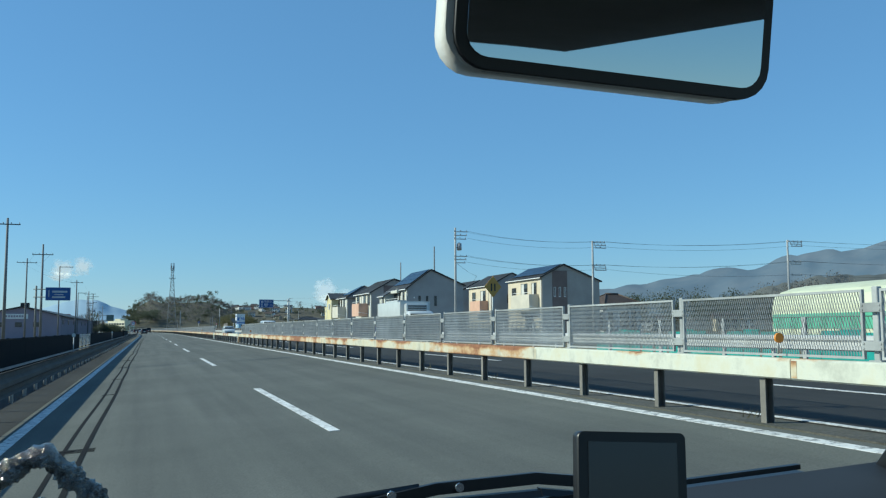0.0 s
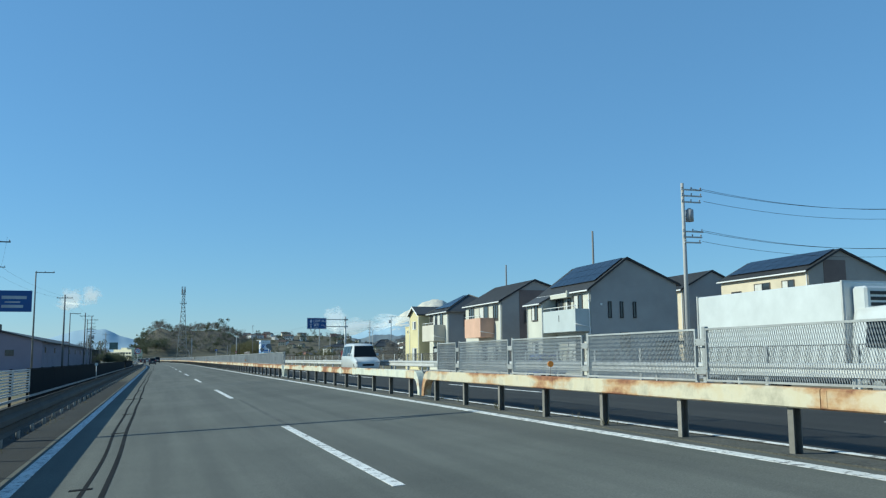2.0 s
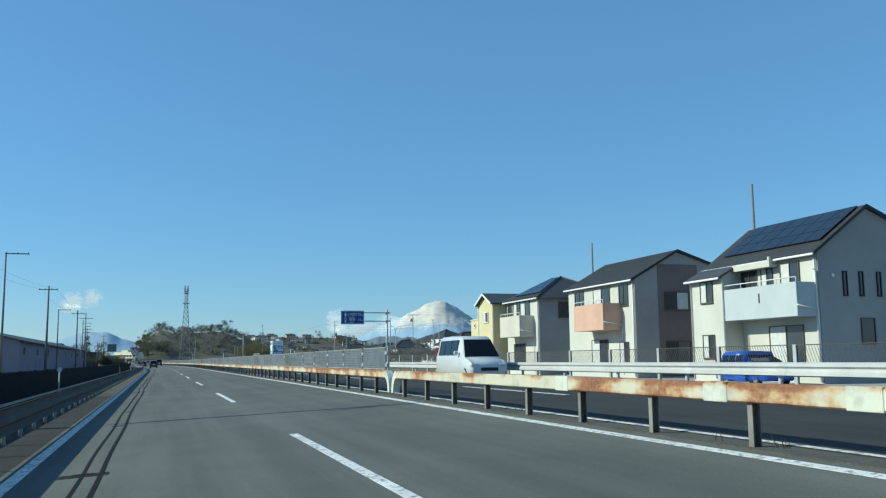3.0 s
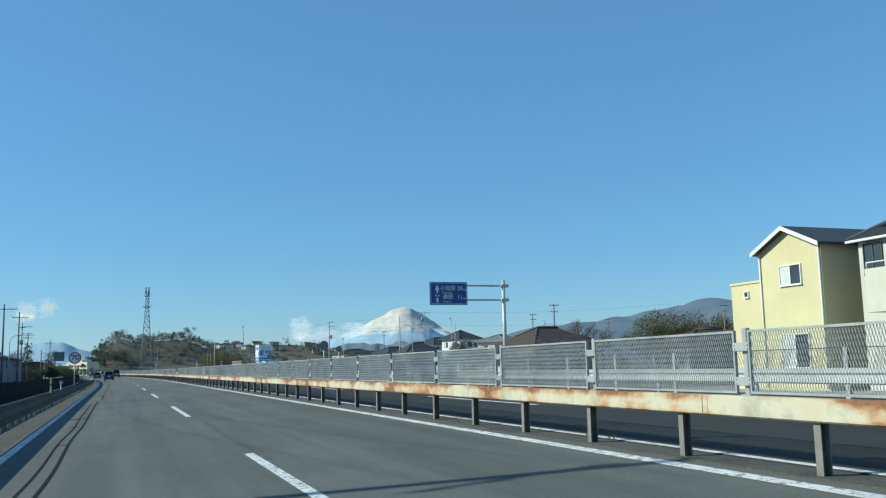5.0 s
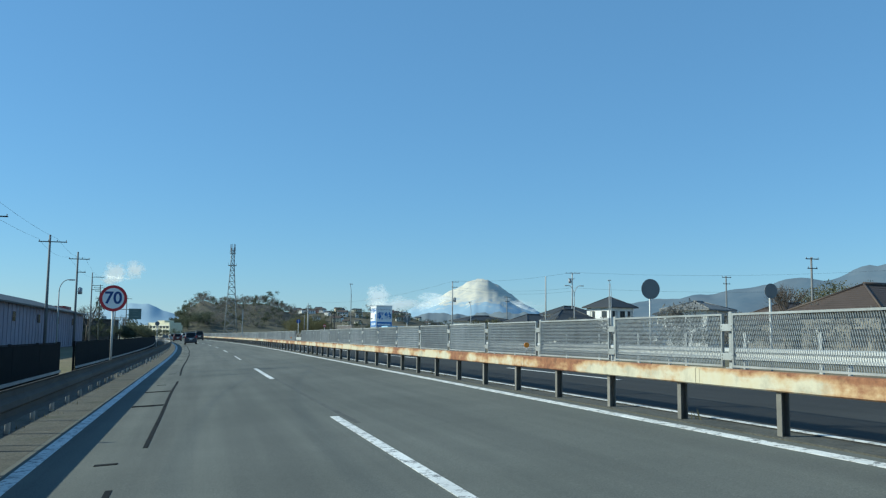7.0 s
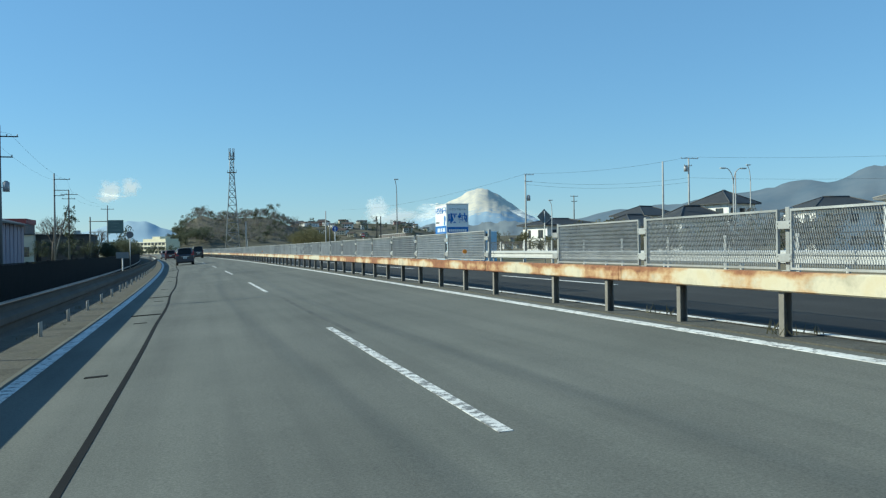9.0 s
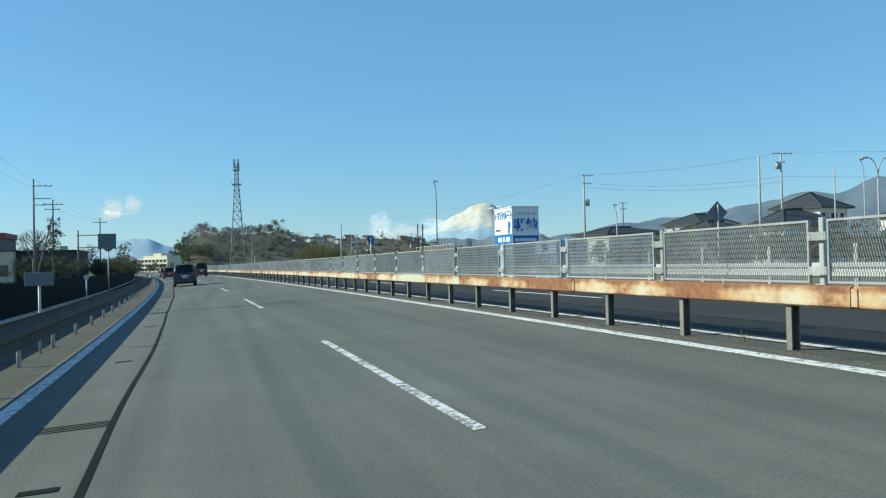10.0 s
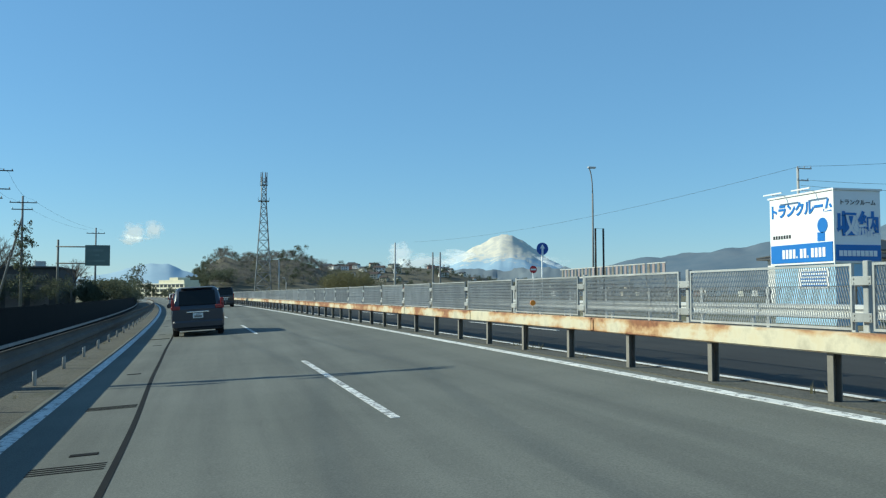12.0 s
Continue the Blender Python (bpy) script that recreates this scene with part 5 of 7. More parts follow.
for z in (6.35, 5.45):
    bm = bmesh.new()
    bm_cyl(bm, (-4.98, 0, z), (0.35, 0, z), 0.055, seg=8)
    bm_box(bm, -0.2, 0.3, -0.16, 0.16, z - 0.09, z + 0.09)
    part("arm", bm, GALV, gan)
panel = part("panel", boxes((-5.03, -2.53, -0.12, -0.07, 5.12, 6.55), bevel=0.01), BLUE, gan, "blue sign panel")
part("border", boxes((-4.98, -2.58, -0.126, -0.122, 6.47, 6.5), (-4.98, -2.58, -0.126, -0.122, 5.17, 5.2), (-4.98, -4.95, -0.126, -0.122, 5.2, 6.47), (-2.61, -2.58, -0.126, -0.122, 5.2, 6.47)), WHITES, panel)
put_text(panel, "小田原", 0.35, WHITES, (-3.83, -0.128, 6.15), FACE_Y, depth=0.003)
put_text(panel, "28", 0.36, WHITES, (-3.03, -0.128, 6.15), FACE_Y, depth=0.003)
put_text(panel, "km", 0.18, WHITES, (-2.71, -0.128, 6.08), FACE_Y, depth=0.003)
put_text(panel, "Odawara", 0.18, WHITES, (-3.88, -0.128, 5.88), FACE_Y, depth=0.003)
put_text(panel, "秦野", 0.35, WHITES, (-3.83, -0.128, 5.6), FACE_Y, depth=0.003)
put_text(panel, "11", 0.36, WHITES, (-3.03, -0.128, 5.6), FACE_Y, depth=0.003)
put_text(panel, "km", 0.18, WHITES, (-2.71, -0.128, 5.53), FACE_Y, depth=0.003)
put_text(panel, "Hadano", 0.18, WHITES, (-3.88, -0.128, 5.33), FACE_Y, depth=0.003)
bm = bmesh.new()
bm_poly(bm, [(-4.7, -0.13, 6.05), (-4.54, -0.13, 6.4), (-4.38, -0.13, 6.05), (-4.48, -0.13, 6.05), (-4.48, -0.13, 5.85), (-4.6, -0.13, 5.85), (-4.6, -0.13, 6.05)], (0, 0.005, 0))
bm_box(bm, -4.61, -4.47, -0.13, -0.124, 5.28, 5.55)
bm_box(bm, -4.68, -4.58, -0.13, -0.124, 5.65, 5.75)
bm_box(bm, -4.5, -4.4, -0.13, -0.124, 5.65, 5.75)
part("arrow", bm, WHITES, panel)

lblue = thing("road_sign", "blue direction sign on two arms from a dark post", "road sign", pose(-12.31, 108.88, -0.1))
bm = bmesh.new()
bm_cyl(bm, (0, 0, 0), (0, 0, 6.4), 0.12, 0.1, 10)
part("post", bm, POSTM, lblue)
for z in (6.0, 5.1):
    bm = bmesh.new()
    bm_cyl(bm, (-0.3, 0, z), (3.5, 0, z), 0.05, seg=8)
    part("arm", bm, POSTM, lblue)
lp = part("panel", boxes((1.0, 3.65, -0.12, -0.07, 4.72, 6.22), bevel=0.01), BLUE, lblue, "blue sign panel")
bm = boxes((1.3, 1.4, -0.13, -0.122, 5.1, 5.9), (1.7, 3.3, -0.13, -0.122, 5.62, 5.84), (1.9, 2.9, -0.13, -0.122, 5.35, 5.45), (1.7, 3.1, -0.13, -0.122, 5.0, 5.2))
part("text_bar", bm, mat("dim_white_sheet", (0.4, 0.45, 0.5), 0.5, bump=0), lp, "pale bars")

lgreen = thing("road_sign", "faded grey-green direction sign on two arms from a grey post", "road sign", pose(-17.38, 342.1, -0.1))
bm = bmesh.new()
bm_cyl(bm, (0, 0, 0), (0, 0, 7.3), 0.14, 0.11, 10)
part("post", bm, POSTM, lgreen)
for z in (6.55, 4.75):
    bm = bmesh.new()
    bm_cyl(bm, (-0.2, 0, z), (5.0, 0, z), 0.07, seg=8)
    part("arm", bm, POSTM, lgreen)
lg = part("panel", boxes((2.75, 5.3, -0.12, -0.07, 4.5, 6.75), bevel=0.01), mat("faded_green_sheet_back", (0.105, 0.16, 0.155), 0.5, var=0.12, bump=0), lgreen, "faded grey-green sign panel")
bm = boxes((3.0, 4.6, -0.13, -0.122, 6.05, 6.3), (3.0, 4.2, -0.13, -0.122, 5.55, 5.75), (3.0, 4.8, -0.13, -0.122, 4.95, 5.15))
part("text_bar", bm, mat("dim_green_sheet", (0.14, 0.20, 0.195), 0.5, bump=0), lg, "dull bars")


def round_sign(label, x, y, z, r, front, pole_mat=GALV, ring=None, category="road sign"):
    s = thing("round_sign", label, category, pose(x, y, 0.0))
    bm = bmesh.new()
    bm_cyl(bm, (0, 0.04, -0.4), (0, 0.04, z + r * 0.8), 0.035, seg=8)
    part("post", bm, pole_mat, s)
    bm = bmesh.new()
    bm_cyl(bm, (0, 0.0, z), (0, -0.012, z), r, seg=32)
    disc = part("disc", bm, ring or front, s)
    if ring:
        bm = bmesh.new()
        bm_cyl(bm, (0, -0.013, z), (0, -0.018, z), r * 0.78, seg=32)
        part("face", bm, front, disc)
    return s, disc


_, d70 = round_sign("round speed-limit sign with a red ring on a post", -2.74, 174.65, 2.42, 0.44, WHITES, GALV, RED)
put_text(d70, "70", 0.56, mat("blue_digits", (0.02, 0.06, 0.22), 0.4, bump=0), (0, -0.022, 2.42), FACE_Y, depth=0.003, bold=0.012)
SBL = mat("blue_disc", (0.01, 0.07, 0.36), 0.4, var=0.08, bump=0)
_, dblue = round_sign("round blue sign with a white arrow on a post", 14.7, 280.12, 3.45, 0.30, SBL, WHITEF)
bm = bmesh.new()
bm_poly(bm, [(-0.13, -0.018, 3.465), (0, -0.018, 3.67), (0.13, -0.018, 3.465), (0.05, -0.018, 3.465), (0.05, -0.018, 3.09), (-0.05, -0.018, 3.09), (-0.05, -0.018, 3.465)], (0, 0.005, 0))
part("arrow", bm, WHITES, dblue)
_, dred = round_sign("round red sign with a white bar on a post", 21.42, 299.77, 3.03, 0.27, RED, WHITEF)
part("bar", boxes((-0.21, 0.21, -0.02, -0.013, 2.97, 3.09)), WHITES, dred)
round_sign("back of a round sign on a post beside the far carriageway", 15.4, 171.4, 3.0, 0.36, SIGNBACK)
round_sign("small back of a round sign beside the far carriageway", 14.75, 163.7, 2.55, 0.20, SIGNBACK)
round_sign("grey back of a round sign behind the verge guardrail", -4.9, 255.6, 2.53, 0.27, SIGNBACK)
dm = thing("warning_sign", "yellow diamond warning sign on a post", "road sign", pose(15.16, 36.6, -0.12, 0, 0, 17))
bm = bmesh.new()
bm_cyl(bm, (0, 0.04, 0), (0, 0.04, 3.6), 0.035, seg=8)
part("post", bm, GALV, dm)
bm = bmesh.new()
bm_poly(bm, [(0, 0, 2.75), (0.5, 0, 3.25), (0, 0, 3.75), (-0.5, 0, 3.25)], (0, 0.015, 0))
dd = part("panel", bm, YELLOW, dm)
bm = boxes((-0.14, -0.06, -0.008, -0.002, 3.05, 3.4), (0.06, 0.14, -0.008, -0.002, 3.05, 3.4))
part("symbol", bm, DARKM, dd, "black symbol bars")
dk = thing("warning_sign", "back of a diamond sign on a post beside the far road", "road sign", pose(21.73, 236.58, -0.12))
bm = bmesh.new()
bm_cyl(bm, (0, -0.04, 0), (0, -0.04, 3.6), 0.035, seg=8)
part("post", bm, GALV, dk)
bm = bmesh.new()
bm_poly(bm, [(0, 0, 2.75), (0.5, 0, 3.25), (0, 0, 3.75), (-0.5, 0, 3.25)], (0, 0.015, 0))
part("panel", bm, SIGNBACK, dk)
for u, y, z, lab in ((-3.7, 48.5, 0.95, 0), (-3.7, 100.0, 0.95, 0), (-2.66, 156.46, 0.80, 0), (-2.48, 220.2, 1.07, 1), (-3.7, 240.0, 0.95, 0)):
    k = thing("marker_post", "small grey plate on a post by the verge guardrail", "marker", on_road(u, y, -0.32), "verge markers")
    z += 0.32
    bm = bmesh.new()
    bm_cyl(bm, (0, 0, 0), (0, 0, z), 0.025, seg=6)
    part("post", bm, WHITERAIL, k)
    if lab:
        part("plate", boxes((-0.24, 0.24, -0.04, -0.027, z - 0.12, z + 0.12), bevel=0.004), SIGNBACK, k)
    else:
        bm = bmesh.new()
        bm_cyl(bm, (0, -0.027, z), (0, -0.04, z), 0.1, seg=20)
        part("plate", bm, WHITERAIL, k)

# ---- lattice tower ----
tw = thing("lattice_tower", "slender steel lattice mast with platforms and antennas", "tower", pose(12.0, 509, -0.3))
STEEL = mat("dull_grey_steel", (0.22, 0.24, 0.25), 0.55, 0.4, var=0.15)


def tw_r(z):
    return 2.6 - 1.9 * min(1.0, z / 30.0)


for sx in (-1, 1):
    for sy in (-1, 1):
        bm = bmesh.new()
        zs = [0, 10, 20, 30, 37]
        bm_tube(bm, [(sx * tw_r(z), sy * tw_r(z), z) for z in zs], 0.13, 6)
        part("leg", bm, STEEL, tw)
z = 0.0
while z < 36:
    dz = max(1.6, 4.2 - z * 0.08)
    r0, r1 = tw_r(z), tw_r(min(37, z + dz))
    for a, b in (((-1, -1), (1, -1)), ((1, -1), (1, 1)), ((1, 1), (-1, 1)), ((-1, 1), (-1, -1))):
        for p, q in (((a[0] * r0, a[1] * r0, z), (b[0] * r1, b[1] * r1, z + dz)), ((b[0] * r0, b[1] * r0, z), (a[0] * r1, a[1] * r1, z + dz)), ((a[0] * r1, a[1] * r1, z + dz), (b[0] * r1, b[1] * r1, z + dz))):
            bm = bmesh.new()
            bm_cyl(bm, p, q, 0.06, seg=5)
            part("brace", bm, STEEL, tw)
    z += dz
for zz, rr in ((29.6, 1.6), (34.4, 1.1)):
    bm = boxes((-rr, rr, -rr, rr, zz, zz + 0.12))
    for i in range(5):
        for s in (-1, 1):
            bm_box(bm, -rr + 2 * rr * i / 4 - 0.03, -rr + 2 * rr * i / 4 + 0.03, s * rr - 0.03, s * rr + 0.03, zz + 0.12, zz + 1.1)
    part("platform", bm, STEEL, tw)
for a in range(6):
    bm = bmesh.new()
    c, s = math.cos(a * math.pi / 3) * 0.9, math.sin(a * math.pi / 3) * 0.9
    bm_box(bm, c - 0.12, c + 0.12, s - 0.12, s + 0.12, 35.4, 38.4)
    part("antenna", bm, PORC, tw)
wp = thing("concrete_pole", "plain pale pole beside the lattice mast", "pole", pose(16.7, 509, -0.3))
bm = bmesh.new()
bm_cyl(bm, (0, 0, 0), (0, 0, 12), 0.25, 0.18, 10)
part("pole", bm, POLEC, wp)

# ---- mountains and clouds far off ----
C0 = Vector((0, 120, 0))


def ridge(name, label, dist, pts, material, deep=500, seed=1, rough=0.06, base=-3, origin=C0, grain=0.006):
    """pts: (azimuth, elevation) in degrees along the crest; the slope comes down towards the road."""
    bm = bmesh.new()
    az = np.linspace(pts[0][0], pts[-1][0], 140)
    el = np.interp(az, [p[0] for p in pts], [p[1] for p in pts])
    rows = []
    n = 12
    for a, e in zip(az, el):
        col = []
        top = dist * math.tan(radians(e))
        for i in range(n + 1):
            f = i / n
            d = dist - deep * (1 - f)
            x, y = d * math.sin(radians(a)), d * math.cos(radians(a))
            rr = noise.fractal(Vector((x * grain + seed, y * grain, seed)), 0.8, 2.0, 5)
            z = base + (top - base) * (f ** 1.15) * (1 + rough * 2.2 * rr * (1 - 0.55 * f))
            col.append(bm.verts.new(origin + Vector((x, y, z))))
        rows.append(col)
    for a, b in zip(rows, rows[1:]):
        for i in range(n):
            f = bm.faces.new((a[i], b[i], b[i + 1], a[i + 1]))
            f.smooth = True
    return tagged(part(name, bm, material), label, "mountain", kind="structure")


# Blue and grey haze of the distance is painted into these base colours.
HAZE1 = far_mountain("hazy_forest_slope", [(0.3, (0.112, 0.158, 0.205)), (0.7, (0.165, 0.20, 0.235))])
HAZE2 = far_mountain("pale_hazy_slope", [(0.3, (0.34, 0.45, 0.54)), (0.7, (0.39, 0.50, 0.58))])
HAZE3 = far_mountain("dark_hazed_wooded_slope", [(0.3, (0.10, 0.115, 0.12)), (0.7, (0.155, 0.155, 0.14))])
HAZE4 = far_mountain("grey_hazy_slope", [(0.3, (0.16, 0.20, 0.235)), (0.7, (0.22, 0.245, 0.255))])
# Below the snow the slope is painted the colour of the haze.
SNOW = far_mountain("snowy_slope_over_haze", [(0.3, (0.29, 0.41, 0.51)), (0.7, (0.33, 0.44, 0.535))], snow=(140.0, 150.0))
ridge("mountain_right", "wooded mountain ridge with blue haze in its colour", 4250, [(17, 0.7), (21, 1.35), (24.5, 1.8), (26, 2.2), (27.5, 2.28), (29.2, 2.6), (31, 2.85), (32.4, 2.9), (34, 3.14), (36, 3.4), (38, 3.72), (39.2, 3.8), (40.6, 4.2), (42, 4.3), (43.4, 4.62), (45, 4.62), (47, 5.0), (52, 5.6), (62, 5.4), (75, 3.6)], HAZE1, 900, 3, 0.10, -3, C0, 0.004)
ridge("foothill_right", "dark wooded foothill", 560, [(35, 0.5), (37, 1.3), (39, 2.2), (41, 2.8), (44, 3.4), (50, 3.5), (60, 3.0), (70, 1.7)], HAZE3, 150, 9, 0.16, -3, Vector((0, 25, 0)), 0.03)
ridge("mountain_left", "distant mountain with pale blue haze in its colour", 4300, [(-20, 0.2), (-13, 0.6), (-9.5, 0.85), (-6.5, 1.28), (-5, 1.7), (-4, 1.88), (-3, 1.84), (-2.2, 1.45), (0, 0.9), (4, 0.7)], HAZE2, 500, 5, 0.05)
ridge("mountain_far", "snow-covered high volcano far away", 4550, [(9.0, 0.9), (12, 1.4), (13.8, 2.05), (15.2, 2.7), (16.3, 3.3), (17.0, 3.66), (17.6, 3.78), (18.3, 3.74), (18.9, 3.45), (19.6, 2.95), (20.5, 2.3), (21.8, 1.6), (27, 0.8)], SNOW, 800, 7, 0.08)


ridge("foothill_far", "low wooded ridge with grey haze in its colour, below the volcano", 1500, [(9.5, 0.4), (11.5, 1.25), (13, 1.5), (14.4, 1.45), (16, 1.5), (17.4, 1.45), (19, 1.7), (21, 1.5), (24, 1.35), (29, 0.6)], HAZE4, 260, 13, 0.22, -3, C0, 0.02)


def cloud_mat():
    """Soft white vapour: dense in the middle, frayed by noise towards the rim."""
    m, nt, b, co = start_mat("glowing_white_cloud")
    ln = nt.nodes.new("ShaderNodeVectorMath")
    ln.operation = "LENGTH"
    nt.links.new(co, ln.inputs[0])
    vec, rnd = shift(nt, co)
    n = tex(nt, vec, 1.7, 7, 0.62)
    den = nt.nodes.new("ShaderNodeMath")
    den.operation = "MULTIPLY_ADD"
    den.inputs[1].default_value = 1.9
    nt.links.new(n, den.inputs[0])
    inv = nt.nodes.new("ShaderNodeMath")
    inv.operation = "MULTIPLY_ADD"
    inv.inputs[1].default_value = -1.12
    inv.inputs[2].default_value = -0.02
    nt.links.new(ln.outputs["Value"], inv.inputs[0])
    nt.links.new(inv.outputs[0], den.inputs[2])
    al = ramp(nt, den.outputs[0], [(0.0, (0, 0, 0)), (0.6, (0.95, 0.95, 0.95))])
    b.inputs["Base Color"].default_value = (0.88, 0.86, 0.80, 1)
    b.inputs["Roughness"].default_value = 1.0
    # Glow added in place of sunlight scattered through the vapour.
    b.inputs["Emission Color"].default_value = (1.0, 0.97, 0.90, 1)
    b.inputs["Emission Strength"].default_value = 0.38
    nt.links.new(al, b.inputs["Alpha"])
    return m


CLOUD = cloud_mat()


def cloud(az, el, wdeg, hdeg, tilt=0.0, dist=4650):
    """A soft cloud bank so far off that it doesn't shift; its sheet swells towards the middle."""
    bm = bmesh.new()
    n = 10
    g = [[bm.verts.new((-1 + 2 * i / n, -0.25 * max(0, 1 - ((-1 + 2 * i / n) ** 2 + (-1 + 2 * j / n) ** 2)), -1 + 2 * j / n)) for i in range(n + 1)] for j in range(n + 1)]
    for r0, r1 in zip(g, g[1:]):
        for i in range(n):
            bm.faces.new((r0[i], r0[i + 1], r1[i + 1], r1[i])).smooth = True
    c = C0 + Vector((dist * math.sin(radians(az)), dist * math.cos(radians(az)), dist * math.tan(radians(el))))
    k = dist * radians(0.5)
    ob = part("cloud", bm, CLOUD, at=pose(c.x, c.y, c.z, 0, tilt, -az) @ Matrix.Diagonal((wdeg * k, k, hdeg * k, 1)))
    ob.visible_shadow = False
    tagged(ob, "small soft white cloud low in the sky", "cloud", kind="structure")


cloud(-5.05, 3.72, 1.9, 1.5)
cloud(-4.0, 3.92, 1.6, 1.35, -18)
cloud(-5.3, 3.35, 1.9, 0.9)
cloud(11.1, 2.45, 2.2, 1.9)
cloud(12.4, 1.95, 4.6, 1.5)
cloud(15.0, 2.2, 4.4, 1.5, 6, 4400)
cloud(19.8, 1.9, 4.2, 1.3, 0, 4400)

# ---- woods ----
LEAFD = leaf_mat("dark_evergreen_leaves", (0.055, 0.07, 0.045), (0.13, 0.14, 0.085))
LEAFB = leaf_mat("brown_winter_woods", (0.135, 0.13, 0.12), (0.265, 0.25, 0.225))
LEAFG = leaf_mat("yellow_green_leaves", (0.085, 0.088, 0.042), (0.20, 0.18, 0.09))
BARK = mat("grey_brown_bark", (0.13, 0.105, 0.085), 0.9, var=0.3, big=2, small=12, bump=0.5, dist=0.02)
HILLG = far_mountain("hillside_soil", [(0.3, (0.10, 0.10, 0.08)), (0.7, (0.17, 0.155, 0.125))])


def woods(name, label, spots, material, seed, leaves=120, size=0.42, slim=0.45):
    """spots: (x, y, ground z, height). Many crowns of small upright twigs and leaves with frayed outlines."""
    r = random.Random(seed)
    bm = bmesh.new()
    for x, y, z, h in spots:
        rad = h * r.uniform(0.22, 0.34)
        lobes = [(r.gauss(0, rad * 0.7), r.gauss(0, rad * 0.7), h * r.uniform(0.35, 0.85), rad * r.uniform(0.4, 0.75)) for _ in range(5)]
        for _ in range(leaves):
            lx, ly, lz, lr = lobes[r.randrange(5)]
            q = Vector((r.gauss(0, 0.6), r.gauss(0, 0.6), r.gauss(0, 0.55)))
            q *= min(1.0, 1.05 / max(q.length, 0.01))
            p = Vector((x + lx + q.x * lr, y + ly + q.y * lr, z + max(0.05, lz + q.z * lr)))
            a = Vector((r.gauss(0, 0.5), r.gauss(0, 0.5), r.gauss(0.5, 0.6))).normalized()
            b = a.orthogonal()
            b = Matrix.Rotation(r.uniform(0, 6.3), 3, a) @ b
            k = size * h / 10 * r.uniform(0.5, 1.3)
            b = b.normalized() * k * slim
            bm.faces.new([bm.verts.new(p + v) for v in (-a * k, b, a * k, -b)])
    ob = new(name, finish(bm, name, material, normals=False))
    return tagged(ob, label, "trees", kind="stuff")


def hill_z(x, y):
    a = (32 + 5 * noise.noise(Vector((x * 0.07, 1.5, 0)))) * math.exp(-((x - 36) / 60) ** 6) * math.exp(-((y - 1010) / 75) ** 2)
    b = 27 * math.exp(-((x - 150) / 95) ** 4) * math.exp(-((y - 1060) / 100) ** 2)
    c = 15 * math.exp(-((x - 330) / 130) ** 4) * math.exp(-((y - 1150) / 110) ** 2)
    return max(a, b, c) - 0.3 + 0.8 * noise.noise(Vector((x * 0.03, y * 0.03, 0)))


bm = bmesh.new()
NX, NY = 60, 30
gg = [[bm.verts.new((x, y, hill_z(x, y))) for x in np.linspace(-90, 520, NX)] for y in np.linspace(860, 1330, NY)]
for a, b in zip(gg, gg[1:]):
    for i in range(NX - 1):
        f = bm.faces.new((a[i], a[i + 1], b[i + 1], b[i]))
        f.smooth = True
tagged(part("hill", bm, HILLG), "low wooded hill with houses on its slope", "hill", kind="structure")
rw = random.Random(21)
spots_b, spots_d = [], []
for _ in range(380):
    x = rw.uniform(-21, 96)
    y = rw.uniform(915, 1030)
    (spots_b if (rw.random() < 0.72 and x > -8) else spots_d).append((x, y, hill_z(x, y) - 1, rw.uniform(6, 11)))
for _ in range(95):
    x = rw.uniform(84, 420)
    y = rw.uniform(985, 1120)
    (spots_d if rw.random() < 0.6 else spots_b).append((x, y, hill_z(x, y) - 1, rw.uniform(5, 10)))
for _ in range(40):
    x = rw.uniform(-24, 8)
    spots_d.append((x, rw.uniform(900, 960), hill_z(x, 930) - 1, rw.uniform(8, 13)))
spots_d += [(64.5, 1000, hill_z(66, 1000) + 1, 14.0), (64.5, 1001, hill_z(66, 1000) + 5, 9.0)]
rk = random.Random(5)
for _ in range(150):
    x, y = rk.uniform(86, 300), rk.uniform(870, 1010)
    (spots_d if rk.random() < 0.7 else spots_b).append((x, y, max(-0.3, hill_z(x, y)) - 0.5, rk.uniform(6, 10)))
woods("hill_woods", "bare brown winter woods on the hill", spots_b, LEAFB, 31, 620, 0.22)
woods("hill_woods", "dark evergreen trees on the hill", spots_d, LEAFD, 32, 520, 0.26, 0.7)
spots = [(rw.uniform(56, 78), rw.uniform(700, 760), 0, rw.uniform(11, 16)) for _ in range(44)]
woods("bamboo_grove", "yellow-green grove below the hill", spots, LEAFG, 33, 700, 0.2, 0.6)
spots = [(rw.uniform(150, 230), rw.uniform(215, 300), 0, rw.uniform(9, 15)) for _ in range(60)]
woods("roadside_woods", "dark trees behind the houses", spots, LEAFD, 34, 700, 0.2, 0.6)
spots = [(rw.uniform(154, 187), rw.uniform(328, 352), 0, rw.uniform(12, 18)) for _ in range(28)]
woods("bamboo_grove", "yellow-green grove behind the houses", spots, LEAFG, 35, 1300, 0.17, 0.6)
spots = [(rw.uniform(120, 190), rw.uniform(95, 165), 0, rw.uniform(8, 13)) for _ in range(70)]
woods("roadside_woods", "brown winter trees behind the houses", spots, LEAFB, 36, 700, 0.18, 0.4)
spots = [(rw.uniform(170, 260), rw.uniform(160, 260), 0, rw.uniform(9, 14)) for _ in range(60)]
woods("roadside_woods", "dark trees behind the fields", spots, LEAFD, 37, 700, 0.2, 0.6)
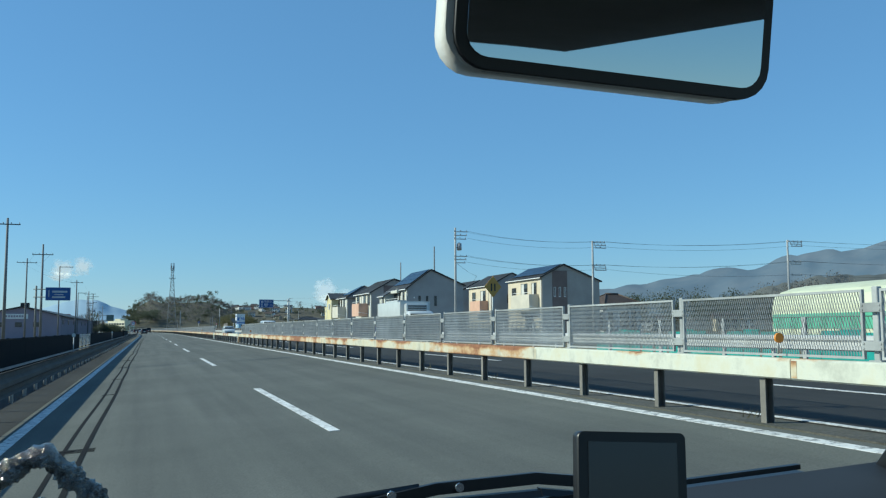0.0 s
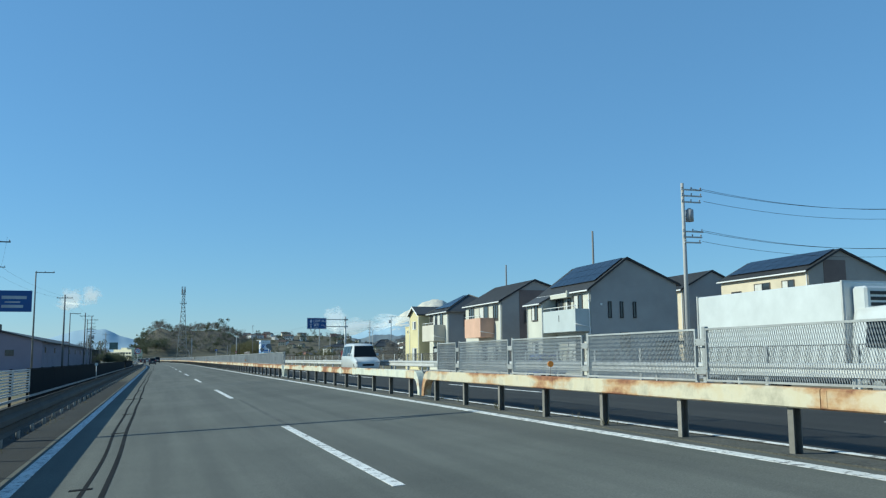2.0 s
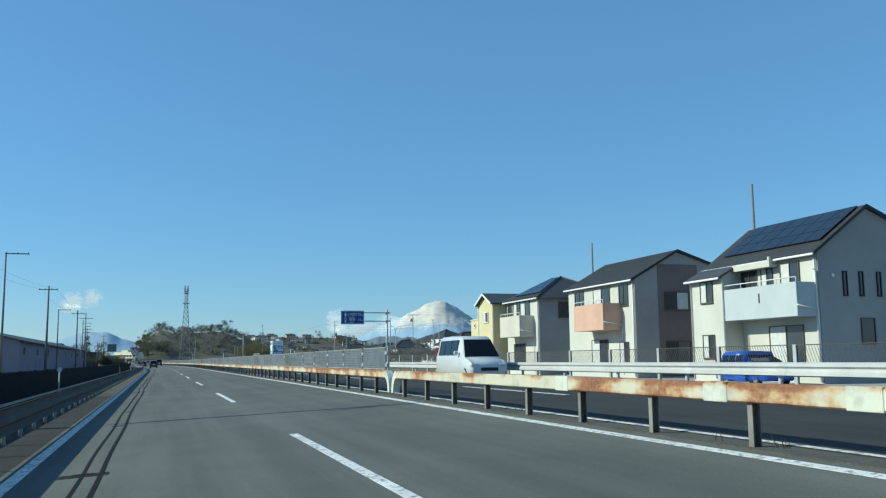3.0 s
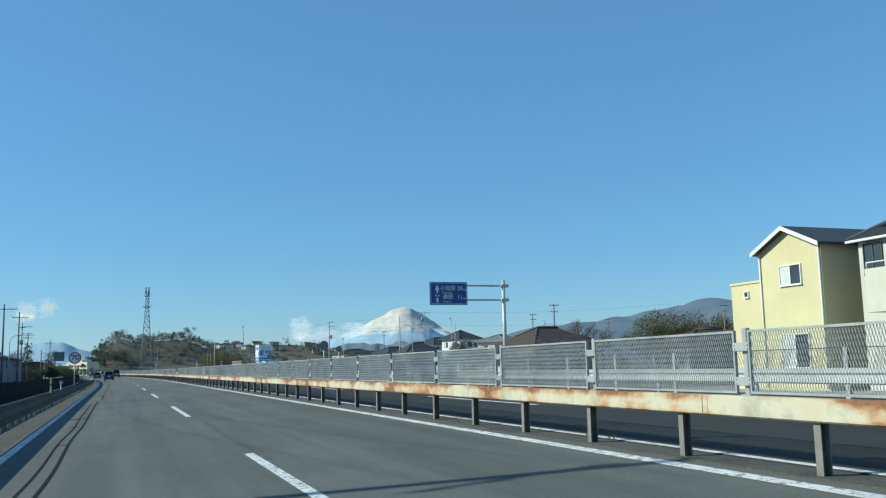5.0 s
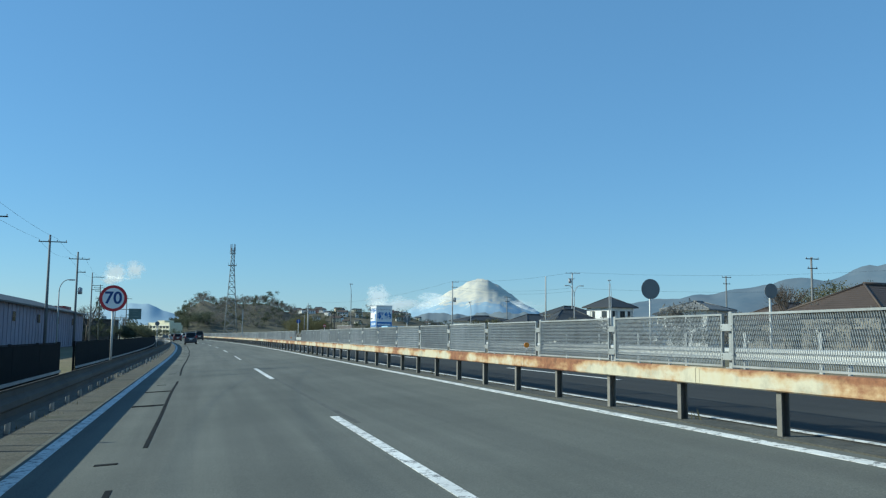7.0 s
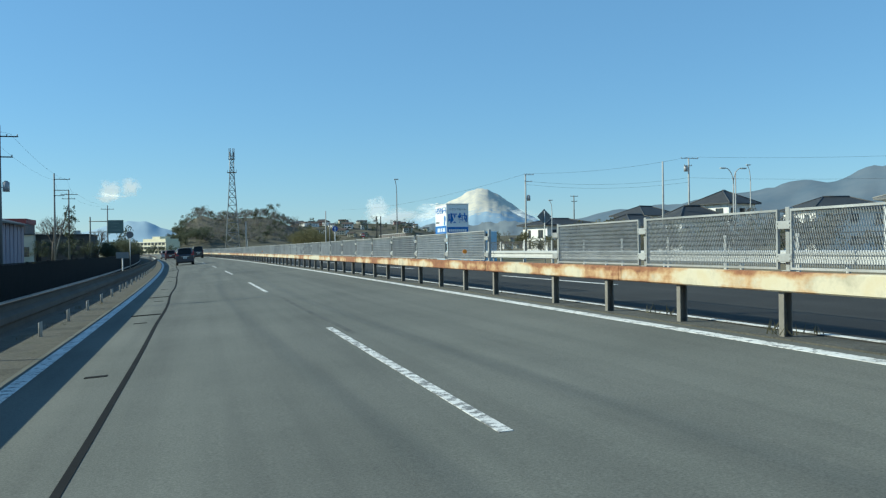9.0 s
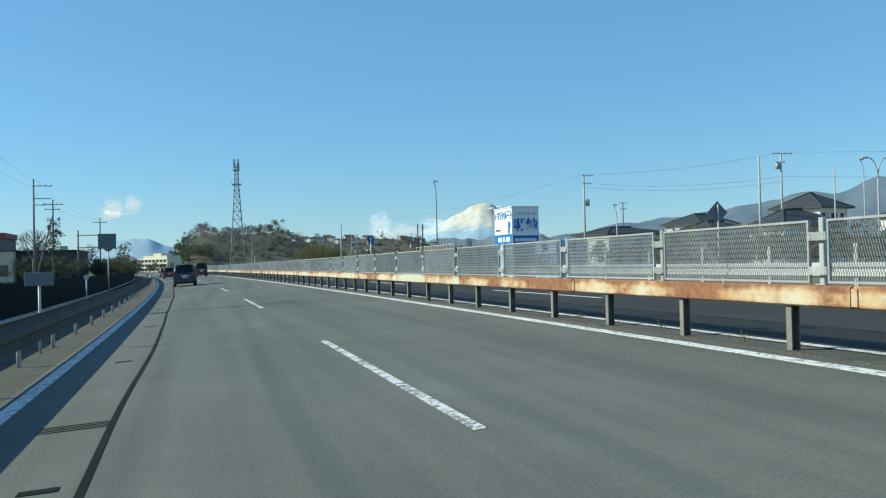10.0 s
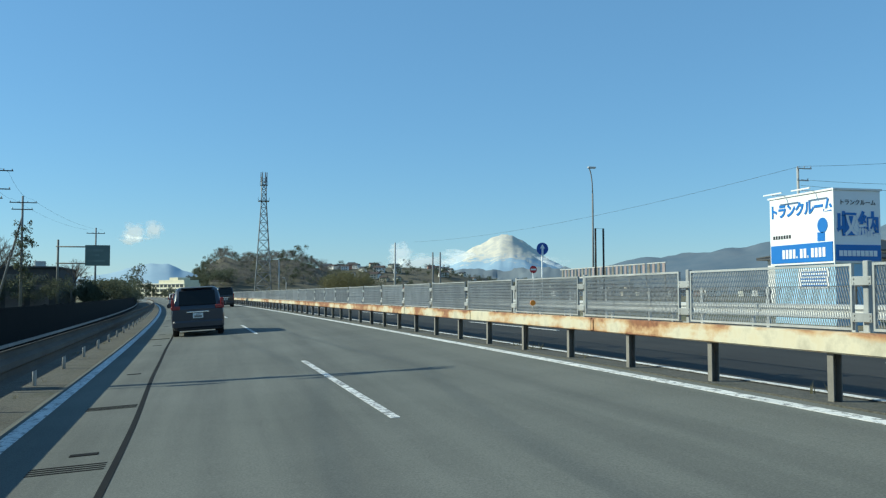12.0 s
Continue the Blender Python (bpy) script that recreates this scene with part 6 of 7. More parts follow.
spots = [(rw.uniform(50, 140), rw.uniform(320, 480), 0, rw.uniform(1.6, 3.2)) for _ in range(70)]
woods("hedges", "low winter hedges and shrubs between the houses", spots, LEAFB, 38)
spots = [(rw.uniform(36, 66), rw.uniform(262, 280), 0, rw.uniform(2.4, 4.4)) for _ in range(54)]
woods("hedges", "yellow-green hedge behind the far road", spots, LEAFG, 39, 420, 0.34)
spots = [(rw.uniform(37, 44) + max(0, y - 230) * 0.2, y, 0, rw.uniform(2.2, 3.8)) for y in [150 + 1.6 * i for i in range(96)]]
woods("hedges", "brown and grey winter shrubs along the far side road", spots, LEAFB, 43, 420, 0.34)
spots = [(rw.uniform(36, 46), y, 0, rw.uniform(1.5, 2.8)) for y in [156 + 3.4 * i for i in range(40)]]
woods("hedges", "dark evergreen shrubs along the far side road", spots, LEAFD, 44, 420, 0.34)
spots = [(rw.uniform(-44, -24), rw.uniform(362, 420), 0, rw.uniform(4, 7)) for _ in range(50)]
woods("hedges", "dark shrubs and bare trees beyond the screen fence", spots, LEAFB, 40, 420, 0.3, 0.3)
spots = [(rw.uniform(-17, -10.5), y, -0.3, rw.uniform(2.4, 4.0)) for y in [346 + 0.35 * i for i in range(60)]]
woods("hedges", "dark evergreen shrubs beyond the screen fence", spots, LEAFD, 45, 700, 0.26, 0.6)
woods("hedges", "dark tangled shrubs in front of the low shop", [(-26 + 0.42 * i, 340 + (i * 7 % 5), -0.3, 2.6 + (i * 5 % 4) * 0.45) for i in range(24)], LEAFD, 47, 700, 0.24, 0.3)
woods("climbing_vine", "dark vine grown up the propped utility pole", [(-20.1 + 0.25 * math.sin(i * 2.1), 337.5 + 0.2 * math.cos(i * 1.7), 1.2 + 0.55 * i, 2.4) for i in range(11)], LEAFD, 48, 160, 0.5, 0.5)
spots = [(rw.uniform(-52, -8), rw.uniform(575, 605), -0.3, rw.uniform(3.0, 5.0)) for _ in range(46)] + [(-30, 590, -0.3, 13), (-33, 594, -0.3, 11), (-27, 592, -0.3, 9)]
woods("hedges", "dark trees in front of the school", spots, LEAFD, 46, 600, 0.28, 0.6)
spots = [(rw.uniform(-60, -24), rw.uniform(430, 620), 0, rw.uniform(3, 6)) for _ in range(50)]
woods("hedges", "dark trees along the road's far bend", spots, LEAFD, 41)
spots = [(rw.uniform(44, 62), rw.uniform(196, 246), 0, rw.uniform(3, 5.5)) for _ in range(16)]
woods("hedges", "rust-brown shrubs among the houses", spots, LEAFB, 42, 420, 0.34)


def bare_tree(label, x, y, h, seed):
    t = thing("tree", label, "tree", pose(x, y, -0.12))
    r = random.Random(seed)
    bm = bmesh.new()
    bm_cyl(bm, (0, 0, 0), (0.1, 0, h * 0.35), h * 0.02, h * 0.015, 8)
    part("trunk", bm, BARK, t)
    bm = bmesh.new()

    def grow(p, d, ln, rad, lev):
        q = p + d * ln
        bm_cyl(bm, p, q, rad, rad * 0.6, 5, False)
        if lev == 0:
            return
        for _ in range(4):
            nd = (d + Vector((r.gauss(0, 0.45), r.gauss(0, 0.45), r.gauss(0.12, 0.3)))).normalized()
            grow(p + d * ln * r.uniform(0.55, 1.0), nd, ln * r.uniform(0.55, 0.8), rad * 0.55, lev - 1)

    for _ in range(5):
        d = Vector((r.gauss(0, 0.5), r.gauss(0, 0.5), 1)).normalized()
        grow(Vector((0.08, 0, h * 0.3)), d, h * 0.26, h * 0.009, 3)
    part("crown", bm, BARK, t, "bare branching crown")


bare_tree("bare winter tree beyond the screen fence", -21.5, 330, 8.5, 1)
bare_tree("bare winter tree beyond the screen fence", -25.0, 352, 8.0, 2)
bare_tree("bare winter tree beyond the screen fence", -16.5, 345, 6.5, 3)
bare_tree("bare winter tree beyond the houses", 88, 262, 11.5, 4)
bare_tree("bare winter tree beyond the houses", 66, 232, 9.0, 5)
bare_tree("bare winter tree beyond the houses", 99, 274, 11, 6)

# ---- small houses on and below the hill ----
CATS = [(WHITEW, ROOFD), (BEIGE, ROOFB), (WHITEW, ROOFB), (GREYS, ROOFD), (CREAM, ROOFD), (mat("rose_plaster", (0.5, 0.26, 0.2), 0.8), ROOFB)]
protos = []
for k, (wm, rm) in enumerate(CATS):
    t = thing("small_house", ["white house with a dark roof among many", "beige house with a brown roof among many", "white house with a brown roof among many", "grey house with a dark roof among many", "cream house with a dark roof among many", "rose-coloured house with a brown roof among many"][k], "house", None, "houses below the hill")
    w, d, e, a = 9 + k % 3, 8, 5.4, 7.6
    part("wall", boxes((-w / 2, w / 2, -d / 2, d / 2, 0, e)), wm, t)
    bm = bmesh.new()
    bm_poly(bm, [(-w / 2 - 0.6, -d / 2 - 0.6, e), (-w / 2 - 0.6, d / 2 + 0.6, e), (-w / 2 - 0.6, 0, a)], (w + 1.2, 0, 0))
    part("roof", bm, rm, t)
    for i in range(3):
        for zz in (0.9, 3.5):
            part("window", boxes((-w / 2 + 1 + i * 2.8, -w / 2 + 2.7 + i * 2.8, -d / 2 - 0.05, -d / 2 - 0.003, zz, zz + 1.3)), GLASSD, t)
    protos.append(t)
rh = random.Random(77)
for k in range(120):
    x = rh.uniform(88, 420)
    y = rh.uniform(900, 1075) if k % 4 else rh.uniform(780, 900)
    z = max(-0.1, hill_z(x, y)) if y > 862 else -0.1
    m = pose(x, y, z - 0.3, 0, 0, rh.uniform(-60, 10)) @ Matrix.Scale(rh.uniform(0.62, 0.9), 4)
    if k < len(protos):
        protos[k].matrix_basis = m
    else:
        copy_thing(protos[rh.randrange(len(protos))], m)
for k in range(22):
    x = rh.uniform(110, 330)
    y = rh.uniform(640, 860)
    copy_thing(protos[rh.randrange(len(protos))], pose(x, y, -0.1, 0, 0, rh.uniform(-40, 40)) @ Matrix.Scale(0.8, 4))
for k in range(16):
    copy_thing(protos[rh.randrange(len(protos))], pose(rh.uniform(100, 240), rh.uniform(140, 330), -0.1, 0, 0, rh.uniform(-40, 40)))
for k in range(14):
    copy_thing(protos[rh.randrange(len(protos))], pose(rh.uniform(-110, -45), rh.uniform(330, 640), -0.1, 0, 0, rh.uniform(-40, 40)))

# ---- vehicles ----
RIM = mat("silver_wheel_rim", (0.45, 0.46, 0.47), 0.35, 0.7, var=0.1)
DARKBLUE = car_paint("dark_blue_grey_paint", (0.018, 0.023, 0.038))
BLACKBLUE = car_paint("blue_black_paint", (0.012, 0.014, 0.019))
WHITEC = car_paint("white_car_paint", (0.63, 0.65, 0.64))
SILVER = car_paint("silver_car_paint", (0.36, 0.37, 0.38))
DARKRED = car_paint("dark_red_paint", (0.09, 0.012, 0.014))
LAMPR = car_paint("red_tail_lamp", (0.25, 0.009, 0.013))
LAMPW = car_paint("clear_lamp", (0.6, 0.6, 0.6))
CHROME = mat("bright_chrome", (0.75, 0.76, 0.77), 0.15, 0.95, var=0.05, bump=0)
PLATE = mat("pale_number_plate", (0.72, 0.72, 0.70), 0.5, var=0.05, bump=0)
CARGLASS = glass_mat("tinted_car_glass", (0.008, 0.010, 0.011), 0.06)
CARGLASS.node_tree.nodes["Principled BSDF"].inputs["Specular IOR Level"].default_value = 0.3


def lofted(stations):
    """stations: (y, floor, belt, roof, half width, half roof width), from the tail to the nose."""
    bm = bmesh.new()
    rings = []
    for y, fl, be, ro, w, wr in stations:
        half = [(w * 0.90, fl), (w * 0.985, fl + 0.10), (w, fl + (be - fl) * 0.55), (w * 0.985, be), (wr + (w - wr) * 0.28, be + (ro - be) * 0.72), (wr, ro - 0.05), (wr * 0.86, ro), (0.0, ro + 0.012)]
        ring = [(-a, z) for a, z in half] + [(a, z) for a, z in half[-2::-1]]
        rings.append([bm.verts.new((a, y, z)) for a, z in ring])
    for a, b in zip(rings, rings[1:]):
        for i in range(len(a)):
            j = (i + 1) % len(a)
            f = bm.faces.new((a[i], a[j], b[j], b[i]))
            f.smooth = True
    bm.faces.new(rings[0])
    bm.faces.new(rings[-1][::-1])
    return bm


def quad_panel(pts, n, t=0.012, bulge=0.0):
    bm = bmesh.new()
    bm_poly(bm, [Vector(p) + Vector(n) * t for p in pts], Vector(n) * -(t + 0.02))
    return bm


def wheel(car, x, y, r, w=0.19):
    bm = bmesh.new()
    s = 1 if x > 0 else -1
    prof_ = [(r * 0.62, -w / 2), (r * 0.93, -w / 2), (r, -w * 0.36), (r, w * 0.36), (r * 0.93, w / 2), (r * 0.62, w / 2)]
    n = 24
    rings = [[bm.verts.new((x + b, y + a * math.cos(2 * math.pi * i / n), r + a * math.sin(2 * math.pi * i / n))) for a, b in prof_] for i in range(n)]
    for i in range(n):
        a, b = rings[i], rings[(i + 1) % n]
        for k in range(len(prof_) - 1):
            bm.faces.new((a[k], a[k + 1], b[k + 1], b[k])).smooth = True
    wh = part("wheel", bm, RUBBER, car, "black tyre")
    bm = bmesh.new()
    bm_cyl(bm, (x + s * w * 0.18, y, r), (x + s * w * 0.34, y, r), r * 0.63, r * 0.58, 20)
    bm_cyl(bm, (x + s * w * 0.34, y, r), (x + s * w * 0.40, y, r), r * 0.16, r * 0.12, 10)
    part("rim", bm, RIM, wh)


def van(label, m, paint, L, W, H, tail=0.18, kei=False, category="car", name="minivan", nose=0.9, hood=0.98, front=False):
    """A tall box-like car; its tail at y = 0, its nose at y = L."""
    c = thing(name, label, category, m)
    w = W / 2
    be = H * 0.56
    wr = w * (0.90 if kei else 0.78)
    st = [(0.00, 0.33, be * 0.93, be * 0.98, w * 0.93, w * 0.90), (0.05, 0.26, be, be + 0.08, w * 0.97, w * 0.93), (tail * 0.5, 0.22, be, (be + H) / 2, w, wr * 1.03), (tail, 0.21, be, H - 0.05, w, wr), (tail + 0.25, 0.20, be, H, w, wr), (L * 0.35, 0.20, be, H + 0.01, w, wr), (L * 0.62, 0.20, be * 0.98, H - 0.03, w, wr * 0.98), (L - nose - 0.55, 0.20, be * 0.96, H - 0.16, w, wr * 0.95), (L - nose, 0.20, hood - 0.05, hood + 0.04, w * 0.98, w * 0.86), (L - 0.25, 0.22, hood * 0.8, hood * 0.90, w * 0.95, w * 0.82), (L - 0.04, 0.28, hood * 0.66, hood * 0.74, w * 0.88, w * 0.76), (L, 0.34, hood * 0.55, hood * 0.62, w * 0.80, w * 0.70)]
    body = part("body", lofted(st), paint, c)
    # rear window, lamps, plate, trim
    t0, t1 = 0.05 + (tail * 0.5 - 0.05) * 0.14, tail * 0.88
    part("rear_window", quad_panel([(-wr * 0.90, t0, be + 0.12), (wr * 0.90, t0, be + 0.12), (wr * 0.86, t1, H - 0.13), (-wr * 0.86, t1, H - 0.13)], (0, -0.9, 0.43), 0.035), CARGLASS, c, "dark rear window")
    for s in (-1, 1):
        if kei:
            lamp = boxes((min(s * w * 0.90, s * w * 0.99), max(s * w * 0.90, s * w * 0.99), -0.012, 0.14, be * 0.72, be * 1.22), bevel=0.015)
        else:
            lamp = boxes((min(s * w * 0.66, s * w * 1.0), max(s * w * 0.66, s * w * 1.0), -0.015, 0.16, be * 0.98, be * 1.12), bevel=0.02)
            bm_box(lamp, min(s * w * 0.86, s * w * 0.985), max(s * w * 0.86, s * w * 0.985), 0.0, 0.13, be * 1.12, be * 1.36, bevel=0.015)
        part("tail_lamp", lamp, LAMPR, c, "red tail lamp")
        y0, y1 = 0.45, L - nose - 0.75
        n = 3 if not kei else 2
        for k in range(n):
            ya, yb = y0 + (y1 - y0) * k / n + 0.04, y0 + (y1 - y0) * (k + 1) / n - 0.04
            xs, xt = s * (w * 0.985 + 0.004), s * (wr + (w - wr) * 0.22)
            part("side_window", quad_panel([(xs, ya, be + 0.03), (xs, yb, be + 0.03), (xt, yb, H - 0.18), (xt, ya, H - 0.18)], (s * 0.97, 0, 0.2), 0.02), CARGLASS, c, "dark side window")
        mir = boxes((min(s * w, s * (w + 0.18)), max(s * w, s * (w + 0.18)), L - nose - 0.62, L - nose - 0.5, be + 0.03, be + 0.2), bevel=0.03)
        part("wing_mirror", mir, paint, c)
        wheel(c, s * (w - 0.12), 0.72 if not kei else 0.5, 0.31 if not kei else 0.28)
        wheel(c, s * (w - 0.12), L - 0.78, 0.31 if not kei else 0.28)
        hl = boxes((min(s * w * 0.5, s * w * 0.92), max(s * w * 0.5, s * w * 0.92), L - 0.32, L - 0.015, hood * 0.60, hood * 0.77), bevel=0.04)
        part("headlamp", hl, LAMPW, c, "clear headlamp")
    part("windscreen", quad_panel([(-w * 0.88, L - nose + 0.03, hood + 0.05), (w * 0.88, L - nose + 0.03, hood + 0.05), (wr * 0.90, L - nose - 0.56, H - 0.18), (-wr * 0.90, L - nose - 0.56, H - 0.18)], (0, 0.72, 0.69), 0.03), CARGLASS, c, "dark windscreen")
    part("chrome_bar", boxes((-w * 0.42, w * 0.42, -0.03, 0.0, be * 0.86, be * 0.91), bevel=0.008), CHROME, c, "bright chrome strip")
    plate = part("number_plate", boxes((-0.165, 0.165, -0.03, -0.012, be * 0.66, be * 0.66 + 0.165), bevel=0.004), PLATE, c, "pale number plate")
    bm = boxes((-0.12, 0.12, -0.034, -0.031, be * 0.66 + 0.03, be * 0.66 + 0.09), (-0.06, 0.08, -0.034, -0.031, be * 0.66 + 0.115, be * 0.66 + 0.14))
    part("text_bar", bm, POSTM, plate, "grey bars")
    part("bumper", boxes((-w * 0.95, w * 0.95, -0.06, 0.12, 0.28, 0.52), bevel=0.04), paint, c)
    part("bumper_trim", boxes((-w * 0.8, w * 0.8, -0.04, 0.10, 0.20, 0.29), bevel=0.02), RUBBER, c)
    # Silver colour paints in the sun's glint on the roof edge, kei van excepted.
    part("roof_spoiler", boxes((-wr * 0.8, wr * 0.8, tail * 0.75, tail + 0.2, H - 0.03, H + 0.014), bevel=0.01), SILVER if not kei else paint, c)
    part("grille", boxes((-w * 0.45, w * 0.45, L - 0.05, L + 0.005, hood * 0.45, hood * 0.6), bevel=0.01), RUBBER, c)
    bm = bmesh.new()
    bm_tube(bm, [(-0.05, t0 - 0.02, be + 0.08), (wr * 0.5, t0 + 0.02, be + 0.16)], 0.012)
    part("rear_wiper", bm, RUBBER, c)
    return c


def drive(u, y, turn=0.0):
    return on_road(u, y) @ pose(0, 0, 0, 0, -math.degrees(math.atan(CROSS)) if u < 6.3 else 0, turn)


van("dark blue-grey minivan with red tail lamps driving ahead", drive(0.36, 270.4), DARKBLUE, 4.27, 1.695, 1.62, 0.42)
van("blue-black tall kei van driving beside the median", drive(4.0, 322.0), BLACKBLUE, 3.4, 1.475, 1.79, 0.16, True, nose=0.55)
van("small white hatchback far ahead on the bend", drive(4.0, 372.0), WHITEC, 4.0, 1.69, 1.5, 0.5, name="car")
van("dark red compact car far ahead on the bend", drive(0.2, 330.0), DARKRED, 3.9, 1.69, 1.52, 0.45, name="car")
van("silver compact car far ahead on the bend", drive(0.2, 352.0), SILVER, 4.1, 1.69, 1.5, 0.45, name="car")
van("white minivan coming along the opposite carriageway", on_road(12.7, 100.4, OPP) @ pose(0, 0, 0, 0, 0, 180), WHITEC, 4.6, 1.695, 1.9, 0.25)
van("blue compact car parked in front of the white house", pose(24.79, 96.75, -0.12, 0, 0, 178), car_paint("bright_blue_paint", (0.02, 0.09, 0.45)), 3.6, 1.6, 1.5, 0.4, name="car")
van("white car coming along the opposite carriageway", on_road(11.6, 138.8, OPP) @ pose(0, 0, 0, 0, 0, 180), WHITEC, 4.2, 1.69, 1.42, 0.5, name="car", nose=1.05)

# white box lorry on the opposite carriageway
lorry = thing("box_lorry", "white refrigerated box lorry parked behind the far fence", "lorry", pose(18.27, 66.28, -0.1, 0, 0, 180))
SHIFTY = 1.8
box = part("cargo_box", boxes((-1.1, 1.1, 0.0, 6.7, 0.95, 3.25), bevel=0.03), WHITEC, lorry)
for yy in (0.02, 6.62):
    part("box_edge", boxes((-1.13, 1.13, yy, yy + 0.06, 0.93, 3.28)), GALV, box)
part("cooler_unit", boxes((-0.85, 0.85, 6.7, 7.2, 2.3, 3.1), bevel=0.06), WHITEC, lorry)
for k in range(4):
    part("cooler_slat", boxes((-0.7, 0.7, 7.2, 7.215, 2.42 + k * 0.15, 2.51 + k * 0.15)), DARKM, lorry)
cab = [(5.0, 0.55, 1.35, 2.0, 0.92, 0.80), (5.15, 0.5, 1.35, 2.12, 0.93, 0.80), (6.1, 0.45, 1.3, 2.14, 0.93, 0.80), (6.45, 0.42, 1.25, 1.95, 0.93, 0.80), (6.85, 0.42, 1.1, 1.22, 0.92, 0.82), (6.95, 0.45, 0.9, 1.05, 0.9, 0.82)]
cab = [(y + SHIFTY, f, be + 0.2, ro + 0.42, w * 1.12, wr * 1.12) for y, f, be, ro, w, wr in cab]
part("cab", lofted(cab), WHITEC, lorry)
part("windscreen", quad_panel([(-0.9, 8.64, 1.44), (0.9, 8.64, 1.44), (0.82, 8.27, 2.34), (-0.82, 8.27, 2.34)], (0, 0.88, 0.46), 0.03), CARGLASS, lorry, "dark windscreen")
for s in (-1, 1):
    part("side_window", quad_panel([(s * 1.045, 7.3, 1.5), (s * 1.045, 8.2, 1.45), (s * 0.95, 8.0, 2.15), (s * 0.95, 7.3, 2.17)], (s * 0.97, 0, 0.2), 0.02), CARGLASS, lorry, "dark side window")
    part("wing_mirror", boxes((min(s * 1.05, s * 1.25), max(s * 1.05, s * 1.25), 8.5, 8.58, 1.5, 1.95), bevel=0.02), RUBBER, lorry)
    part("headlamp", boxes((min(s * 0.5, s * 0.85), max(s * 0.5, s * 0.85), 8.68, 8.79, 0.62, 0.85), bevel=0.03), LAMPW, lorry)
    for yy in (1.5, 7.6):
        wheel(lorry, s * 0.92, yy, 0.40, 0.22)
part("chassis", boxes((-0.4, 0.4, 0.1, 8.4, 0.5, 0.92), (-0.95, 0.95, 0.05, 0.12, 0.45, 0.6), bevel=0.01), DARKM, lorry)

# ---- the car's own cabin, where the drive begins ----
PLAS = mat("dark_blue_grey_dashboard_plastic", (0.013, 0.015, 0.019), 0.75, var=0.15, big=4, small=300, bump=0.25, dist=0.0006)
HEADL = mat("grey_headliner_cloth", (0.10, 0.10, 0.105), 0.95, var=0.12, big=5, small=250, bump=0.3, dist=0.001)
BLACKPL = mat("black_plastic", (0.012, 0.012, 0.013), 0.4, var=0.15, big=8, small=200, bump=0.1, dist=0.0005)
IVORY = mat("ivory_plastic", (0.80, 0.78, 0.72), 0.45, var=0.06, big=8, small=100)
m_, nt_, b_, co_ = start_mat("silvered_mirror")
b_.inputs["Base Color"].default_value = (0.5, 0.52, 0.52, 1)
b_.inputs["Metallic"].default_value = 1.0
b_.inputs["Roughness"].default_value = 0.015
MIRROR = m_
SCREEN = glass_mat("dark_lcd_screen", (0.035, 0.035, 0.037), 0.22)
CABLEW = mat("white_cable", (0.75, 0.75, 0.74), 0.5, var=0.05, bump=0)
FOIL = mat("crumpled_silver_plating", (0.55, 0.52, 0.48), 0.16, 1.0, var=0.5, big=90, small=150, bump=1.0, dist=0.02)
TAG = mat("orange_service_tag", (0.75, 0.36, 0.04), 0.6, var=0.12, big=20, bump=0)

own = thing("own_car", "dark car cabin front with dashboard and roof lining", "car", pose(0.399, -0.694, -0.062, 0, -3.15, -0.22))
# all in the car's own frame: x across from the middle, y ahead from the dashboard's front, z up from the road
bm = bmesh.new()
secs = []
for k in range(13):
    x = -0.70 + 1.40 * k / 12
    rise = 0.05 * math.exp(-((x - 0.33) / 0.17) ** 2)
    drop = 0.035 / (1 + math.exp((x + 0.1) / 0.06))
    prof_ = [(-0.20, 0.42), (-0.22, 0.86), (-0.17, 0.985 + rise), (0.0, 1.015 + rise * 0.8), (0.20, 1.035), (0.36, 1.045), (0.40, 1.02), (0.42, 0.42)]
    secs.append([bm.verts.new((x, y, z - (drop if z > 0.9 else 0))) for y, z in prof_])
for a, b in zip(secs, secs[1:]):
    for i in range(len(a) - 1):
        bm.faces.new((a[i], b[i], b[i + 1], a[i + 1])).smooth = True
    bm.faces.new((a[-1], b[-1], b[0], a[0]))
bm.faces.new(secs[0])
bm.faces.new(secs[-1][::-1])
dash = part("dashboard", bm, PLAS, own, "dark plastic dashboard")
part("vent_slot", boxes((-0.55, 0.55, 0.385, 0.395, 1.043, 1.05)), BLACKPL, dash)
part("cowl", boxes((-0.72, 0.72, 0.42, 0.60, 0.80, 1.0), bevel=0.03), BLACKPL, own)
bm = bmesh.new()
rows_ = []
for k in range(9):
    x = -0.66 + 1.32 * k / 8
    crown = 0.03 * (1 - (x / 0.66) ** 2)
    rows_.append([bm.verts.new((x, y, z + crown)) for y, z in ((-2.0, 1.60), (-0.6, 1.60), (-0.28, 1.55), (-0.20, 1.52), (-0.20, 1.555), (-0.30, 1.60), (-0.6, 1.65), (-2.0, 1.65))])
for a, b in zip(rows_, rows_[1:]):
    for i in range(8):
        bm.faces.new((a[i], a[(i + 1) % 8], b[(i + 1) % 8], b[i])).smooth = True
bm.faces.new(rows_[0])
bm.faces.new(rows_[-1][::-1])
part("headliner", bm, HEADL, own, "grey cloth roof lining")
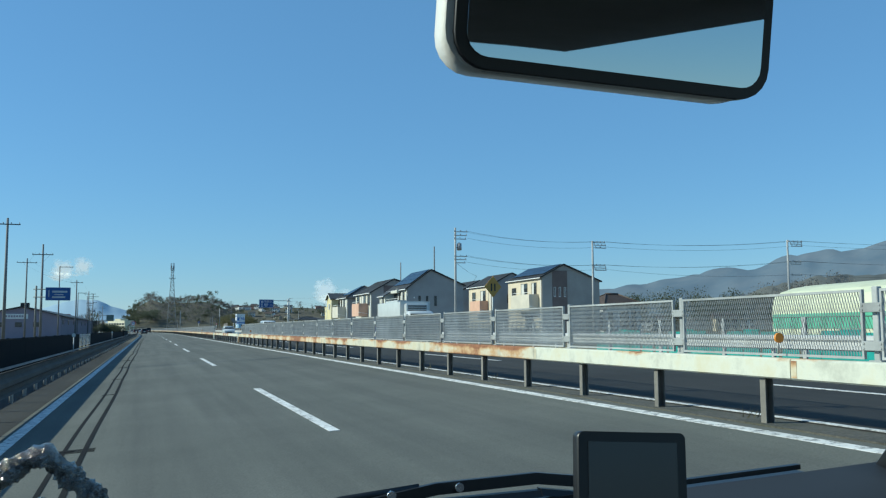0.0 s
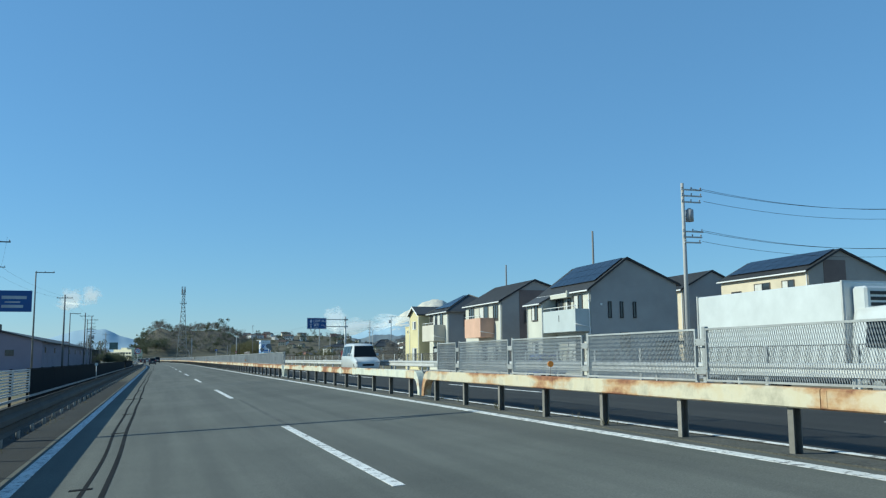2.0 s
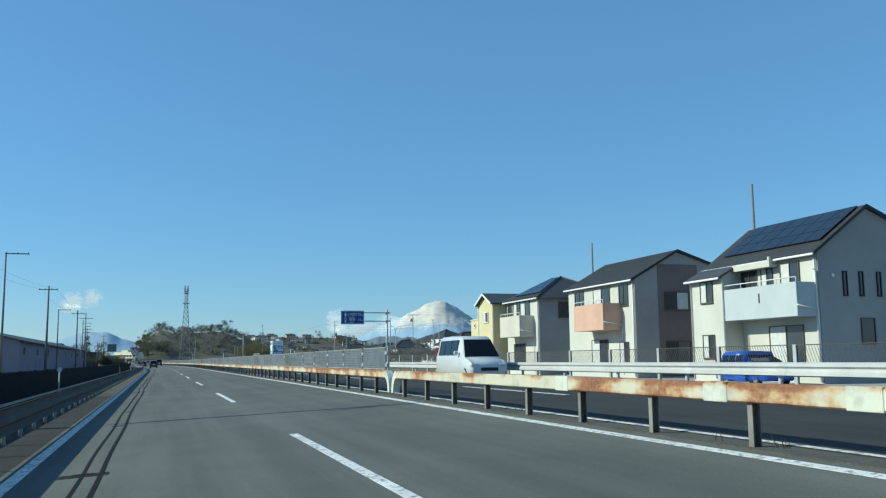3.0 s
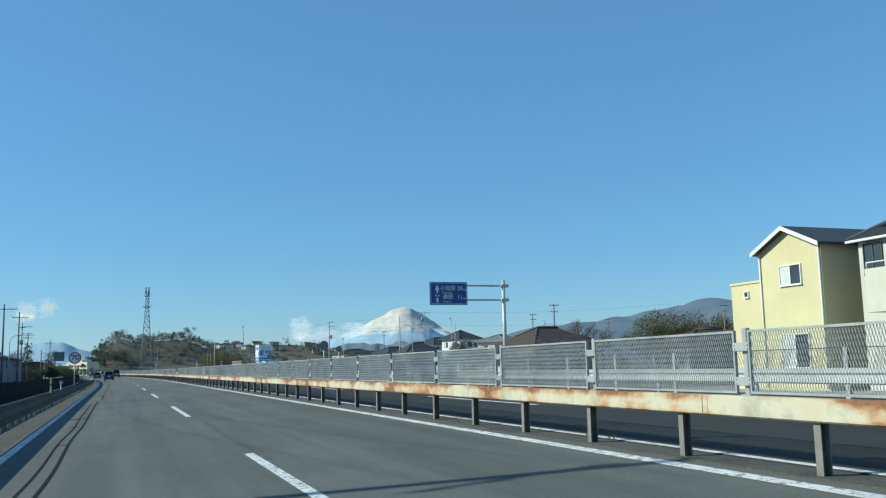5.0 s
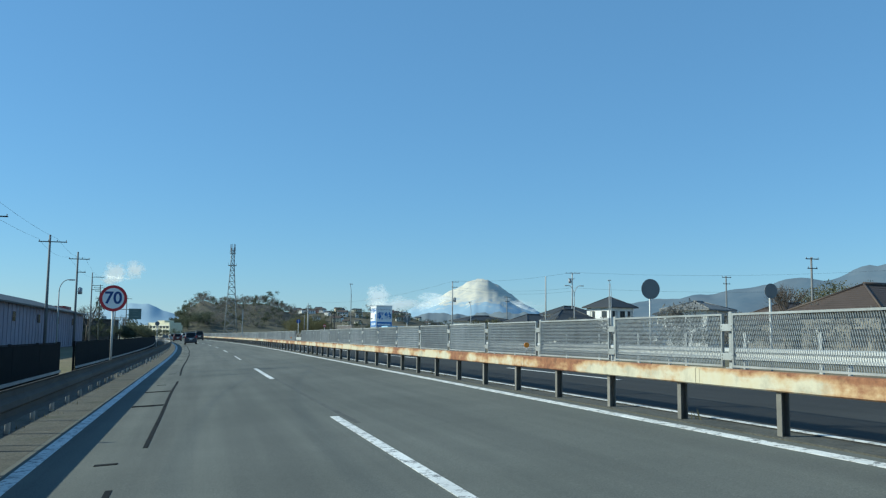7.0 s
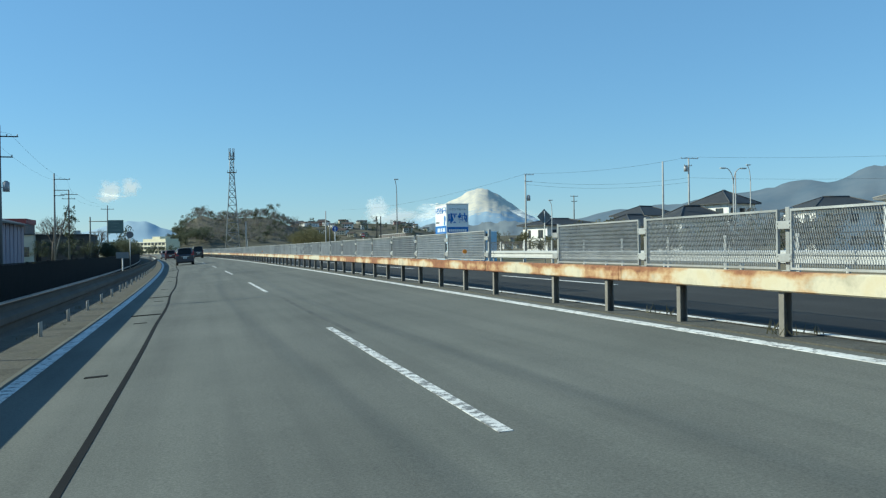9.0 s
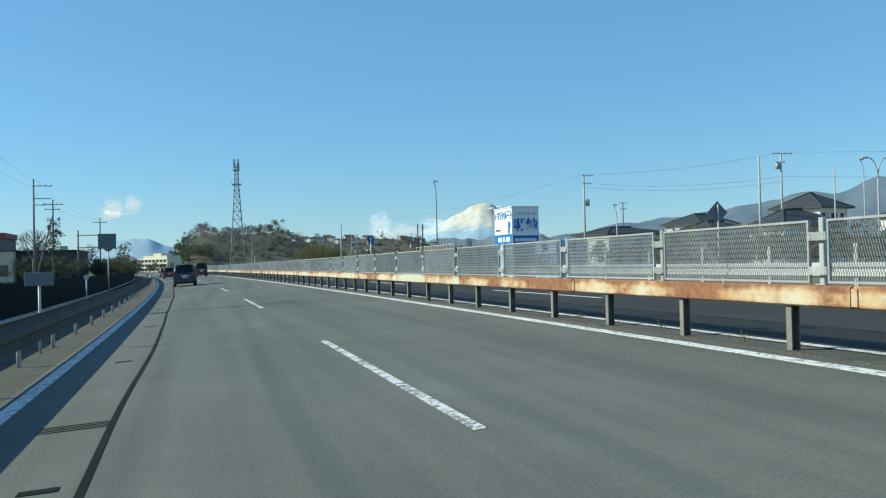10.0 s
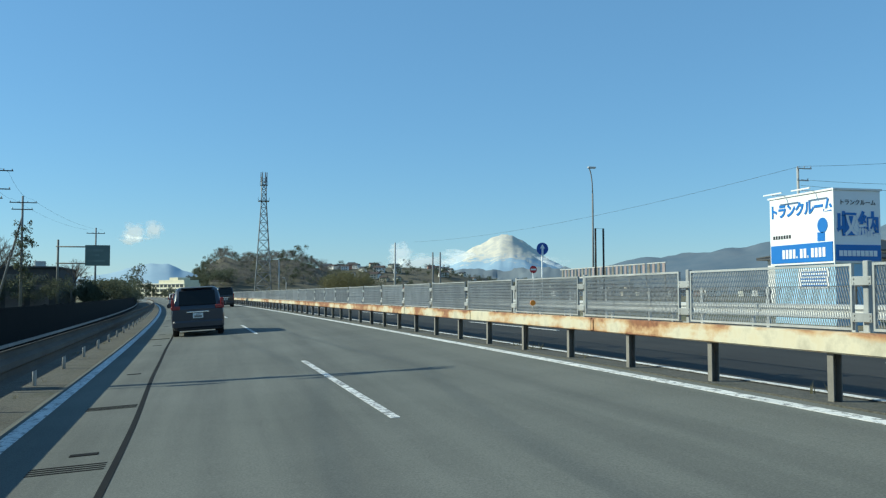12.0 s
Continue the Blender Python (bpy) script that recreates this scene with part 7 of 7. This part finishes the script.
for s in (-1, 1):
    bm = bmesh.new()
    bm_cyl(bm, (s * 0.70, 0.40, 0.95), (s * 0.64, -0.22, 1.58), 0.05, 0.045, 10)
    part("pillar", bm, BLACKPL, own)
    part("door", boxes((s * 0.72 - 0.04, s * 0.72 + 0.04, -2.0, 0.6, 0.24, 0.94), bevel=0.03), PLAS, own)
    wheel(own, s * 0.66, 0.35, 0.28)
    wheel(own, s * 0.66, -1.75, 0.28)
part("floor_pan", boxes((-0.68, 0.68, -2.0, 0.6, 0.22, 0.28)), BLACKPL, own)
# wiper on the screen's foot
bm = bmesh.new()
bm_tube(bm, [(-0.62, 0.47, 0.985), (-0.25, 0.44, 1.04), (-0.12, 0.42, 1.072), (-0.02, 0.41, 1.078)], 0.006, 6)
for x0, x1, z0, z1 in ((-0.16, 0.0, 1.062, 1.080), (0.0, 0.14, 1.080, 1.078), (0.14, 0.27, 1.078, 1.055)):
    bm_poly(bm, [(x0, 0.40, z0 - 0.012), (x1, 0.40, z1 - 0.012), (x1, 0.40, z1 + 0.003), (x0, 0.40, z0 + 0.003)], (0, 0.008, 0))
    bm_poly(bm, [(x0, 0.385, z0 - 0.024), (x1, 0.385, z1 - 0.026), (x1, 0.39, z1 - 0.018), (x0, 0.39, z0 - 0.016)], (0, 0.012, 0))
bm_tube(bm, [(-0.36, 0.46, 1.0), (-0.16, 0.45, 1.035), (0.10, 0.44, 1.04), (0.42, 0.46, 1.0)], 0.012, 6)
bm_box(bm, -0.7, 0.7, 0.42, 0.47, 0.95, 1.012, bevel=0.015)
wip = part("wiper", bm, BLACKPL, own, "black windscreen wiper")
for x in (-0.2, -0.06, 0.03):
    bm = bmesh.new()
    bm_cyl(bm, (x, 0.40, 1.075), (x, 0.395, 1.075), 0.006, seg=8)
    part("rivet", bm, CHROME, wip)

# rear-view mirror on its stalk
def rounded(bm, w, h, r, y0, y1, n=5, taper=0.0):
    def loop(y, k):
        pts = []
        for cxx, czz, a0 in ((w / 2 - r, h / 2 - r, 0), (-w / 2 + r, h / 2 - r, 90), (-w / 2 + r, -h / 2 + r, 180), (w / 2 - r, -h / 2 + r, 270)):
            for i in range(n + 1):
                a = radians(a0 + 90 * i / n)
                pts.append(bm.verts.new(((cxx + r * math.cos(a)) * k, y, (czz + r * math.sin(a)) * k)))
        return pts
    A_, B_ = loop(y0, 1.0), loop(y1, 1.0 - taper)
    for i in range(len(A_)):
        j = (i + 1) % len(A_)
        bm.faces.new((A_[i], A_[j], B_[j], B_[i])).smooth = True
    bm.faces.new(A_[::-1])
    bm.faces.new(B_)


mirror = thing("rear_view_mirror", "black-framed rear-view mirror with an ivory housing on a stalk", "mirror", pose(0.305, -0.841, 1.4405, 7.05, 2.0, -2.2))
bm = bmesh.new()
rounded(bm, 0.247, 0.104, 0.024, 0.0, 0.012)
part("frame", bm, BLACKPL, mirror)
bm = bmesh.new()
rounded(bm, 0.252, 0.104, 0.026, 0.006, 0.034, 5, 0.0)
rounded(bm, 0.252, 0.104, 0.026, 0.0342, 0.05, 5, 0.3)
for v in bm.verts:
    v.co.x -= 0.003
part("housing", bm, IVORY, mirror, "ivory housing")
bm = bmesh.new()
rounded(bm, 0.231, 0.088, 0.016, -0.0015, 0.0002)
part("mirror_glass", bm, MIRROR, mirror, "silvered glass")
bm = bmesh.new()
bm_cyl(bm, (0.01, 0.03, 0.01), (0.03, 0.10, 0.10), 0.014, 0.02, 10)
bm_cyl(bm, (0.03, 0.10, 0.10), (0.05, 0.16, 0.14), 0.03, 0.05, 12)
part("stalk", bm, BLACKPL, mirror)
bm = boxes((-0.045, 0.0, 0.06, 0.062, 0.07, 0.115))
tagp = part("service_tag", bm, TAG, mirror, "orange service tag")
bm = bmesh.new()
for k in range(3):
    bm_box(bm, -0.04, -0.005, 0.0585, 0.0598, 0.077 + k * 0.012, 0.082 + k * 0.012)
part("text_bar", bm, BROWNS, tagp, "brown bars")

# navigation screen on the dashboard
nav = thing("navigation_screen", "small black navigation screen on the dashboard with a white cable", "navigation screen", pose(0.4125, -0.657, 1.077, -6.1, 2.56, -8.2))
bm = bmesh.new()
rounded(bm, 0.104, 0.086, 0.006, 0.0, 0.016)
part("case", bm, BLACKPL, nav)
part("screen", boxes((-0.043, 0.043, -0.001, 0.0005, -0.030, 0.034)), SCREEN, nav, "dark screen")
bm = bmesh.new()
bm_cyl(bm, (0, 0.015, -0.01), (0, 0.05, -0.10), 0.012, 0.018, 10)
bm_cyl(bm, (0, 0.05, -0.106), (0, 0.05, -0.098), 0.03, 0.03, 14)
part("mount", bm, BLACKPL, nav)
bm = bmesh.new()
bm_tube(bm, [(-0.05, -0.004, -0.028), (-0.02, -0.03, -0.06), (0.02, -0.06, -0.085), (0.05, -0.1, -0.075)], 0.0035, 6)
part("cable", bm, CABLEW, nav, "white cable")

# silver ornament: a ring frame with a little drum
orn = thing("ornament", "silver ring-shaped dashboard ornament with a small engraved drum", "ornament", pose(-0.095, -0.543, 0.978, 0, 0.5, 0))
bm = bmesh.new()
NR = 110
pts = []
for i in range(NR + 1):
    a = math.pi * (-0.22 + 1.44 * i / NR)
    rr = 0.056 + 0.004 * math.cos(3 * a + 0.5)
    pts.append((rr * math.cos(a), 0, 0.06 + rr * 1.08 * math.sin(a) + 0.008 * math.exp(-((i / NR - 0.5) / 0.05) ** 2)))
n = 14
rings = []
for i, p in enumerate(pts):
    q = Vector(pts[min(i + 1, NR)]) - Vector(pts[max(i - 1, 0)])
    sd = Vector((q.z, 0, -q.x)).normalized()
    rad = 0.0095 + 0.0015 * math.sin(i * 0.6)
    ring = []
    for k in range(n):
        d = sd * math.cos(2 * math.pi * k / n) + Vector((0, 1, 0)) * math.sin(2 * math.pi * k / n)
        v = Vector(p) + d * rad
        ring.append(bm.verts.new(v + d * 0.0035 * noise.fractal(v * 230, 0.6, 2.0, 3)))
    rings.append(ring)
for a, b in zip(rings, rings[1:]):
    for k in range(n):
        bm.faces.new((a[k], a[(k + 1) % n], b[(k + 1) % n], b[k]))
part("ring", bm, FOIL, orn)
bm = bmesh.new()
for z0, z1, r0, r1 in ((0.0, 0.006, 0.03, 0.03), (0.006, 0.062, 0.021, 0.021), (0.062, 0.068, 0.024, 0.024), (0.068, 0.082, 0.024, 0.006), (0.082, 0.096, 0.004, 0.003), (0.03, 0.034, 0.023, 0.023), (0.046, 0.049, 0.023, 0.023)):
    bm_cyl(bm, (0, 0, z0), (0, 0, z1), r0, r1, 16)
part("drum", bm, FOIL, orn)
bm = bmesh.new()
bm_cyl(bm, (0, 0, -0.004), (0, 0, 0.002), 0.05, 0.045, 20)
part("base", bm, BLACKPL, orn)
